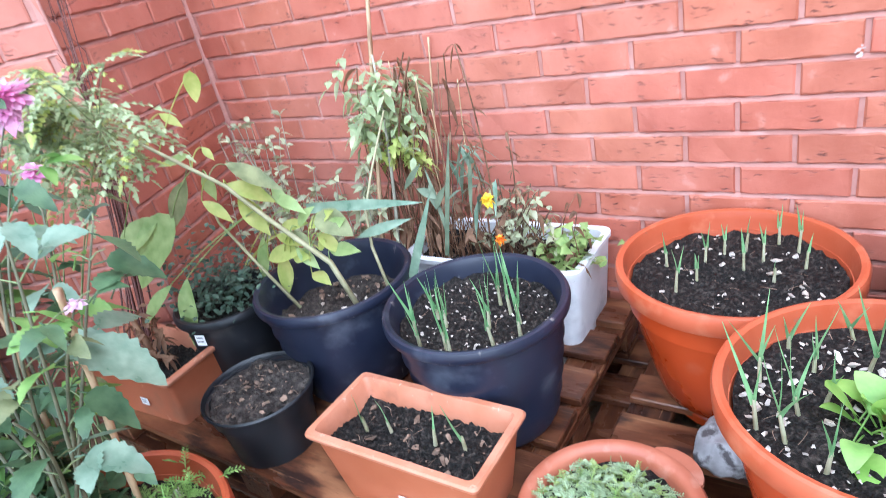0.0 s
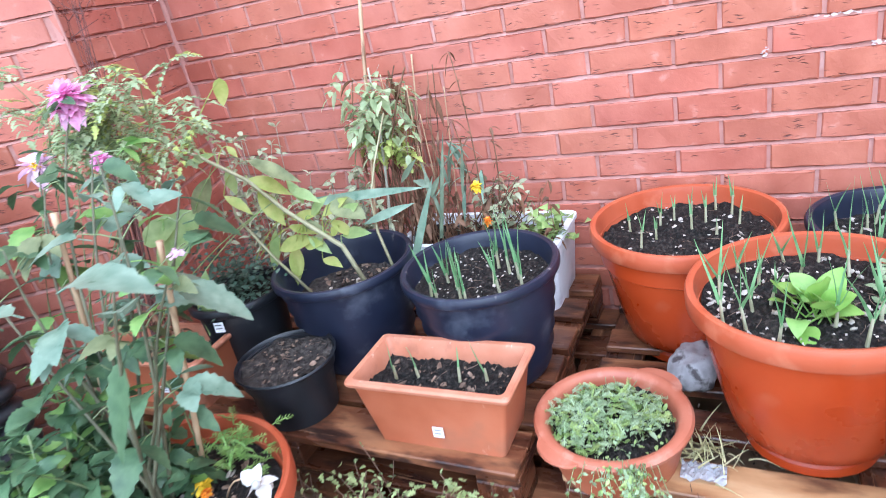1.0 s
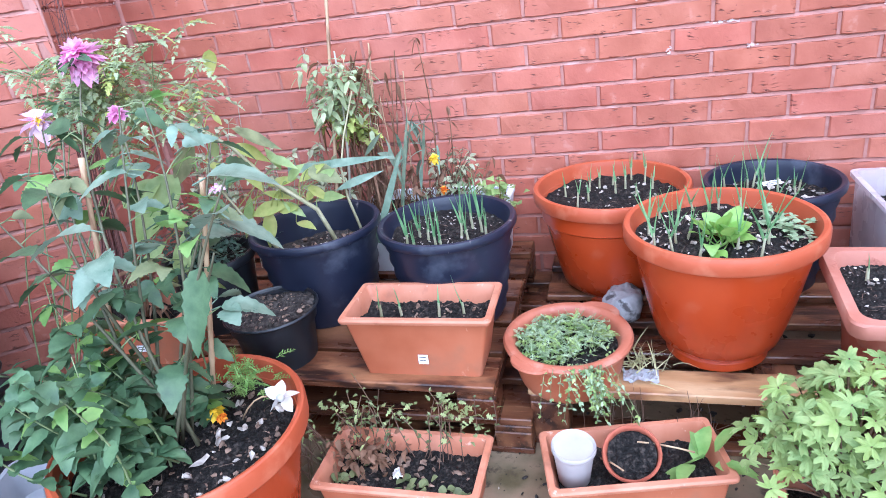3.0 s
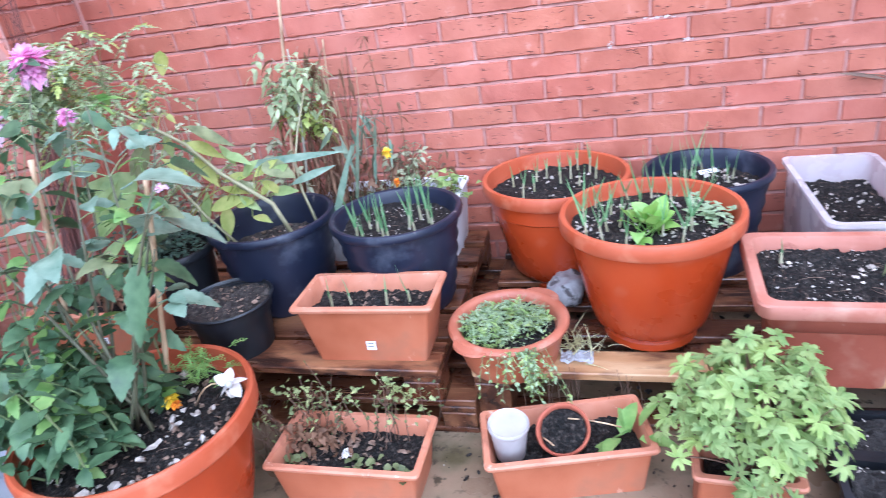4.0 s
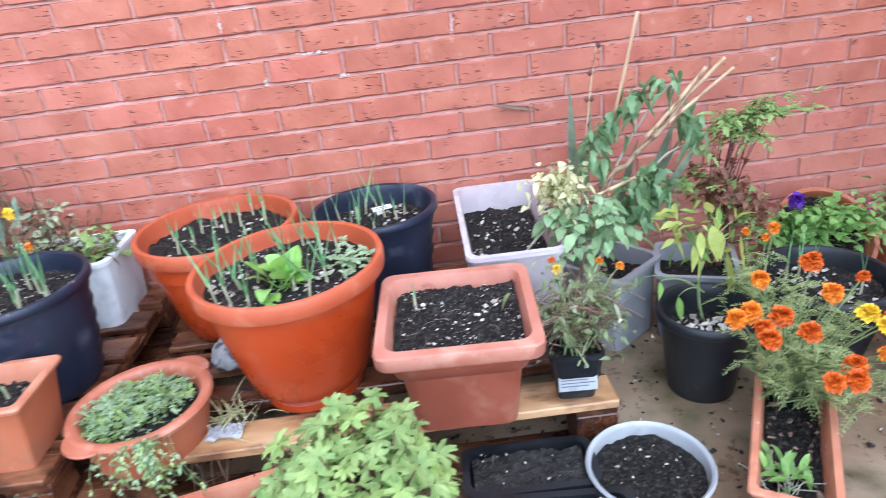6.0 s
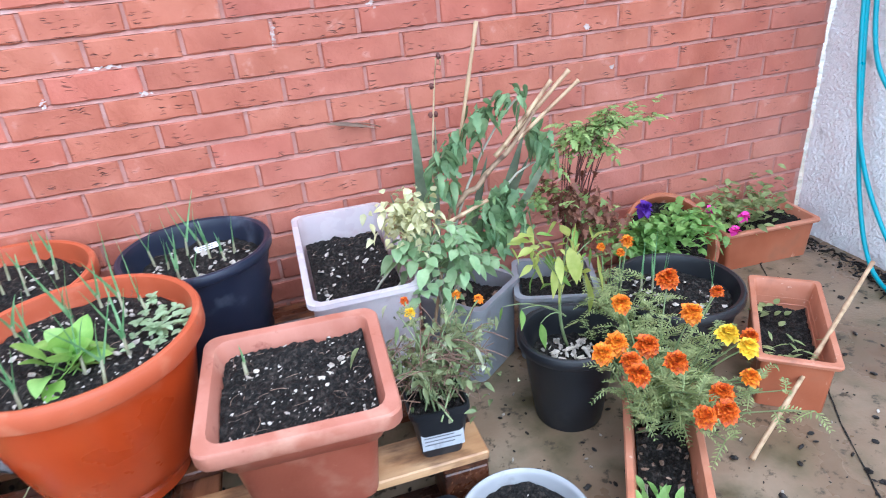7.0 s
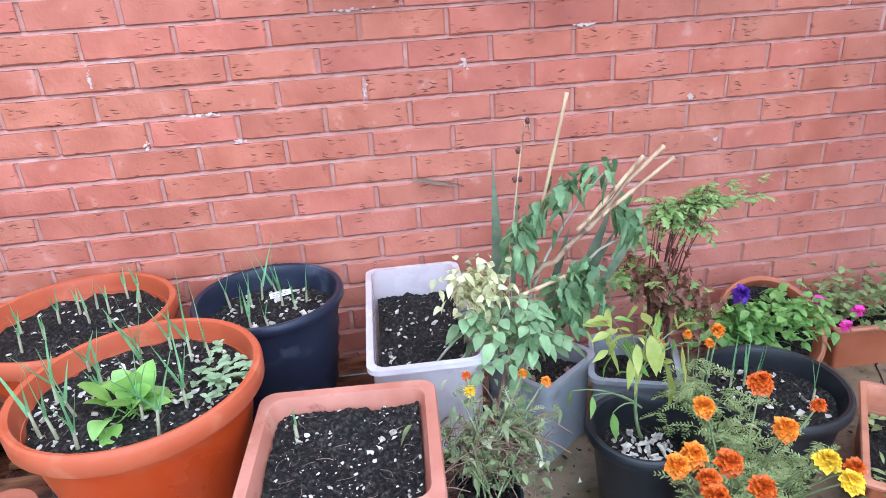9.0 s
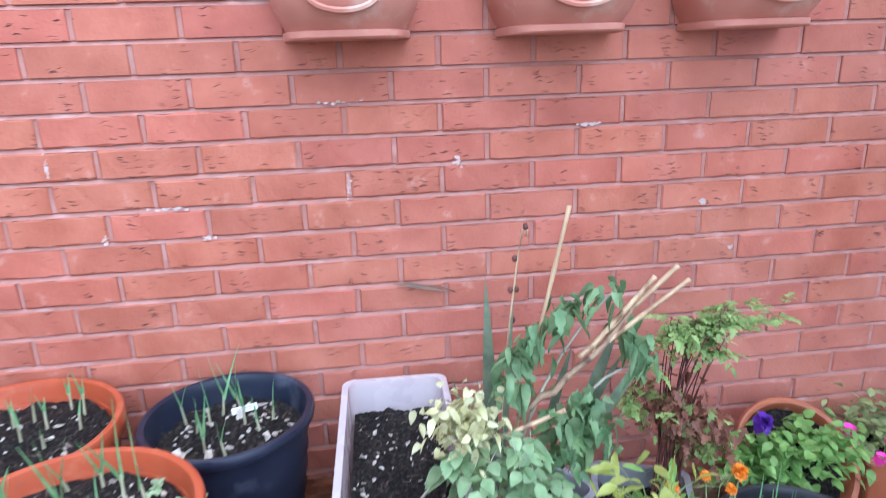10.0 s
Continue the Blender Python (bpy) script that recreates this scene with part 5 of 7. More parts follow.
# shrub with a long leaning stem in the left navy pot
shr = plant("leaning_shrub", "yellowing shrub with one long bare leaning stem", (-1.26, -0.50, 0.44))
main = [(-1.20, -0.53, 0.435), (-1.25, -0.535, 0.575), (-1.38, -0.56, 0.69), (-1.43, -0.61, 0.80), (-1.50, -0.66, 0.88), (-1.60, -0.69, 0.95), (-1.72, -0.72, 1.0)]
sb = tube(bmesh.new(), main, [0.0075, 0.007, 0.006, 0.0052, 0.0046, 0.004, 0.003], 8)
for k in range(7):
    p = Vector(main[0]).lerp(Vector(main[1]), k / 6) if k < 3 else Vector(main[1]).lerp(Vector(main[2]), (k - 3) / 3)
    bmesh.ops.create_icosphere(sb, subdivisions=1, radius=0.0072, matrix=Matrix.Translation(p))
add(shr, "stem", sb, "stem_pale")
gb = bmesh.new()
for line in ([(-1.143, -0.47, 0.435), (-1.186, -0.45, 0.578), (-1.203, -0.42, 0.662), (-1.202, -0.36, 0.744), (-1.172, -0.30, 0.868)], [(-1.382, -0.56, 0.44), (-1.47, -0.57, 0.559), (-1.522, -0.60, 0.695), (-1.496, -0.62, 0.761)]):
    tube(gb, line, [0.0048 - 0.0006 * k for k in range(len(line))], 6)
add(shr, "side_stem", gb, "stem_pale")
# leaves by foot and tip in the upright plane of the stem: x, z, x, z, width over length
LOW = [(-1.254, 0.699, -1.154, 0.661, 0.62), (-1.376, 0.742, -1.282, 0.71, 0.34), (-1.387, 0.575, -1.305, 0.593, 0.45), (-1.246, 0.604, -1.157, 0.615, 0.45), (-1.409, 0.58, -1.431, 0.468, 0.40), (-1.333, 0.534, -1.263, 0.52, 0.5), (-1.468, 0.563, -1.331, 0.613, 0.34), (-1.554, 0.54, -1.402, 0.653, 0.22), (-1.458, 0.628, -1.51, 0.501, 0.24), (-1.415, 0.634, -1.318, 0.618, 0.32), (-1.279, 0.603, -1.243, 0.642, 0.5), (-1.394, 0.652, -1.292, 0.683, 0.32), (-1.29, 0.66, -1.20, 0.72, 0.36), (-1.34, 0.70, -1.38, 0.78, 0.36), (-1.30, 0.62, -1.36, 0.66, 0.4), (-1.27, 0.65, -1.21, 0.60, 0.45), (-1.33, 0.66, -1.27, 0.72, 0.4), (-1.36, 0.60, -1.29, 0.56, 0.4), (-1.23, 0.66, -1.17, 0.70, 0.45)]
HIGH = [(-1.428, 0.845, -1.310, 0.778, 0.34), (-1.427, 1.059, -1.443, 0.997, 0.6), (-1.522, 0.984, -1.486, 0.948, 0.5), (-1.492, 0.88, -1.584, 0.871, 0.30), (-1.523, 0.825, -1.599, 0.718, 0.44), (-1.583, 0.746, -1.718, 0.591, 0.52), (-1.427, 0.763, -1.40, 0.657, 0.44), (-1.611, 0.575, -1.653, 0.395, 0.30), (-1.462, 0.894, -1.442, 0.863, 0.5), (-1.481, 0.834, -1.485, 0.765, 0.44), (-1.506, 0.769, -1.452, 0.709, 0.38), (-1.728, 0.681, -1.628, 0.75, 0.6), (-1.657, 0.562, -1.761, 0.467, 0.27), (-1.44, 0.80, -1.36, 0.74, 0.38)]
for rows_, y_of in ((LOW, lambda x: -0.53 - 0.16 * max(0, -1.40 - x)), (HIGH, lambda x: -0.545 - 0.52 * max(0, -1.34 - x))):
    for x0, z0, x1, z1, ratio in rows_:
        p, q = Vector((x0, y_of(x0), z0)), Vector((x1, min(-0.53, y_of(x1)) + rnd.uniform(-0.02, 0.02), z1))
        near = min((Vector(a).lerp(Vector(b), f) for a, b in zip(main, main[1:]) for f in (0, 0.33, 0.67)), key=lambda m_: (m_ - p).length)
        bm = tube(bmesh.new(), arc(near, p, (0, 0, 0.012), 5), 0.0015, 5, False)
        L = (q - p).length
        leaf(bm, p, q - p, L, L * ratio * 0.95, "ovate" if ratio > 0.5 else "lance", 0.10, 0.22, roll_to(q - p, (0.5 + rnd.gauss(0, 0.25), -0.5 + rnd.gauss(0, 0.25), 0.6)), 10, 0.025)
        add(shr, "leaf", bm, rnd.choice(["g_yellow", "g_yellow", "g_shrub", "g_shrub", "g_olive"]))

# strap leaves and the left tomato with dead stems behind the navy pots
strap = plant("strap_leaf_plant", "flat grey-green strap leaves bending over the navy pots", (-1.14, -0.42, 0.44))
for p, q, W, dr in (((-1.113, -0.46, 0.43), (-0.996, -0.42, 0.728), 0.021, 0.02), ((-1.359, -0.46, 0.674), (-1.021, -0.42, 0.70), 0.026, 0.03), ((-1.218, -0.46, 0.604), (-1.065, -0.42, 0.656), 0.026, 0.05), ((-1.06, -0.33, 0.50), (-1.002, -0.30, 0.826), 0.011, 0.05), ((-1.05, -0.32, 0.56), (-1.093, -0.30, 0.757), 0.010, 0.15), ((-0.985, -0.30, 0.60), (-0.954, -0.30, 0.79), 0.010, 0.10), ((-1.17, -0.30, 0.66), (-1.10, -0.30, 0.745), 0.017, 0.10), ((-1.067, -0.32, 0.62), (-1.084, -0.31, 0.70), 0.017, 0.2), ((-1.071, -0.32, 0.62), (-1.035, -0.31, 0.70), 0.017, 0.2), ((-1.06, -0.32, 0.65), (-1.124, -0.31, 0.686), 0.022, 0.2)):
    way = Vector(q) - Vector(p)
    bm = bmesh.new()
    leaf(bm, p, way, way.length, W, "blade" if way.length > 0.2 else "lance", dr, 0.3, roll_to(way, (0.4, -0.75, 0.5)), 9)
    add(strap, "leaf", bm, "g_grey" if p[1] < -0.4 else "g_iris")

tom = plant("tomato_plant", "faded tomato tied to a bamboo cane against the bricks", (-1.27, -0.22, 0.40))
bm, sb, db, yb = bmesh.new(), bmesh.new(), bmesh.new(), bmesh.new()
tube(sb, arc((-1.29, -0.26, 0.40), (-1.25, -0.20, 0.98), (0.015, 0, 0), 8), [0.006 - 0.0004 * k for k in range(9)], 6)
for _ in range(80):
    p = Vector((-1.262 + rnd.gauss(0, 0.048), -0.20 + rnd.gauss(0, 0.035), 0.865 + rnd.gauss(0, 0.05)))
    pinnate(bm, sb, p, any_way(-60, 15), rnd.uniform(0.04, 0.06), 2, rnd.uniform(0.026, 0.040), "ovate", 0.55, 0.7, 0.0009)
for _ in range(26):
    p = Vector((-1.25 + rnd.gauss(0, 0.035), -0.19 + rnd.gauss(0, 0.03), 0.755 + rnd.gauss(0, 0.03)))
    pinnate(yb, sb, p, any_way(-50, 10), 0.045, 3, 0.028, "lobe", 0.65, 0.6, 0.0009)
for _ in range(46):
    x = -1.21 + rnd.gauss(0, 0.05)
    z1 = rnd.uniform(0.55, 0.98)
    p, q = Vector((x + rnd.gauss(0, 0.02), -0.20 + rnd.gauss(0, 0.03), 0.40)), Vector((x + rnd.gauss(0, 0.05), -0.17 + rnd.gauss(0, 0.04), z1))
    pts = arc(p, q, (rnd.gauss(0, 0.03), rnd.gauss(0, 0.02), 0.0), 6)
    tube(db, pts, rnd.uniform(0.0012, 0.0028), 4, False)
    if rnd.random() < 0.8:
        for _ in range(2):
            leaf(db, pts[rnd.randint(2, 6)], any_way(-80, -20), rnd.uniform(0.05, 0.10), rnd.uniform(0.008, 0.02), "lance", 0.6, 0.5, rnd.uniform(-1, 1), 5, 0.05)
add(tom, "stem", sb, "stem_grey")
add(tom, "leaves", bm, "g_soft", stuff=True)
add(tom, "lower_leaves", yb, "g_yellow", stuff=True)
add(tom, "dead_growth", db, "g_dead", "brown dead stems and leaves", stuff=True)


def cane(p, q, r=0.0055, label="straw-coloured bamboo garden cane"):
    t = thing("bamboo_cane", label, "garden cane", p, 0, "canes")
    bm = bmesh.new()
    p, q = Vector(p), Vector(q)
    n = max(2, int((q - p).length / 0.14))
    tube(bm, [p.lerp(q, k / 24) for k in range(25)], [r * (1.0 + (0.22 if k % (24 // n) == 0 else 0) - 0.004 * k) for k in range(25)], 8)
    add(t, "culm", bm, "cane")
    return t


cane((-1.315, -0.30, 0.40), (-1.265, -0.07, 1.36))
for k in range(9):
    tw_ = Vector((-1.27 + 0.02 * k, -0.17, 0.0))
    cane(tw_ + Vector((0.03, 0, 0.40)), tw_ + Vector((rnd.uniform(-0.05, 0.06), 0.08 * rnd.random(), rnd.uniform(0.62, 0.95))), 0.0018, "thin dry straw-coloured stalk")
cane((-1.20, -0.16, 0.40), (-1.205, -0.01, 0.975), 0.003)
cane((-1.30, -1.13, 0.32), (-1.155, -1.12, 0.87), 0.006)
cane((-1.58, -1.18, 0.0), (-1.44, -1.10, 0.92), 0.006)

# dry seed stalk leaning from the white box
dry = plant("seed_stalk", "dry brown seed stalk with shrivelled heads", (-0.98, -0.22, 0.40))
db = bmesh.new()
for p, q in (((-0.98, -0.22, 0.40), (-0.947, -0.292, 1.0)), ((-1.02, -0.20, 0.40), (-0.99, -0.26, 0.82)), ((-0.96, -0.2, 0.4), (-0.90, -0.22, 0.78))):
    pts = arc(p, q, (0.02, 0, 0), 8)
    tube(db, pts, [0.003 - 0.0002 * k for k in range(9)], 5)
    for k in range(4, 9):
        for _ in range(3):
            leaf(db, pts[k], any_way(-60, 50), rnd.uniform(0.015, 0.045), 0.008, "lance", 0.6, 0.5, 0, 4)
add(dry, "stalk", db, "g_dead")
gr = bmesh.new()
for _ in range(16):
    leaf(gr, (-1.0 + rnd.gauss(0, 0.03), -0.22 + rnd.gauss(0, 0.02), rnd.uniform(0.6, 0.78)), any_way(-60, 30), rnd.uniform(0.06, 0.1), 0.014, "lance", 0.7, 0.3, 0, 6)
add(dry, "leaves", gr, "g_grey", stuff=True)

# white box: yellow marigold, pelargonium, withered bedding
mar = plant("yellow_marigold", "straggly marigold with one yellow flower in the white box", (-0.95, -0.19, 0.40))
bm, sb, db = bmesh.new(), bmesh.new(), bmesh.new()
for _ in range(48):
    q = Vector((-0.93 + rnd.gauss(0, 0.06), -0.21 + rnd.gauss(0, 0.03), rnd.uniform(0.48, 0.66)))
    tube(sb, arc((-0.95 + rnd.gauss(0, 0.03), -0.19, 0.40), q, (0, 0, 0.01), 4), 0.0016, 4, False)
    for _ in range(4):
        leaf(bm, q - UP * rnd.uniform(0, 0.04), any_way(-40, 50), rnd.uniform(0.02, 0.036), 0.014, "ovate", 0.4, 0.3, rnd.uniform(-1, 1), 4)
for _ in range(90):
    x = rnd.uniform(-1.22, -0.76)
    q = Vector((x + rnd.gauss(0, 0.03), -0.19 + rnd.gauss(0, 0.04), rnd.uniform(0.44, 0.60)))
    tube(db, arc((x, -0.18, 0.40), q, (rnd.gauss(0, 0.01), 0, 0), 4), 0.0013, 4, False)
    leaf(db, q, any_way(-80, 20), rnd.uniform(0.02, 0.05), 0.016, "ovate", 0.5, 0.5, rnd.uniform(-1, 1), 4)
add(mar, "leaves", bm, "g_pale", stuff=True)
add(mar, "stem", sb, "stem_brown", stuff=True)
add(mar, "dead_growth", db, "g_dead", "brown withered bedding", stuff=True)
pompom(mar, (-0.95, -0.274, 0.632), 0.020, "yellow", (0.3, -1, 0.4), 3, label="yellow flower")
pompom(mar, (-0.93, -0.28, 0.53), 0.016, "marigold", (0.3, -1, 0.4), 3, label="orange flower")
pel = plant("pelargonium", "small pale green pelargonium in the end of the white box", (-0.80, -0.18, 0.40))
bm = bmesh.new()
for _ in range(110):
    p = Vector((-0.80 + rnd.gauss(0, 0.045), -0.19 + rnd.gauss(0, 0.04), 0.42 + abs(rnd.gauss(0, 0.05))))
    leaf(bm, p, any_way(-10, 55), rnd.uniform(0.02, 0.036), rnd.uniform(0.02, 0.032), "lobe", 0.3, 0.25, rnd.uniform(-0.5, 0.5), 4)
add(pel, "leaves", bm, "g_gera", stuff=True)

# small dark plant in the labelled black pot, red stems and pale weeds by the corner
sm = plant("periwinkle", "dark small-leaved trailing plant in the black pot", (-1.62, -0.60, 0.44))
bm = bmesh.new()
for _ in range(800):
    p = Vector((-1.64 + rnd.gauss(0, 0.075), -0.59 + rnd.gauss(0, 0.06), 0.445 + abs(rnd.gauss(0, 0.075))))
    leaf(bm, p, any_way(-20, 50), rnd.uniform(0.014, 0.024), rnd.uniform(0.010, 0.016), "round", 0.3, 0.2, rnd.uniform(-0.5, 0.5), 3)
add(sm, "leaves", bm, "g_dark", stuff=True)
red = plant("dry_red_stems", "bundle of tall thin dark red dry stems", (-1.90, -0.66, 0.37))
for k in range(15):
    sb = bmesh.new()
    q = Vector((-1.90 + rnd.gauss(0, 0.045), -0.54 + rnd.gauss(0, 0.02), rnd.uniform(1.0, 1.42)))
    p = Vector((-1.86 + rnd.gauss(0, 0.03), -0.74 + rnd.gauss(0, 0.02), 0.36))
    pts = arc(p, q, (-0.03 + rnd.gauss(0, 0.014), 0.03, rnd.gauss(0, 0.02)), 7)
    tube(sb, pts, [0.0034 - 0.00036 * j for j in range(8)], 5, False)
    for _ in range(3):
        j = rnd.randint(4, 7)
        tube(sb, arc(pts[j], pts[j] + any_way(20, 80) * rnd.uniform(0.04, 0.12), (rnd.gauss(0, 0.01), 0, 0), 3), [0.0014, 0.0012, 0.001, 0.0006], 4, False)
    add(red, "stem", sb, "stem_red")
db = bmesh.new()
for _ in range(60):
    p = Vector((-1.74 + rnd.gauss(0, 0.03), -0.79 + rnd.gauss(0, 0.025), 0.37 + rnd.random() * 0.14))
    leaf(db, p, any_way(-60, 60), rnd.uniform(0.02, 0.05), 0.014, "lance", 0.6, 0.5, rnd.uniform(-1, 1), 4)
tube(db, arc((-1.74, -0.79, 0.36), (-1.75, -0.80, 0.52), (0.01, 0, 0), 4), [0.012, 0.010, 0.009, 0.007, 0.004], 7)
wi = plant("withered_stump", "withered dark brown plant stump in the trough", (-1.74, -0.79, 0.36))
add(wi, "dead_growth", db, "g_dead", stuff=True)
pc = plant("pale_weeds", "tall pale seeding weeds by the brick corner", (-1.75, -0.22, 0.23))
bm, sb = bmesh.new(), bmesh.new()
for k in range(46):
    far = k % 2
    q = Vector(((-1.80 if far else -1.48) + rnd.gauss(0, 0.075), -0.22 + rnd.gauss(0, 0.04), rnd.uniform(0.60, 0.84) if far else rnd.uniform(0.54, 0.70)))
    pts = arc((q.x + rnd.gauss(0, 0.04), -0.24, 0.23), q, (rnd.gauss(0, 0.02), 0, 0), 7)
    tube(sb, pts, 0.0014, 4, False)
    for p in pts[3:]:
        for _ in range(4):
            leaf(bm, p, any_way(-20, 60), rnd.uniform(0.02, 0.045), rnd.uniform(0.010, 0.02), "lance", 0.3, 0.3, rnd.uniform(-0.8, 0.8), 4)
add(pc, "leaves", bm, "g_pale", stuff=True)
add(pc, "stem", sb, "stem_grey", stuff=True)

# front troughs
st = plant("straggling_bedding", "thin half-dead bedding plants with small leaves", (-0.87, -1.06, 0.09))
bm, sb = bmesh.new(), bmesh.new()
for k in range(24):
    x = rnd.uniform(-1.06, -0.70)
    y = -0.99 + rnd.gauss(0, 0.03)
    q = Vector((x + rnd.gauss(0, 0.03), y + rnd.uniform(-0.01, 0.05), rnd.uniform(0.15, 0.27)))
    pts = arc((x, y, 0.09), q, (rnd.gauss(0, 0.01), 0, 0), 5)
    tube(sb, pts, 0.0012, 4, False)
    for p in pts[2:]:
        for _ in range(2):
            leaf(bm, p, any_way(-20, 60), rnd.uniform(0.008, 0.018), rnd.uniform(0.004, 0.009), "ovate", 0.3, 0.3, rnd.uniform(-0.8, 0.8), 3)
for cx, cy in ((-1.03, -1.09), (-0.74, -1.12), (-0.86, -1.11)):
    for _ in range(16):
        leaf(bm, (cx + rnd.gauss(0, 0.018), cy + rnd.gauss(0, 0.015), 0.098), any_way(10, 60), 0.028, 0.02, "ovate", 0.3, 0.2, 0, 4)
db, gb = bmesh.new(), bmesh.new()
for _ in range(120):
    p = Vector((-1.0 + rnd.gauss(0, 0.05), -1.04 + rnd.gauss(0, 0.03), 0.10 + abs(rnd.gauss(0, 0.04))))
    leaf(db, p, any_way(-60, 40), rnd.uniform(0.015, 0.04), 0.016, "ovate", 0.5, 0.5, rnd.uniform(-1, 1), 4)
for cx, cz, k in ((-0.78, 0.23, 50), (-0.90, 0.20, 14), (-1.06, 0.20, 34), (-0.72, 0.20, 16)):
    for _ in range(k):
        leaf(gb, (cx + rnd.gauss(0, 0.028), -0.985 + rnd.gauss(0, 0.02), cz + rnd.gauss(0, 0.025)), any_way(-20, 50), rnd.uniform(0.012, 0.026), rnd.uniform(0.006, 0.013), "lobe", 0.3, 0.3, rnd.uniform(-0.8, 0.8), 7)
add(st, "dead_growth", db, "g_dead", "rust-brown dead leaves", stuff=True)
add(st, "green_leaves", gb, "g_marigold", stuff=True)
add(st, "leaves", bm, "g_drab", stuff=True)
add(st, "stem", sb, "stem_brown", stuff=True)
pompom(st, (-0.90, -1.08, 0.115), 0.016, "white_petal", (0, -0.3, 1), 2, label="small white flower")
st2 = plant("wild_stems", "wiry dead stems between the orange pot and the trough", (-1.0, -0.98, 0.0))
sb, bm = bmesh.new(), bmesh.new()
for k in range(30):
    x, y = -1.10 + rnd.gauss(0, 0.06), -0.99 + rnd.gauss(0, 0.03)
    q = Vector((x + rnd.gauss(0, 0.07), y + rnd.gauss(0, 0.04), rnd.uniform(0.08, 0.27)))
    pts = arc((x, y, 0.0), q, (0, 0, 0.02), 4)
    tube(sb, pts, 0.0012, 4, False)
    for p in pts[2:]:
        leaf(bm, p, any_way(-30, 50), 0.018, 0.008, "lance", 0.3, 0.3, 0, 3)
add(st2, "stem", sb, "stem_brown", stuff=True)
add(st2, "leaves", bm, "g_marigold", stuff=True)
sh = plant("young_broadleaf", "young plant with long bright green leaves", (-0.27, -0.97, 0.09))
bm = bmesh.new()
for p, az, el, L in (((-0.25, -0.99, 0.11), 215, -5, 0.10), ((-0.24, -0.98, 0.12), 60, 45, 0.11), ((-0.20, -0.98, 0.15), 20, 60, 0.10), ((-0.20, -0.99, 0.12), 0, 5, 0.09), ((-0.25, -0.99, 0.12), 250, 25, 0.09), ((-0.22, -0.97, 0.12), 120, 50, 0.08), ((-0.18, -1.0, 0.14), 330, 10, 0.07)):
    leaf(bm, p, direction(az, el), L, L * 0.42, "ovate", 0.3, 0.25, rnd.uniform(-0.3, 0.3), 7)
tube(bm, [(-0.27, -0.97, 0.09), (-0.22, -0.98, 0.14)], 0.003, 5, False)
add(sh, "leaves", bm, "g_fresh")
for x0, x1, y in ((-0.52, -0.16, -0.83), (-0.42, -0.22, -0.86)):
    tw = plant("wiry_weed", "bare wiry weed stems at the edge of the pallet", ((x0 + x1) / 2, y, 0.0))
    sb = bmesh.new()
    for k in range(9):
        x = rnd.uniform(x0, x1)
        q = Vector((x + rnd.gauss(0, 0.02), y + rnd.gauss(0, 0.02), rnd.uniform(0.09, 0.22)))
        pts = arc((x, y - 0.01, 0.0), q, (rnd.gauss(0, 0.01), 0, 0), 4)
        tube(sb, pts, [0.0016, 0.0014, 0.0012, 0.001, 0.0006], 4, False)
        tube(sb, [pts[2], pts[2] + any_way(20, 70) * 0.06], [0.001, 0.0005], 4, False)
    add(tw, "stem", sb, "stem_brown", stuff=True)


# ---- plants of the right-hand group ----
tr = plant("tomato_plant", "sprawling green tomato on a bundle of canes in the grey box", (0.62, -0.42, 0.22))
bm, sb, yb = bmesh.new(), bmesh.new(), bmesh.new()
for p, q, bend in (((0.60, -0.42, 0.22), (0.83, -0.42, 0.79), (-0.03, 0, 0.06)), ((0.60, -0.42, 0.22), (0.80, -0.40, 0.55), (0, 0, 0.03)), ((0.62, -0.42, 0.22), (0.56, -0.45, 0.56), (0, 0, 0.02)), ((0.62, -0.42, 0.22), (0.92, -0.40, 0.62), (0, 0, 0.12))):
    tube(sb, arc(p, q, bend, 7), [0.005 - 0.0004 * k for k in range(8)], 6, False)
lb, rb_ = bmesh.new(), bmesh.new()
for x, z, n in ((0.827, 0.80, 5), (0.80, 0.79, 4), (0.76, 0.772, 6), (0.735, 0.76, 5), (0.71, 0.735, 6), (0.69, 0.715, 6), (0.672, 0.698, 7), (0.655, 0.68, 6), (0.635, 0.665, 7), (0.63, 0.625, 6), (0.645, 0.60, 4), (0.887, 0.69, 6), (0.90, 0.665, 7), (0.91, 0.644, 5), (0.857, 0.705, 4)):
    for _ in range(round(n * 1.8)):
        p = Vector((x + rnd.gauss(0, 0.014), -0.42 + rnd.gauss(0, 0.018), z + rnd.gauss(0.006, 0.012)))
        L = rnd.uniform(0.024, 0.046)
        leaf(lb, p, direction(rnd.uniform(0, 360), rnd.uniform(-80, -15)), L, L * rnd.uniform(0.42, 0.62), "lobe" if rnd.random() < 0.5 else "ovate", rnd.uniform(0.3, 0.8), rnd.uniform(0.3, 0.7), rnd.uniform(-1.2, 1.2), 8, 0.06)
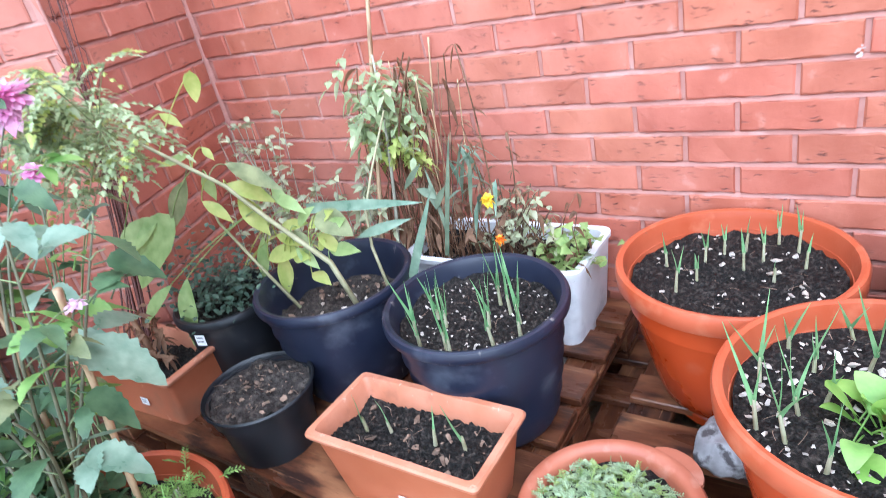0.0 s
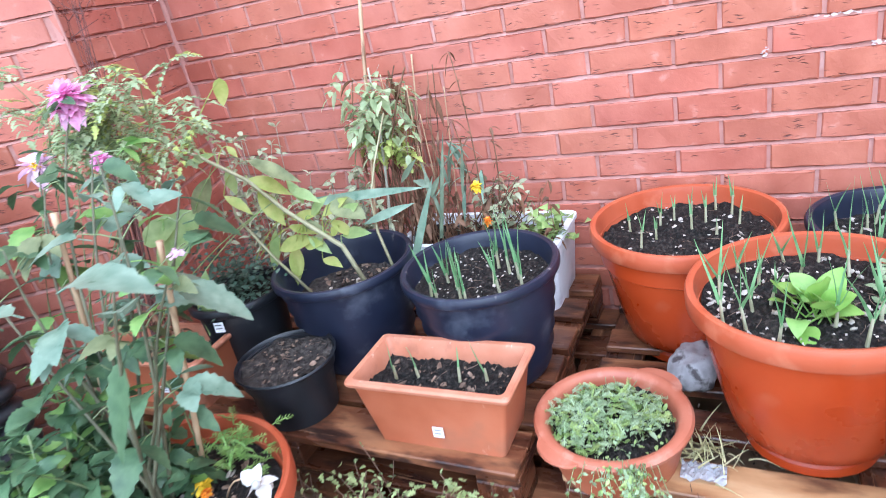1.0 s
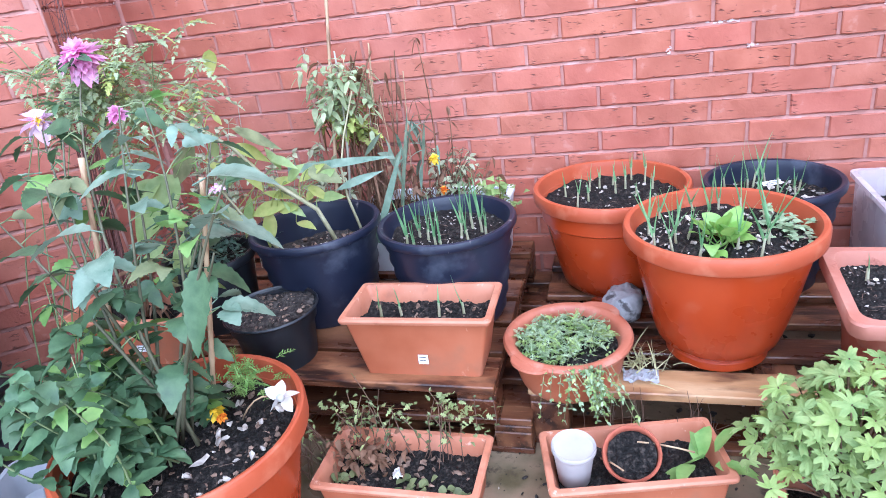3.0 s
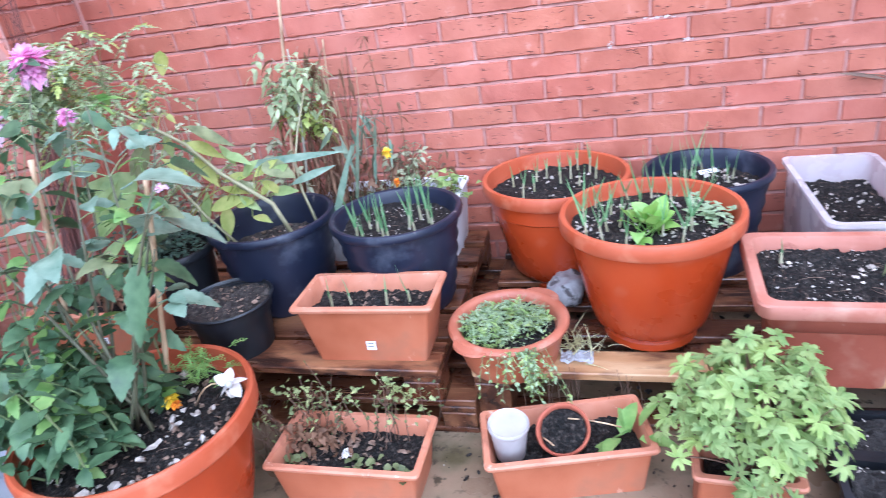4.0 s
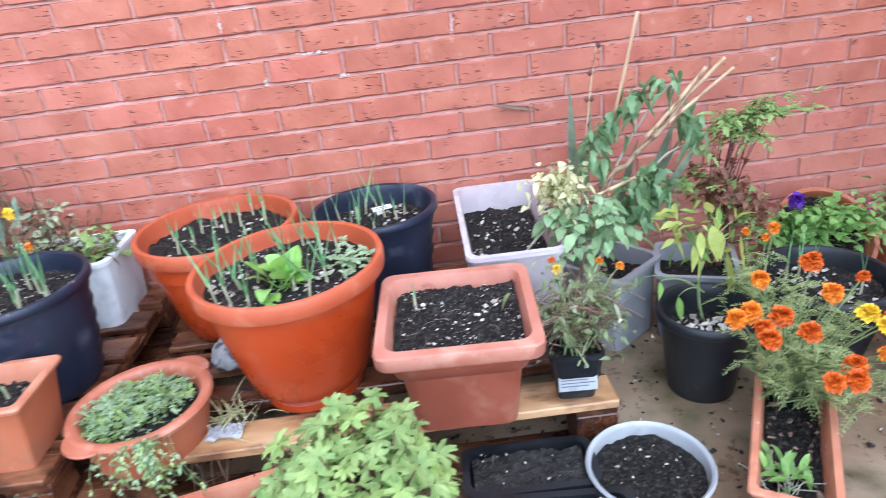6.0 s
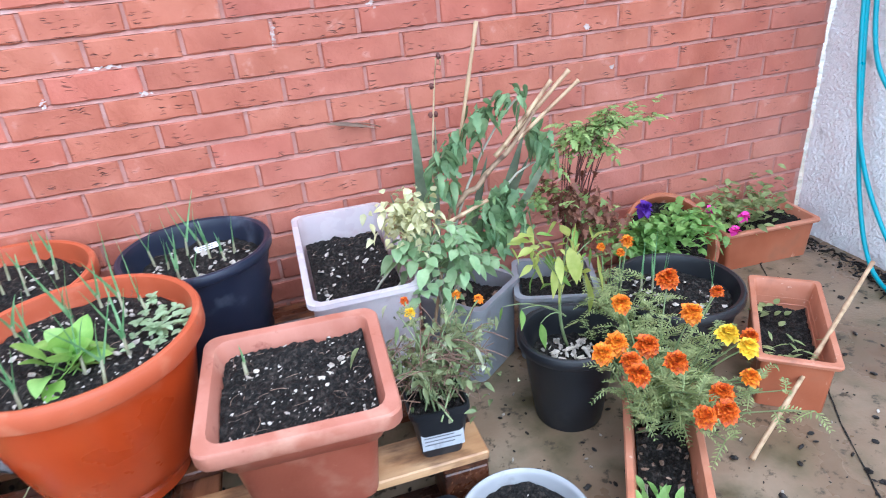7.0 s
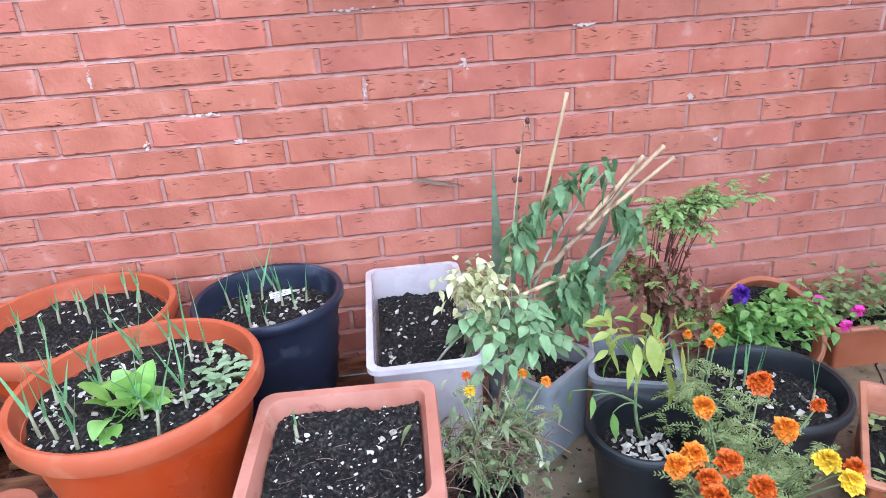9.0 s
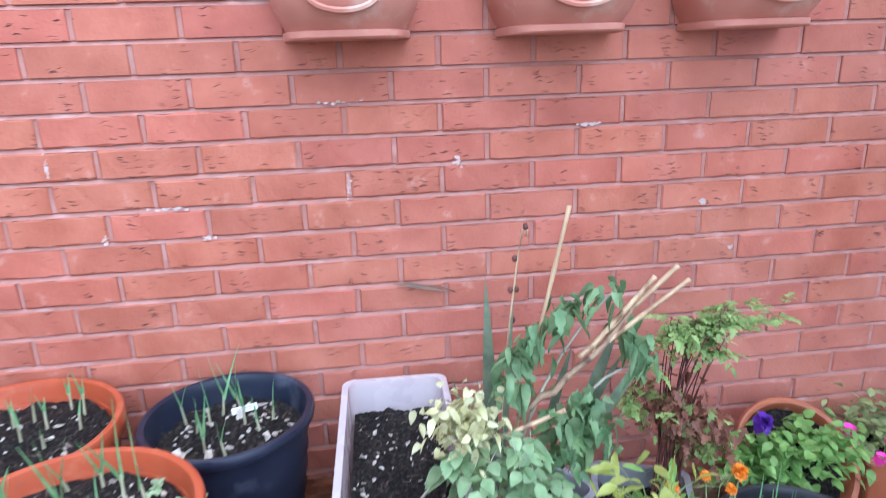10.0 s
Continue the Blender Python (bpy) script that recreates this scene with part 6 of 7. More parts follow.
for x, z, n in ((0.777, 0.56, 26), (0.807, 0.52, 26), (0.752, 0.51, 26), (0.782, 0.465, 24), (0.736, 0.455, 20), (0.82, 0.555, 16), (0.72, 0.545, 14), (0.70, 0.48, 14)):
    for _ in range(n):
        p = Vector((x + rnd.gauss(0, 0.022), -0.44 + rnd.gauss(0, 0.03), z + rnd.gauss(0, 0.022)))
        L = rnd.uniform(0.024, 0.046)
        leaf(lb if rnd.random() < 0.8 else bm, p, any_way(-70, 25), L, L * rnd.uniform(0.45, 0.7), "lobe" if rnd.random() < 0.65 else "ovate", rnd.uniform(0.3, 0.7), 0.35, rnd.uniform(-1, 1), 8, 0.05)
for x, z in ((0.577, 0.525), (0.604, 0.494), (0.634, 0.444), (0.545, 0.507), (0.577, 0.44), (0.671, 0.53), (0.535, 0.53), (0.646, 0.513), (0.61, 0.55), (0.66, 0.47), (0.60, 0.41), (0.625, 0.52)):
    for _ in range(3):
        p = Vector((x + rnd.gauss(0, 0.012), -0.48 + rnd.gauss(0, 0.02), z + rnd.gauss(0, 0.012)))
        pinnate(rb_, sb, p, direction(rnd.uniform(180, 360), rnd.uniform(-50, 10)), rnd.uniform(0.045, 0.07), 2, rnd.uniform(0.026, 0.038), "ovate", 0.72, 0.4, 0.001)
add(tr, "limp_leaves", lb, "g_limp", "limp blue-green hanging leaves", stuff=True)
add(tr, "rounded_leaves", rb_, "g_round", "pale green rounded leaflets", stuff=True)
for _ in range(260):
    p = Vector((0.535 + rnd.gauss(0, 0.032), -0.47 + rnd.gauss(0, 0.025), 0.575 + rnd.gauss(0, 0.028)))
    leaf(yb, p, any_way(-60, 50), rnd.uniform(0.016, 0.032), 0.016, "ovate", 0.4, 0.4, rnd.uniform(-1, 1), 4)
vine = arc((0.645, -0.43, 0.545), (0.875, -0.425, 0.748), (0.0, 0, -0.012), 9)
vb = bmesh.new()
tube(vb, [p + Vector((rnd.gauss(0, 0.003), rnd.gauss(0, 0.003), rnd.gauss(0, 0.003))) for p in vine], [0.0078, 0.0070, 0.0076, 0.0066, 0.0072, 0.0062, 0.0066, 0.0058, 0.0052, 0.0045], 7)
add(tr, "main_stem", vb, "vine_bark", "dry brown cracked main stem")
for p, q in (((0.42, -0.47, 0.38), (0.60, -0.44, 0.52)), ((0.46, -0.50, 0.38), (0.60, -0.43, 0.45))):
    tube(sb, arc(p, q, (0, 0, 0.02), 5), 0.0035, 5)
add(tr, "leaves", bm, "g_tomato", stuff=True)
add(tr, "stem", sb, "stem_grey", stuff=True)
add(tr, "yellow_leaves", yb, "g_cream", "pale cream dying leaves", stuff=True)
cane((0.795, -0.426, 0.685), (0.920, -0.42, 0.820), 0.0054, "bamboo cane slanting through the tomato")
cane((0.775, -0.416, 0.66), (0.970, -0.41, 0.835), 0.0058, "bamboo cane slanting through the tomato")
cane((0.80, -0.424, 0.672), (0.985, -0.43, 0.813), 0.005, "bamboo cane slanting through the tomato")
cane((0.605, -0.46, 0.525), (0.735, -0.46, 0.572), 0.005, "short bamboo cane lying in the tomato")
cane((0.585, -0.40, 0.20), (0.745, -0.42, 0.970), 0.0045)
cane((1.17, -0.93, 0.02), (1.75, -0.66, 0.26), 0.006, "bamboo cane leaning out over the corner trough")

stk = plant("seed_stalk", "dry reddish stalk with dark shrivelled seed heads", (0.66, -0.22, 0.20))
db = bmesh.new()
pts = arc((0.66, -0.22, 0.20), (0.728, -0.14, 0.855), (-0.015, 0, 0), 9)
tube(db, pts + [Vector((0.74, -0.14, 0.85)), Vector((0.737, -0.14, 0.835))], [0.0034] * 6 + [0.0026] * 6, 6)
add(stk, "stalk", db, "cane")
for k, q in enumerate((pts[9], pts[8], pts[7], pts[7], pts[6])):
    hb = bmesh.new()
    bmesh.ops.create_icosphere(hb, subdivisions=2, radius=0.008, matrix=Matrix.Translation(q + Vector((0.007 * (-1) ** k, 0, 0.004))) @ Matrix.Diagonal((0.8, 0.7, 1.1, 1)))
    for v in hb.verts:
        v.co += 0.0025 * noise.noise_vector(v.co * 300)
    add(stk, "seed_head", hb, "stem_red")

irs = plant("iris_leaves", "upright grey-green sword leaves by the wall", (0.63, -0.29, 0.20))
bm = bmesh.new()
for p, way, L, W in (((0.63, -0.29, 0.20), (-0.03, 0, 1), 0.62, 0.032), ((0.64, -0.28, 0.20), (0.06, 0, 1), 0.56, 0.014), ((0.58, -0.27, 0.36), (-0.2, 0, 1), 0.22, 0.012), ((0.80, -0.30, 0.36), (0.32, 0, 1), 0.34, 0.03), ((0.78, -0.31, 0.36), (0.45, -0.1, 1), 0.30, 0.022), ((0.74, -0.30, 0.40), (0.25, 0, 1), 0.24, 0.02), ((0.84, -0.28, 0.36), (0.55, 0, 0.9), 0.32, 0.022)):
    leaf(bm, p, way, L, W, "blade", 0.03, 0.35, 1.4 if way[2] > 0.95 and abs(way[0]) < 0.2 else 0.8, 8)
add(irs, "leaves", bm, "g_iris")

ac = plant("rosemary_geranium", "light green divided bush on reddish stems by the wall", (1.07, -0.27, 0.17))
bm, sb, db = bmesh.new(), bmesh.new(), bmesh.new()
for _ in range(20):
    q = Vector((1.10 + rnd.gauss(0, 0.042), -0.28 + rnd.gauss(0, 0.035), 0.635 + rnd.gauss(0, 0.024)))
    pts = arc((1.06 + rnd.gauss(0, 0.02), -0.27, 0.17), q, (-0.02, 0, 0.03), 7)
    tube(sb, pts, [0.003 - 0.0003 * k for k in range(8)], 5, False)
    for j in (7, 7):
        for _ in range(3):
            pinnate(bm, sb, pts[j] - UP * rnd.uniform(0, 0.03), any_way(-20, 40), rnd.uniform(0.03, 0.05), 3, rnd.uniform(0.014, 0.024), "lobe", 0.6, 0.35, 0.0008)
for _ in range(22):
    q = Vector((1.20 + rnd.gauss(0, 0.045), -0.28 + rnd.gauss(0, 0.02), 0.648 + rnd.gauss(0, 0.014)))
    pinnate(bm, sb, q, any_way(-10, 45), 0.04, 3, 0.02, "lobe", 0.55, 0.3, 0.0008)
for _ in range(420):
    u = rnd.random()
    p = Vector((1.02 + 0.13 * u + rnd.gauss(0, 0.035), -0.29 + rnd.gauss(0, 0.035), 0.47 - 0.13 * u + rnd.gauss(0, 0.03)))
    leaf(db if rnd.random() < 0.8 else bm, p, any_way(-60, 30), rnd.uniform(0.016, 0.034), 0.018, "lobe", 0.5, 0.4, rnd.uniform(-1, 1), 7)
for _ in range(12):
    p = Vector((1.0 + rnd.gauss(0, 0.05), -0.30 + rnd.gauss(0, 0.03), 0.50 + rnd.gauss(0, 0.04)))
    pinnate(bm, sb, p, any_way(-30, 40), 0.045, 3, 0.024, "lobe", 0.6, 0.4, 0.0008)
add(ac, "leaves", bm, "g_gera", stuff=True)
add(ac, "stem", sb, "stem_red", stuff=True)
add(ac, "red_leaves", db, "g_red", "dry red-brown lower leaves", stuff=True)

ch = plant("chilli_plant", "chilli plant with limp yellow-green hanging leaves", (0.89, -0.575, 0.17))
sb = bmesh.new()
tube(sb, arc((0.893, -0.57, 0.17), (0.872, -0.57, 0.36), (-0.012, 0, 0), 6), [0.0048, 0.0045, 0.0042, 0.004, 0.0037, 0.0034, 0.003], 7)
fork = Vector((0.872, -0.57, 0.36))
HANG = [(0.867, 0.515, 0.055, 60), (0.807, 0.505, 0.060, 20), (0.839, 0.485, 0.050, 30), (0.800, 0.455, 0.075, -65), (0.860, 0.415, 0.090, -80), (0.890, 0.465, 0.085, -75), (0.944, 0.385, 0.115, -86), (0.968, 0.425, 0.090, -80), (0.940, 0.475, 0.060, 35), (0.815, 0.270, 0.060, -75), (0.765, 0.325, 0.045, -50), (0.725, 0.335, 0.035, -40), (0.835, 0.43, 0.06, -55), (0.915, 0.44, 0.07, -60), (0.79, 0.49, 0.05, 10), (0.85, 0.46, 0.06, -40)]
for x, z, L, el in HANG:
    y = -0.575 + rnd.gauss(0, 0.018)
    q = Vector((x, y, z))
    tube(sb, arc(fork if z > 0.36 else Vector((0.885, -0.57, 0.27)), q, (0, 0, 0.02), 5), [0.0024, 0.0021, 0.0018, 0.0016, 0.0013, 0.001], 5, False)
    bm = bmesh.new()
    leaf(bm, q, direction(rnd.uniform(200, 340) if el < 0 else (200 if x < 0.87 else 340), el), L, L * rnd.uniform(0.34, 0.44), "lance", 0.2, 0.35, rnd.uniform(-0.9, 0.9), 9, 0.04)
    add(ch, "leaf", bm, "g_bright" if 0.26 < z < 0.34 else "g_chilli")
for _ in range(34):
    bm = bmesh.new()
    L = rnd.uniform(0.026, 0.058)
    leaf(bm, (0.86 + rnd.gauss(0, 0.055), -0.565 + rnd.gauss(0, 0.022), 0.455 + rnd.gauss(0, 0.034)), any_way(-80, 30), L, L * rnd.uniform(0.3, 0.42), "lance", 0.35, 0.35, rnd.uniform(-1.3, 1.3), 8, 0.05)
    add(ch, "leaf", bm, rnd.choice(["g_chilli", "g_chilli", "g_bright"]))
add(ch, "stem", sb, "stem_green")


def marigold_bush(t, spots, centre, spread, n, size=0.05, mat="g_marigold"):
    bm, sb = bmesh.new(), bmesh.new()
    root = t.matrix_basis.translation
    for k in range(n):
        q = Vector(centre) + Vector((rnd.gauss(0, spread[0]), rnd.gauss(0, spread[1]), rnd.gauss(0, spread[2])))
        pts = arc(root + Vector((rnd.gauss(0, 0.03), rnd.gauss(0, 0.03), 0)), q, (0, 0, 0.02), 5)
        tube(sb, pts, [0.0025, 0.0022, 0.002, 0.0017, 0.0014, 0.001], 4, False)
        for p in pts[2:]:
            for _ in range(2):
                fern_leaf(bm, p, any_way(-25, 45), size * rnd.uniform(0.8, 1.2), size * 0.34)
    for q in spots:
        tube(sb, arc(root, q, (0, 0, 0.02), 6), [0.003, 0.0028, 0.0026, 0.0024, 0.0022, 0.002, 0.0022], 5, False)
    add(t, "leaves", bm, mat, stuff=True)
    add(t, "stem", sb, "stem_green", stuff=True)


mg = plant("marigold_plant", "marigold with orange, rust and yellow double flowers", (0.985, -0.80, 0.10), group="marigolds")
heads = [(1.075, -0.7, 0.4, 0.028, "rust"), (0.925, -0.75, 0.4, 0.024, "marigold"), (1.035, -0.84, 0.4, 0.025, "marigold"), (0.84, -0.87, 0.4, 0.025, "marigold"), (0.8, -0.89, 0.4, 0.024, "marigold"), (0.89, -0.9, 0.4, 0.026, "rust"), (0.84, -0.925, 0.395, 0.022, "rust"), (0.83, -0.965, 0.395, 0.024, "rust"), (0.91, -0.965, 0.4, 0.024, "rust"), (1.055, -0.925, 0.395, 0.024, "yellow"), (1.055, -0.98, 0.4, 0.022, "yellow"), (1.09, -0.945, 0.39, 0.02, "rust"), (1.145, -0.78, 0.39, 0.016, "rust"), (0.96, -1.032, 0.36, 0.024, "rust"), (0.896, -1.07, 0.36, 0.022, "rust"), (0.938, -1.073, 0.36, 0.024, "rust"), (1.037, -1.015, 0.36, 0.02, "marigold")]
marigold_bush(mg, [h[:3] for h in heads], (1.0, -0.87, 0.295), (0.07, 0.085, 0.042), 56, 0.046)
for x, y, z, r, m in heads:
    pompom(mg, (x, y, z), r * 1.05, m, (rnd.uniform(-0.3, 0.3), -0.5 + rnd.uniform(-0.3, 0.3), 1), 5, label={"rust": "rust-red and orange marigold flower", "marigold": "orange marigold flower", "yellow": "yellow marigold flower"}[m], petals=13, wide=0.62)
mg2 = plant("marigold_plant", "marigold with small orange flowers behind the chilli", (1.06, -0.50, 0.0), group="marigolds")
heads = [(1.14, -0.43, 0.36, 0.022, "marigold"), (1.09, -0.48, 0.36, 0.014, "marigold"), (1.06, -0.43, 0.36, 0.014, "marigold"), (0.97, -0.46, 0.36, 0.020, "marigold")]
marigold_bush(mg2, [h[:3] for h in heads], (1.04, -0.58, 0.28), (0.055, 0.06, 0.05), 40, 0.05)
for x, y, z, r, m in heads:
    pompom(mg2, (x, y, z), r, m, (0, -0.6, 1), 4, label="orange marigold flower", petals=11)
gs = plant("grassy_weeds", "bright green weeds and dry litter in the marigold trough", (0.80, -1.05, 0.10))
bm = bmesh.new()
for _ in range(26):
    leaf(bm, (0.855 + rnd.gauss(0, 0.018), -1.05 + rnd.gauss(0, 0.028), 0.10), any_way(30, 75), rnd.uniform(0.05, 0.09), 0.016, "lance", 0.4, 0.25, 0, 6)
add(gs, "leaves", bm, "g_fresh", stuff=True)
db = bmesh.new()
for _ in range(40):
    p = Vector((0.835 + rnd.gauss(0, 0.018), -1.06 + rnd.gauss(0, 0.028), 0.105))
    tube(db, [p, p + any_way(-2, 30) * rnd.uniform(0.02, 0.05)], 0.0012, 4, False)
add(gs, "litter", db, "stem_grey", stuff=True)

# square black nursery pot with a label and a small marigold
lp = thing("nursery_pot", "square black nursery pot with a wide white label on the pallet", "plant pot", (0.487, -0.765, RIGHT_DECK), -4)
bm = rect_loft(bmesh.new(), [(0.085, 0.085, 0.014, 0.0), (0.118, 0.118, 0.016, 0.115), (0.124, 0.124, 0.016, 0.117), (0.124, 0.124, 0.016, 0.13), (0.114, 0.114, 0.014, 0.13), (0.105, 0.105, 0.014, 0.09)], cap_last=False)
part("pot_body", bm, M["black"], lp, smooth=True)
soil_rect(lp, 0.108, 0.108, 0.108)
lb = add_box(bmesh.new(), (-0.044, -0.0005, -0.023), (0.044, 0.0005, 0.023))
o = part("label", lb, M["grey_label"], lp, "wet grey-white printed label")
o.matrix_basis = pose(0, -0.0525, 0.055, -8, 0, 0)
for k in range(4):
    bb = add_box(bmesh.new(), (-0.038, -0.0011, 0.012 - 0.008 * k), (0.038 - 0.014 * (k % 2), -0.0006, 0.0145 - 0.008 * k))
    part("print_bar", bb, M["ink"], o)
lm = plant("marigold_plant", "straggly small marigold with yellow and orange flowers", (0.487, -0.765, RIGHT_DECK + 0.11), group="marigolds")
heads = [(0.475, -0.675, 0.455, 0.014, "yellow"), (0.61, -0.56, 0.40, 0.013, "marigold"), (0.65, -0.60, 0.40, 0.014, "marigold"), (0.48, -0.60, 0.44, 0.012, "rust")]
marigold_bush(lm, [h[:3] for h in heads], (0.515, -0.725, 0.375), (0.06, 0.045, 0.045), 20, 0.036, "g_olive")
bm, gb = bmesh.new(), bmesh.new()
for _ in range(330):
    p = Vector((0.50 + rnd.gauss(0, 0.055), -0.735 + rnd.gauss(0, 0.045), 0.35 + rnd.gauss(0, 0.045)))
    leaf(bm if rnd.random() < 0.2 else gb, p, any_way(-50, 60), rnd.uniform(0.016, 0.036), rnd.uniform(0.008, 0.014), "lance", rnd.uniform(0.3, 0.9), 0.5, rnd.uniform(-1, 1), 5)
add(lm, "dull_leaves", gb, "g_drab", stuff=True)
add(lm, "faded_leaves", bm, "g_pale", stuff=True)
for x, y, z, r, m in heads:
    pompom(lm, (x, y, z), r, m, (0, -0.6, 1), 3, label="small marigold flower", petals=10)
db = bmesh.new()
for _ in range(150):
    p = Vector((0.51 + rnd.gauss(0, 0.05), -0.745 + rnd.gauss(0, 0.03), 0.31 + rnd.random() * 0.1))
    tube(db, arc(p, p + any_way(-20, 40) * rnd.uniform(0.04, 0.10), (0, 0, 0.01), 3), 0.0012, 4, False)
add(lm, "dry_growth", db, "stem_brown", stuff=True)

# petunias
pe = plant("petunia", "leafy petunia with one violet flower in the terracotta pot", (1.40, -0.20, 0.20))
bm = bmesh.new()
for _ in range(620):
    p = Vector((1.39 + rnd.gauss(0, 0.095), -0.245 + rnd.gauss(0, 0.035), 0.245 + rnd.gauss(0, 0.035)))
    leaf(bm, p, any_way(-25, 55), rnd.uniform(0.025, 0.045), rnd.uniform(0.018, 0.028), "ovate", 0.35, 0.25, rnd.uniform(-0.6, 0.6), 4)
add(pe, "leaves", bm, "g_fresh", stuff=True)
pompom(pe, (1.313, -0.25, 0.350), 0.032, "violet", (-0.2, -1, 0.5), 3, label="ruffled violet petunia", wide=0.8, petals=6)
pk = plant("petunia", "small petunias with magenta flowers in the end trough", (1.78, -0.10, 0.12))
bm = bmesh.new()
for _ in range(320):
    p = Vector((1.78 + rnd.gauss(0, 0.09), -0.10 + rnd.gauss(0, 0.04), 0.135 + abs(rnd.gauss(0, 0.07))))
    leaf(bm, p, any_way(-10, 60), rnd.uniform(0.03, 0.055), rnd.uniform(0.014, 0.024), "lance", 0.35, 0.25, rnd.uniform(-0.6, 0.6), 4)
add(pk, "leaves", bm, "g_marigold", stuff=True)
for c in ((1.60, -0.20, 0.262), (1.735, -0.20, 0.214), (1.685, -0.225, 0.184)):
    pompom(pk, c, 0.022, "magenta", (-0.2, -1, 0.6), 2, label="magenta petunia flower", wide=0.8, petals=6)
cs = plant("sprout", "small sprout and fallen bloom in the corner trough", (1.50, -0.60, 0.08))
bm = bmesh.new()
for _ in range(14):
    leaf(bm, (1.52 + rnd.gauss(0, 0.02), -0.56 + rnd.gauss(0, 0.02), 0.085 + rnd.random() * 0.04), any_way(0, 60), 0.028, 0.018, "ovate", 0.3, 0.2, 0, 4)
for _ in range(40):
    leaf(bm, (1.40 + rnd.gauss(0, 0.05), -0.76 + rnd.gauss(0, 0.025), 0.10 + rnd.random() * 0.05), any_way(-20, 50), 0.04, 0.008, "lance", 0.3, 0.2, 0, 4)
add(cs, "leaves", bm, "g_marigold", stuff=True)


# ---- loose things, fixtures and litter ----
# wall planters high on the bricks
for x0, x1 in ((0.222, 0.497), (0.695, 0.972), (1.135, 1.40)):
    cx, wd = (x0 + x1) / 2, x1 - x0
    t = thing("wall_planter", "worn terracotta half-round wall planter fixed to the bricks", "wall planter", (cx, 0, 1.278), 0, "wall planters")
    bm = bmesh.new()
    rings = []
    for z, s, dp in ((0.0, 0.99, 0.175), (0.004, 1.0, 0.18), (0.016, 1.0, 0.18), (0.018, 0.95, 0.168), (0.028, 0.99, 0.178), (0.045, 1.06, 0.195), (0.07, 1.13, 0.212), (0.11, 1.19, 0.225), (0.17, 1.24, 0.236), (0.20, 1.25, 0.24), (0.225, 1.27, 0.245)):
        rings.append([bm.verts.new((wd / 2 * s * x, -0.002 - dp * y, z)) for x, y in [(math.copysign(abs(math.cos(radians(a))) ** 0.55, math.cos(radians(a))) if a != 90 else 0.0, math.sin(radians(a)) ** 0.75 if 0 < a < 180 else 0.0) for a in range(0, 181, 6)]])
    for a, b in zip(rings, rings[1:]):
        for i in range(len(a) - 1):
            bm.faces.new((a[i], a[i + 1], b[i + 1], b[i]))
        bm.faces.new((a[-1], a[0], b[0], b[-1]))
    bm.faces.new(rings[0])
    bm.faces.new(rings[-1])
    part("planter_body", bm, M["planter_worn"], t, smooth=True)
    bm = bmesh.new()
    tube(bm, [(0.07 * math.cos(radians(a)), -0.002 - 0.214, 0.085 + 0.035 * math.sin(radians(a))) for a in range(180, 361, 15)], 0.006, 6)
    part("moulding", bm, M["planter_worn"], t, "moulded swag on the front")

# hose hung in loops on the white wall
t = thing("garden_hose", "teal garden hose hung in loops on the white wall", "hose", (2.100, -0.3, 0.0))
for k, pts in enumerate((
    [(2.100, -0.14, 1.5), (2.100, -0.16, 1.0), (2.100, -0.22, 0.60), (2.090, -0.30, 0.28), (2.070, -0.42, 0.05), (2.020, -0.60, 0.012), (1.970, -0.85, 0.012)],
    [(2.105, -0.18, 1.5), (2.105, -0.19, 1.0), (2.100, -0.23, 0.75), (2.100, -0.30, 0.62), (2.100, -0.42, 0.55), (2.100, -0.58, 0.60), (2.100, -0.66, 0.90), (2.105, -0.62, 1.5)],
    [(2.110, -0.24, 1.5), (2.110, -0.25, 0.95), (2.105, -0.30, 0.80), (2.105, -0.40, 0.74), (2.105, -0.50, 0.80), (2.110, -0.55, 1.5)],
    [(2.100, -0.12, 1.5), (2.095, -0.15, 1.05), (2.090, -0.19, 0.75), (2.090, -0.26, 0.45), (2.090, -0.36, 0.25), (2.070, -0.52, 0.10), (2.040, -0.75, 0.012)],
)):
    cv = [Vector(p) for p in pts]
    fine = []
    for i in range(len(cv) - 1):
        a, b, c, d = cv[max(i - 1, 0)], cv[i], cv[i + 1], cv[min(i + 2, len(cv) - 1)]
        for j in range(8):
            u = j / 8
            fine.append(0.5 * ((2 * b) + (c - a) * u + (2 * a - 5 * b + 4 * c - d) * u * u + (3 * b - a - 3 * c + d) * u ** 3))
    fine.append(cv[-1])
    add(t, "hose_loop", tube(bmesh.new(), fine, 0.0075, 8), "hose")
t = thing("hose_hook", "small dark metal hose bracket on the white wall", "bracket", (2.14, -0.33, 1.5))
part("bracket", add_box(bmesh.new(), (-0.08, -0.25, -0.02), (0.01, 0.25, 0.012), 0.004), M["black"], t)

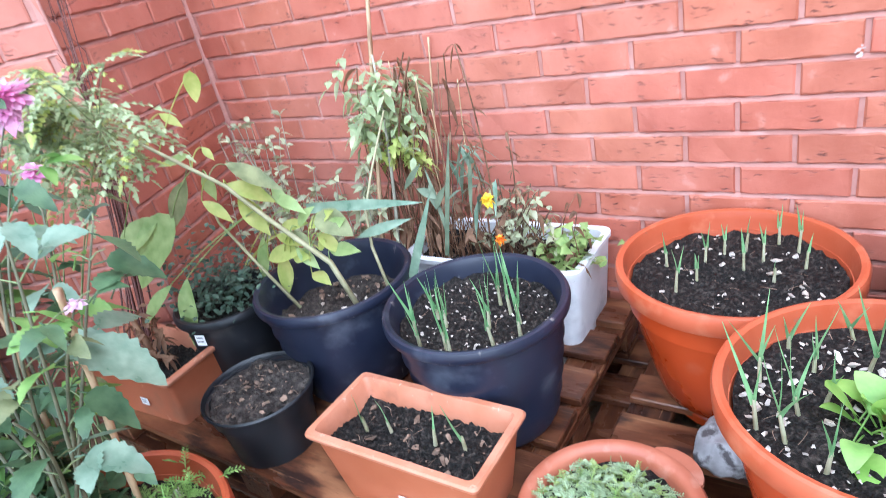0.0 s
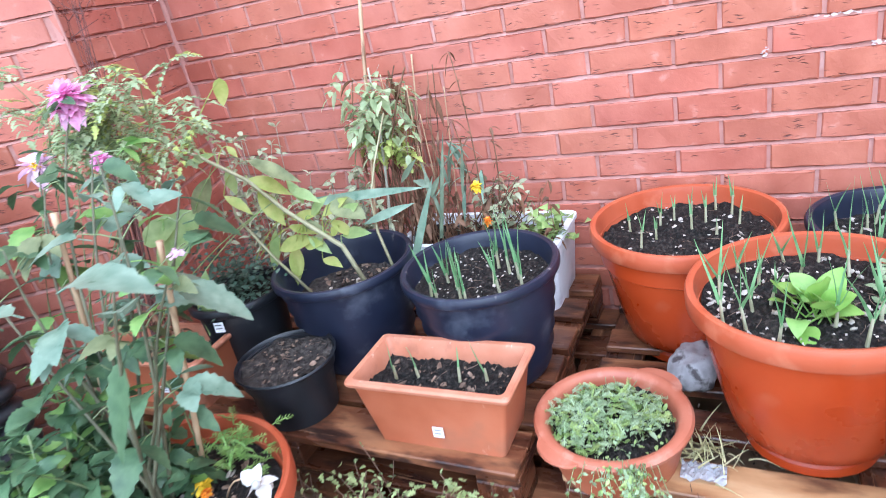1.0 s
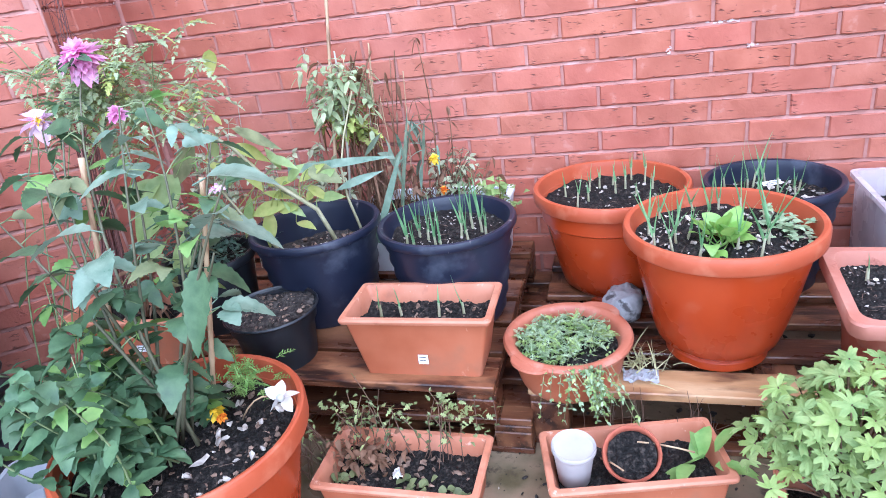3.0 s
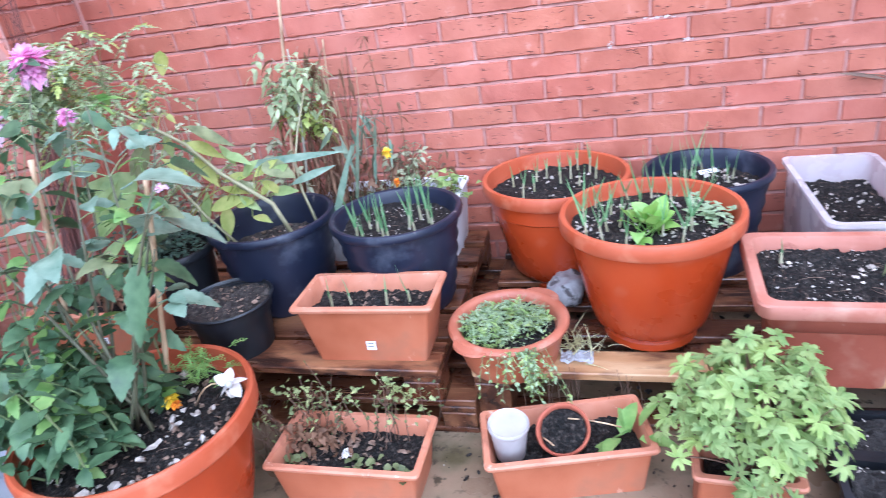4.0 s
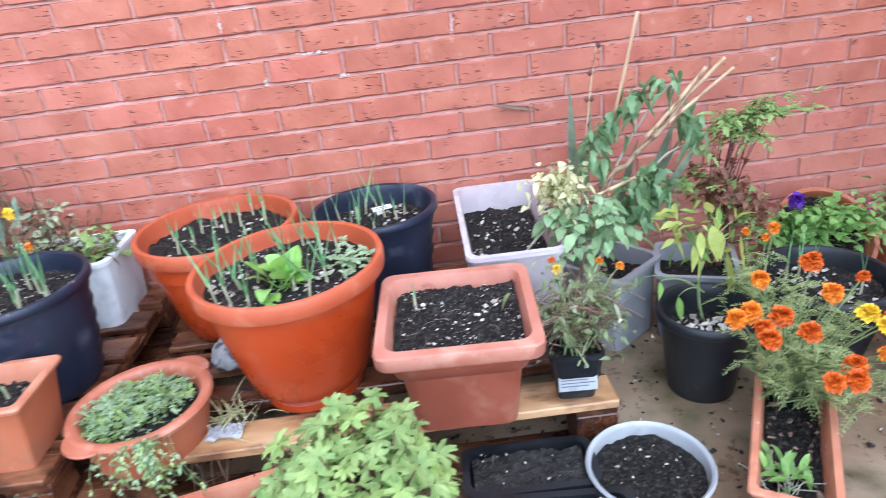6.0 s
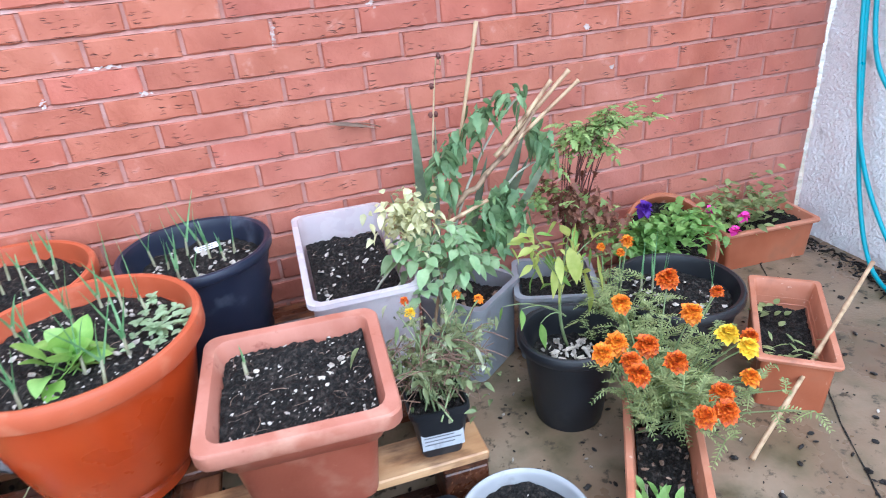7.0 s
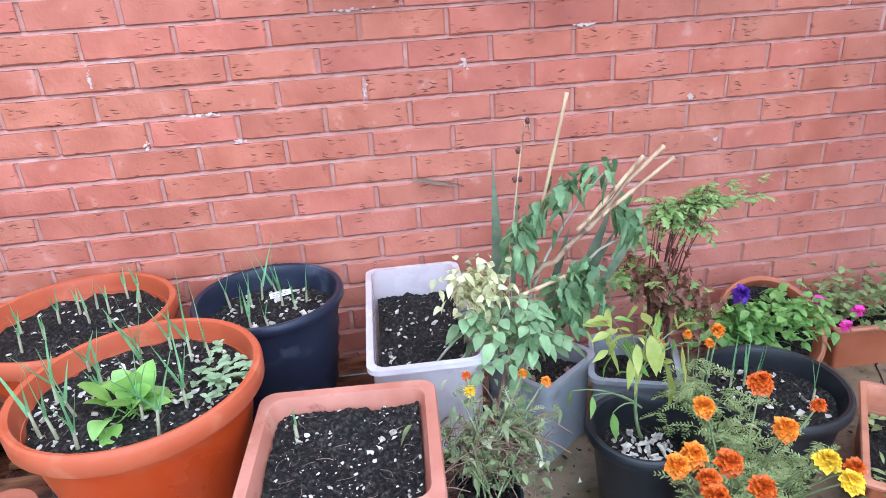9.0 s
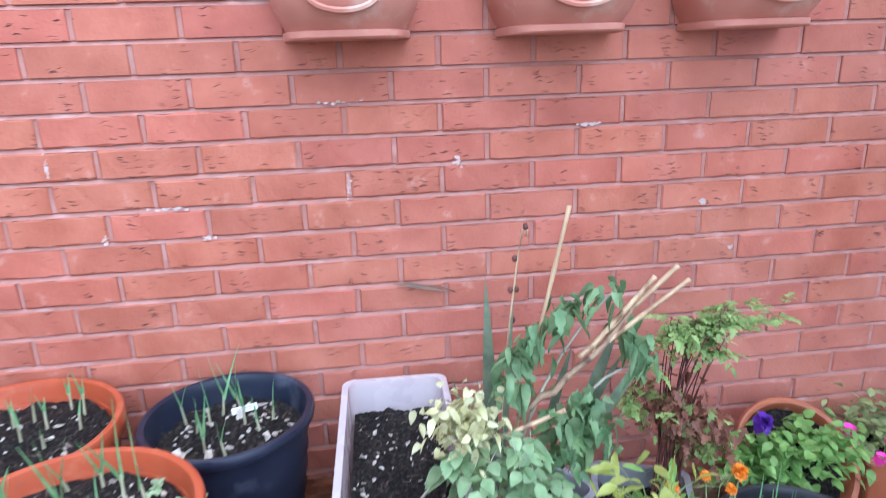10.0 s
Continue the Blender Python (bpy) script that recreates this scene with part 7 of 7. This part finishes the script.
# white cup and brown pot in the front trough
t = thing("plastic_cup", "white lidded plastic cup standing in the trough", "cup", (-0.497, -1.03, 0.092), 0, "", (3, 2))
bm = lathe(bmesh.new(), [(0.033, 0.0), (0.0355, 0.004), (0.0445, 0.086), (0.047, 0.088), (0.049, 0.092), (0.049, 0.100), (0.0475, 0.1025), (0.0455, 0.101), (0.043, 0.096), (0.0, 0.094)], 36, cap_first=True)
part("cup_body", bm, M["white"], t, smooth=True)
t = round_pot("nursery_pot", "small red-brown nursery pot of dark soil leaning in the trough", (-0.365, -0.965, 0.088), 0.064, 0.085, "brown_plastic", lip=0.012, flare=0.72, soil=0.014, curve=1.0, segs=36, tilt=(32, -6), lip_out=0.004, th=0.008)
for n_, s in (("stick", ((-0.44, -0.97, 0.10), (-0.39, -1.06, 0.155))), ("stick", ((-0.36, -0.98, 0.165), (-0.24, -0.985, 0.15)))):
    t = thing(n_, "thin pale dry stick lying across the trough", "stick", s[0])
    add(t, "twig", tube(bmesh.new(), arc(s[0], s[1], (0, 0, 0.004), 4), 0.0022, 5), "cane")

# stone and scraps between the pots
t = thing("stone", "rough grey and white stone between the pots on the pallet", "stone", (-0.385, -0.46, RIGHT_DECK))
bm = bmesh.new()
bmesh.ops.create_icosphere(bm, subdivisions=4, radius=0.062)
for v in bm.verts:
    v.co = Vector((v.co.x * 1.0, v.co.y * 1.25, v.co.z * 0.75))
    v.co += 0.020 * noise.noise_vector(v.co * 12) + 0.007 * noise.noise_vector(v.co * 40) + 0.003 * noise.noise_vector(v.co * 110)
    v.co.z = max(v.co.z, -0.035) + 0.035
part("rock", bm, M["stone"], t, smooth=True, sharp=0)
t = thing("plastic_scrap", "crumpled piece of clear plastic on the pallet edge", "litter", (-0.345, -0.77, RIGHT_DECK))
bm = bmesh.new()
bmesh.ops.create_grid(bm, x_segments=14, y_segments=10, size=0.5)
for v in bm.verts:
    v.co = Vector((v.co.x * 0.085, v.co.y * 0.05, 0.012 + 0.012 * noise.noise(v.co * 6) + 0.006 * noise.noise(v.co * 15)))
part("film", bm, M["grey_clear"], t)

# labels on pots
def tag(parent, w, h, m, bars=2):
    lb = add_box(bmesh.new(), (-w / 2, -0.0006, -h / 2), (w / 2, 0.0006, h / 2))
    o = part("label", lb, M["label"], parent, "small white sticker")
    o.matrix_basis = parent.matrix_basis.inverted() @ m
    for k in range(bars):
        bb = add_box(bmesh.new(), (-w * 0.35, -0.0014, h * (0.2 - 0.35 * k)), (w * 0.3, -0.0008, h * (0.3 - 0.35 * k)))
        part("print_bar", bb, M["ink"], o)


tag(pallet_trough, 0.026, 0.026, pose(-0.868, -0.8735, 0.291, -3, 0, 0.5))
tag(left_trough, 0.03, 0.02, pose(-1.72, -0.871, 0.295, -3, 0, 3))
tag(labelled_black, 0.03, 0.03, pose(-1.585, -0.735, 0.42, -4, 0, 14))
t = thing("plant_tag", "white plant tag lying among the onions", "plant tag", (0.055, -0.13, 0.450), 20, "", (28, 0))
part("tag_body", add_box(bmesh.new(), (-0.03, -0.009, 0.0), (0.03, 0.009, 0.002), 0.0008), M["label"], t)
for k in range(2):
    part("print_bar", add_box(bmesh.new(), (-0.022, -0.005 + 0.006 * k, 0.0021), (0.018, -0.003 + 0.006 * k, 0.0026)), M["ink"], t)

# black ribbed compost bin and grey tub at the far left
t = thing("compost_bin", "tall black plastic compost bin with ribbed sides", "compost bin", (-2.29, -1.62, 0.0), 0)
part("bin_body", rect_loft(bmesh.new(), [(0.69, 1.03, 0.04, 0.0), (0.69, 1.03, 0.04, 1.09)]), M["black"], t)
rib = rect_loft(bmesh.new(), [(0.69, 1.03, 0.04, 0.0), (0.722, 1.062, 0.045, 0.008), (0.734, 1.074, 0.05, 0.020), (0.728, 1.068, 0.048, 0.033), (0.69, 1.03, 0.04, 0.043)], cap_first=False, cap_last=False)
rib = mesh_of(rib, "rib", True)
rib.materials.append(M["black"])
for k in range(20):
    part("rib", rib, None, t).location.z = 0.01 + 0.052 * k
part("lid", rect_loft(bmesh.new(), [(0.74, 1.08, 0.05, 1.06), (0.76, 1.10, 0.05, 1.065), (0.76, 1.10, 0.05, 1.10), (0.70, 1.04, 0.06, 1.125)]), M["black"], t, "flat black lid", smooth=True)
t = thing("plastic_tub", "small grey plastic tub half hidden by leaves", "tub", (-1.72, -1.30, 0.0), 20)
part("tub_body", rect_loft(bmesh.new(), [(0.16, 0.16, 0.03, 0.0), (0.20, 0.20, 0.03, 0.19), (0.215, 0.215, 0.03, 0.19), (0.215, 0.215, 0.03, 0.205), (0.19, 0.19, 0.03, 0.205), (0.17, 0.17, 0.03, 0.12)]), M["grey_clear"], t, smooth=True)

# petals and litter on the front orange pot's soil
t = thing("dry_flower", "papery white dried flower on a stalk over the orange pot", "dried flower", (-1.15, -1.17, 0.33))
pompom(t, (-1.075, -1.185, 0.405), 0.038, "white_petal", (0.3, -0.9, 0.4), 1, label="papery white petals", wide=0.55, petals=5, dome=20)
add(t, "stalk", tube(bmesh.new(), arc((-1.20, -1.17, 0.325), (-1.075, -1.185, 0.40), (0, 0, 0.03), 5), 0.002, 5), "cane")
t = thing("fallen_petals", "yellow fallen flower head on the soil", "petals", (-1.27, -1.165, 0.325))
pompom(t, (-1.27, -1.165, 0.340), 0.024, "yellow", (0.2, -0.3, 1), 2, label="yellow petals")
pompom(t, (-1.245, -1.18, 0.336), 0.014, "marigold", (0.2, -0.3, 1), 2, label="orange petals")
w = plant("feathery_weed", "feathery bright green weed at the pot's back edge", (-1.22, -1.08, 0.325))
bm = bmesh.new()
for _ in range(50):
    fern_leaf(bm, (-1.21 + rnd.gauss(0, 0.035), -1.09 + rnd.gauss(0, 0.03), 0.33 + rnd.random() * 0.07), any_way(0, 70), 0.045, 0.016)
add(w, "leaves", bm, "g_fresh", stuff=True)

# grit, shells and chips on the soils
for pot, rad, z, cnt, mat, size in (
    (big_orange, 0.40, 0.314, 190, "bit", (0.0025, 0.008)), (rear_orange, 0.40, 0.315, 60, "bit", (0.0025, 0.008)), (blue_back, 0.31, 0.284, 60, "bit", (0.004, 0.011)), (blue_mid, 0.33, 0.257, 140, "bit", (0.002, 0.0055)),
    (blue_left, 0.30, 0.194, 40, "bark", (0.005, 0.012)), (chili_pot, 0.15, 0.178, 50, "bit", (0.004, 0.011)), (onion_pot, 0.27, 0.197, 40, "bit", (0.004, 0.010)), (oval_bowl, 0.19, 0.086, 30, "bit", (0.002, 0.005)),
    (front_orange, 0.42, 0.318, 260, "bark", (0.002, 0.009)), (low_bowl, 0.24, 0.101, 20, "bit", (0.003, 0.006)), (small_black, 0.2, 0.150, 60, "bark", (0.002, 0.008)), (front_orange, 0.42, 0.319, 60, "bit", (0.005, 0.017)),
):
    crumbs(pot, rad, rad, z, cnt, mat, size)
for pot, w_, d_, z, cnt, mat, size in (
    (square_pot, 0.27, 0.26, 0.229, 240, "bit", (0.0010, 0.0045)), (milky_box, 0.20, 0.44, 0.192, 55, "bit", (0.003, 0.009)), (pallet_trough, 0.30, 0.12, 0.134, 40, "bark", (0.003, 0.010)), (seed_tray_a, 0.24, 0.12, 0.089, 20, "bit", (0.002, 0.004)),
    (seed_tray_b, 0.26, 0.12, 0.089, 30, "bit", (0.003, 0.006)), (front_trough_a, 0.32, 0.14, 0.093, 60, "bark", (0.005, 0.012)), (corner_trough, 0.3, 0.1, 0.066, 14, "bit", (0.004, 0.012)), (grey_box, 0.16, 0.2, 0.2, 30, "bark", (0.005, 0.012)),
    (marigold_trough, 0.35, 0.1, 0.1, 40, "bark", (0.005, 0.012)), (white_box, 0.44, 0.18, 0.246, 60, "bark", (0.005, 0.012)),
):
    crumbs(pot, w_, d_, z, cnt, mat, size, round_=False)

for pot, w_, d_, z, cnt, rd in ((big_orange, 0.40, 0.40, 0.318, 60, True), (rear_orange, 0.40, 0.40, 0.316, 40, True), (blue_back, 0.31, 0.31, 0.286, 40, True), (blue_mid, 0.33, 0.33, 0.257, 40, True), (square_pot, 0.26, 0.24, 0.230, 30, False), (milky_box, 0.20, 0.44, 0.193, 40, False), (small_black, 0.2, 0.2, 0.150, 30, True), (front_orange, 0.42, 0.42, 0.319, 60, True), (pallet_trough, 0.3, 0.12, 0.135, 25, False)):
    straws(pot, w_, d_, z, cnt, rd)
for pot, w_, z, cnt, size in ((blue_back, 0.26, 0.287, 16, (0.006, 0.016)), (chili_pot, 0.13, 0.181, 20, (0.006, 0.017)), (blue_left, 0.26, 0.195, 30, (0.004, 0.010)), (onion_pot, 0.26, 0.199, 16, (0.005, 0.013)), (big_orange, 0.38, 0.318, 26, (0.004, 0.010)), (rear_orange, 0.38, 0.317, 20, (0.004, 0.011)), (square_pot, 0.26, 0.231, 8, (0.006, 0.010))):
    crumbs(pot, w_, w_, z, cnt, "cream_bit", size, name="shell_grit")

# dirt gathered along the foot of the white wall, and the joint between two concrete bays
g = thing("corner_dirt", "dark wet soil and leaf dirt along the foot of the white wall", "litter", (0, 0, 0), kind="stuff")
bm = bmesh.new()
for _ in range(520):
    y = -0.02 - 0.75 * rnd.random()
    x = 2.14 - abs(rnd.gauss(0, 0.034)) * (1.0 - y)
    s = 0.002 + 0.010 * rnd.random() ** 2
    bmesh.ops.create_icosphere(bm, subdivisions=1, radius=s, matrix=pose(x, y, 0.004, rnd.uniform(0, 90), 0, rnd.uniform(0, 360)) @ Matrix.Diagonal((1.4, 0.8, 0.25, 1)))
tagged(part("dirt", bm, M["soil"], g), kind="stuff")
bm = bmesh.new()
line = [(1.95, 0.0), (1.75, -0.36), (1.60, -0.64), (1.542, -0.771), (1.454, -0.905), (1.30, -1.2), (1.1, -1.6), (0.7, -2.4)]
prev = None
for i in range(len(line) - 1):
    for k in range(12):
        u = k / 12
        x, y = line[i][0] * (1 - u) + line[i + 1][0] * u, line[i][1] * (1 - u) + line[i + 1][1] * u
        x += 0.004 * noise.noise(Vector((x * 40, y * 40, 0)))
        w_ = 0.0025 + 0.0018 * noise.noise(Vector((x * 25, y * 25, 7)))
        zz = 0.006 * noise.noise(Vector((x, y, 0)) * 1.7) + 0.002 * noise.noise(Vector((x, y, 0)) * 9) + 0.0022
        pair = [bm.verts.new((x - w_, y, zz)), bm.verts.new((x + w_, y, zz))]
        if prev:
            bm.faces.new((prev[0], prev[1], pair[1], pair[0]))
        prev = pair
part("joint", bm, M["soil"], bpy.data.objects["ground"], "dirt-filled joint in the concrete")

# litter on the concrete
g = thing("ground_litter", "crumbs of soil, moss and pale chips scattered on the concrete", "litter", (0, 0, 0), kind="stuff")
bm, b2 = bmesh.new(), bmesh.new()
for _ in range(1500):
    x, y = rnd.uniform(-0.7, 2.0), rnd.uniform(-1.7, -0.1)
    s = 0.0015 + 0.008 * rnd.random() ** 2.5
    bmesh.ops.create_icosphere(bm, subdivisions=1, radius=s, matrix=pose(x, y, 0.004, rnd.uniform(0, 90), 0, rnd.uniform(0, 360)) @ Matrix.Diagonal((1.3, 0.8, 0.5, 1)))
for _ in range(160):
    x, y = rnd.uniform(-0.7, 2.0), rnd.uniform(-1.7, -0.1)
    s = rnd.uniform(0.003, 0.007)
    bmesh.ops.create_icosphere(b2, subdivisions=1, radius=s, matrix=pose(x, y, 0.004, rnd.uniform(0, 90), 0, rnd.uniform(0, 360)) @ Matrix.Diagonal((1.2, 0.8, 0.4, 1)))
tagged(part("soil_crumbs", bm, M["soil_brown"], g), kind="stuff")
tagged(part("pale_chips", b2, M["bit"], g), kind="stuff")

# lime bloom on the bricks, and a dead leaf caught on the wall
def bloom_patch(x, z, w, h):
    bm = bmesh.new()
    for _ in range(18):
        cx, cz, r = rnd.gauss(0, 0.26) * w, rnd.gauss(0, 0.26) * h, rnd.uniform(0.0014, 0.0038)
        off = rnd.uniform(0, 0.0008)
        bm.faces.new([bm.verts.new((cx + r * (1 + w / (w + h)) * math.cos(a) * rnd.uniform(0.5, 1.3), off, cz + r * math.sin(a) * rnd.uniform(0.5, 1.3))) for a in [2 * math.pi * k / 9 for k in range(9)]])
    ob = part("lime_stain", bm, M["lime"], wall_north, "white lime bloom on the joint")
    ob.location = (x, -0.0045, z)
    ob["kind"] = "stuff"


wall_north = bpy.data.objects["wall_north"]
for x, z, w_, h in ((-0.005, 0.842, 0.022, 0.014), (-0.235, 0.85, 0.014, 0.022), (0.336, 0.945, 0.010, 0.055), (-0.08, 0.918, 0.09, 0.007), (0.60, 0.998, 0.016, 0.03), (-0.33, 1.03, 0.008, 0.04), (0.33, 1.145, 0.10, 0.008), (0.93, 1.07, 0.06, 0.006), (1.24, 0.86, 0.012, 0.012), (1.33, 0.73, 0.008, 0.008)):
    bloom_patch(x, z, w_, h)
t = thing("dead_leaf", "narrow dead leaf caught on the brick wall", "leaf", (0.51, -0.012, 0.677))
bm = bmesh.new()
leaf(bm, (0.425, -0.014, 0.697), (1, 0, -0.16), 0.155, 0.013, "lance", 0.08, 0.6, 0.9, 9)
add(t, "blade", bm, "stem_brown")
add(t, "stalk", tube(bmesh.new(), arc((0.50, -0.012, 0.686), (0.585, -0.010, 0.662), (0, 0, 0.006), 5), 0.0016, 5), "stem_brown")
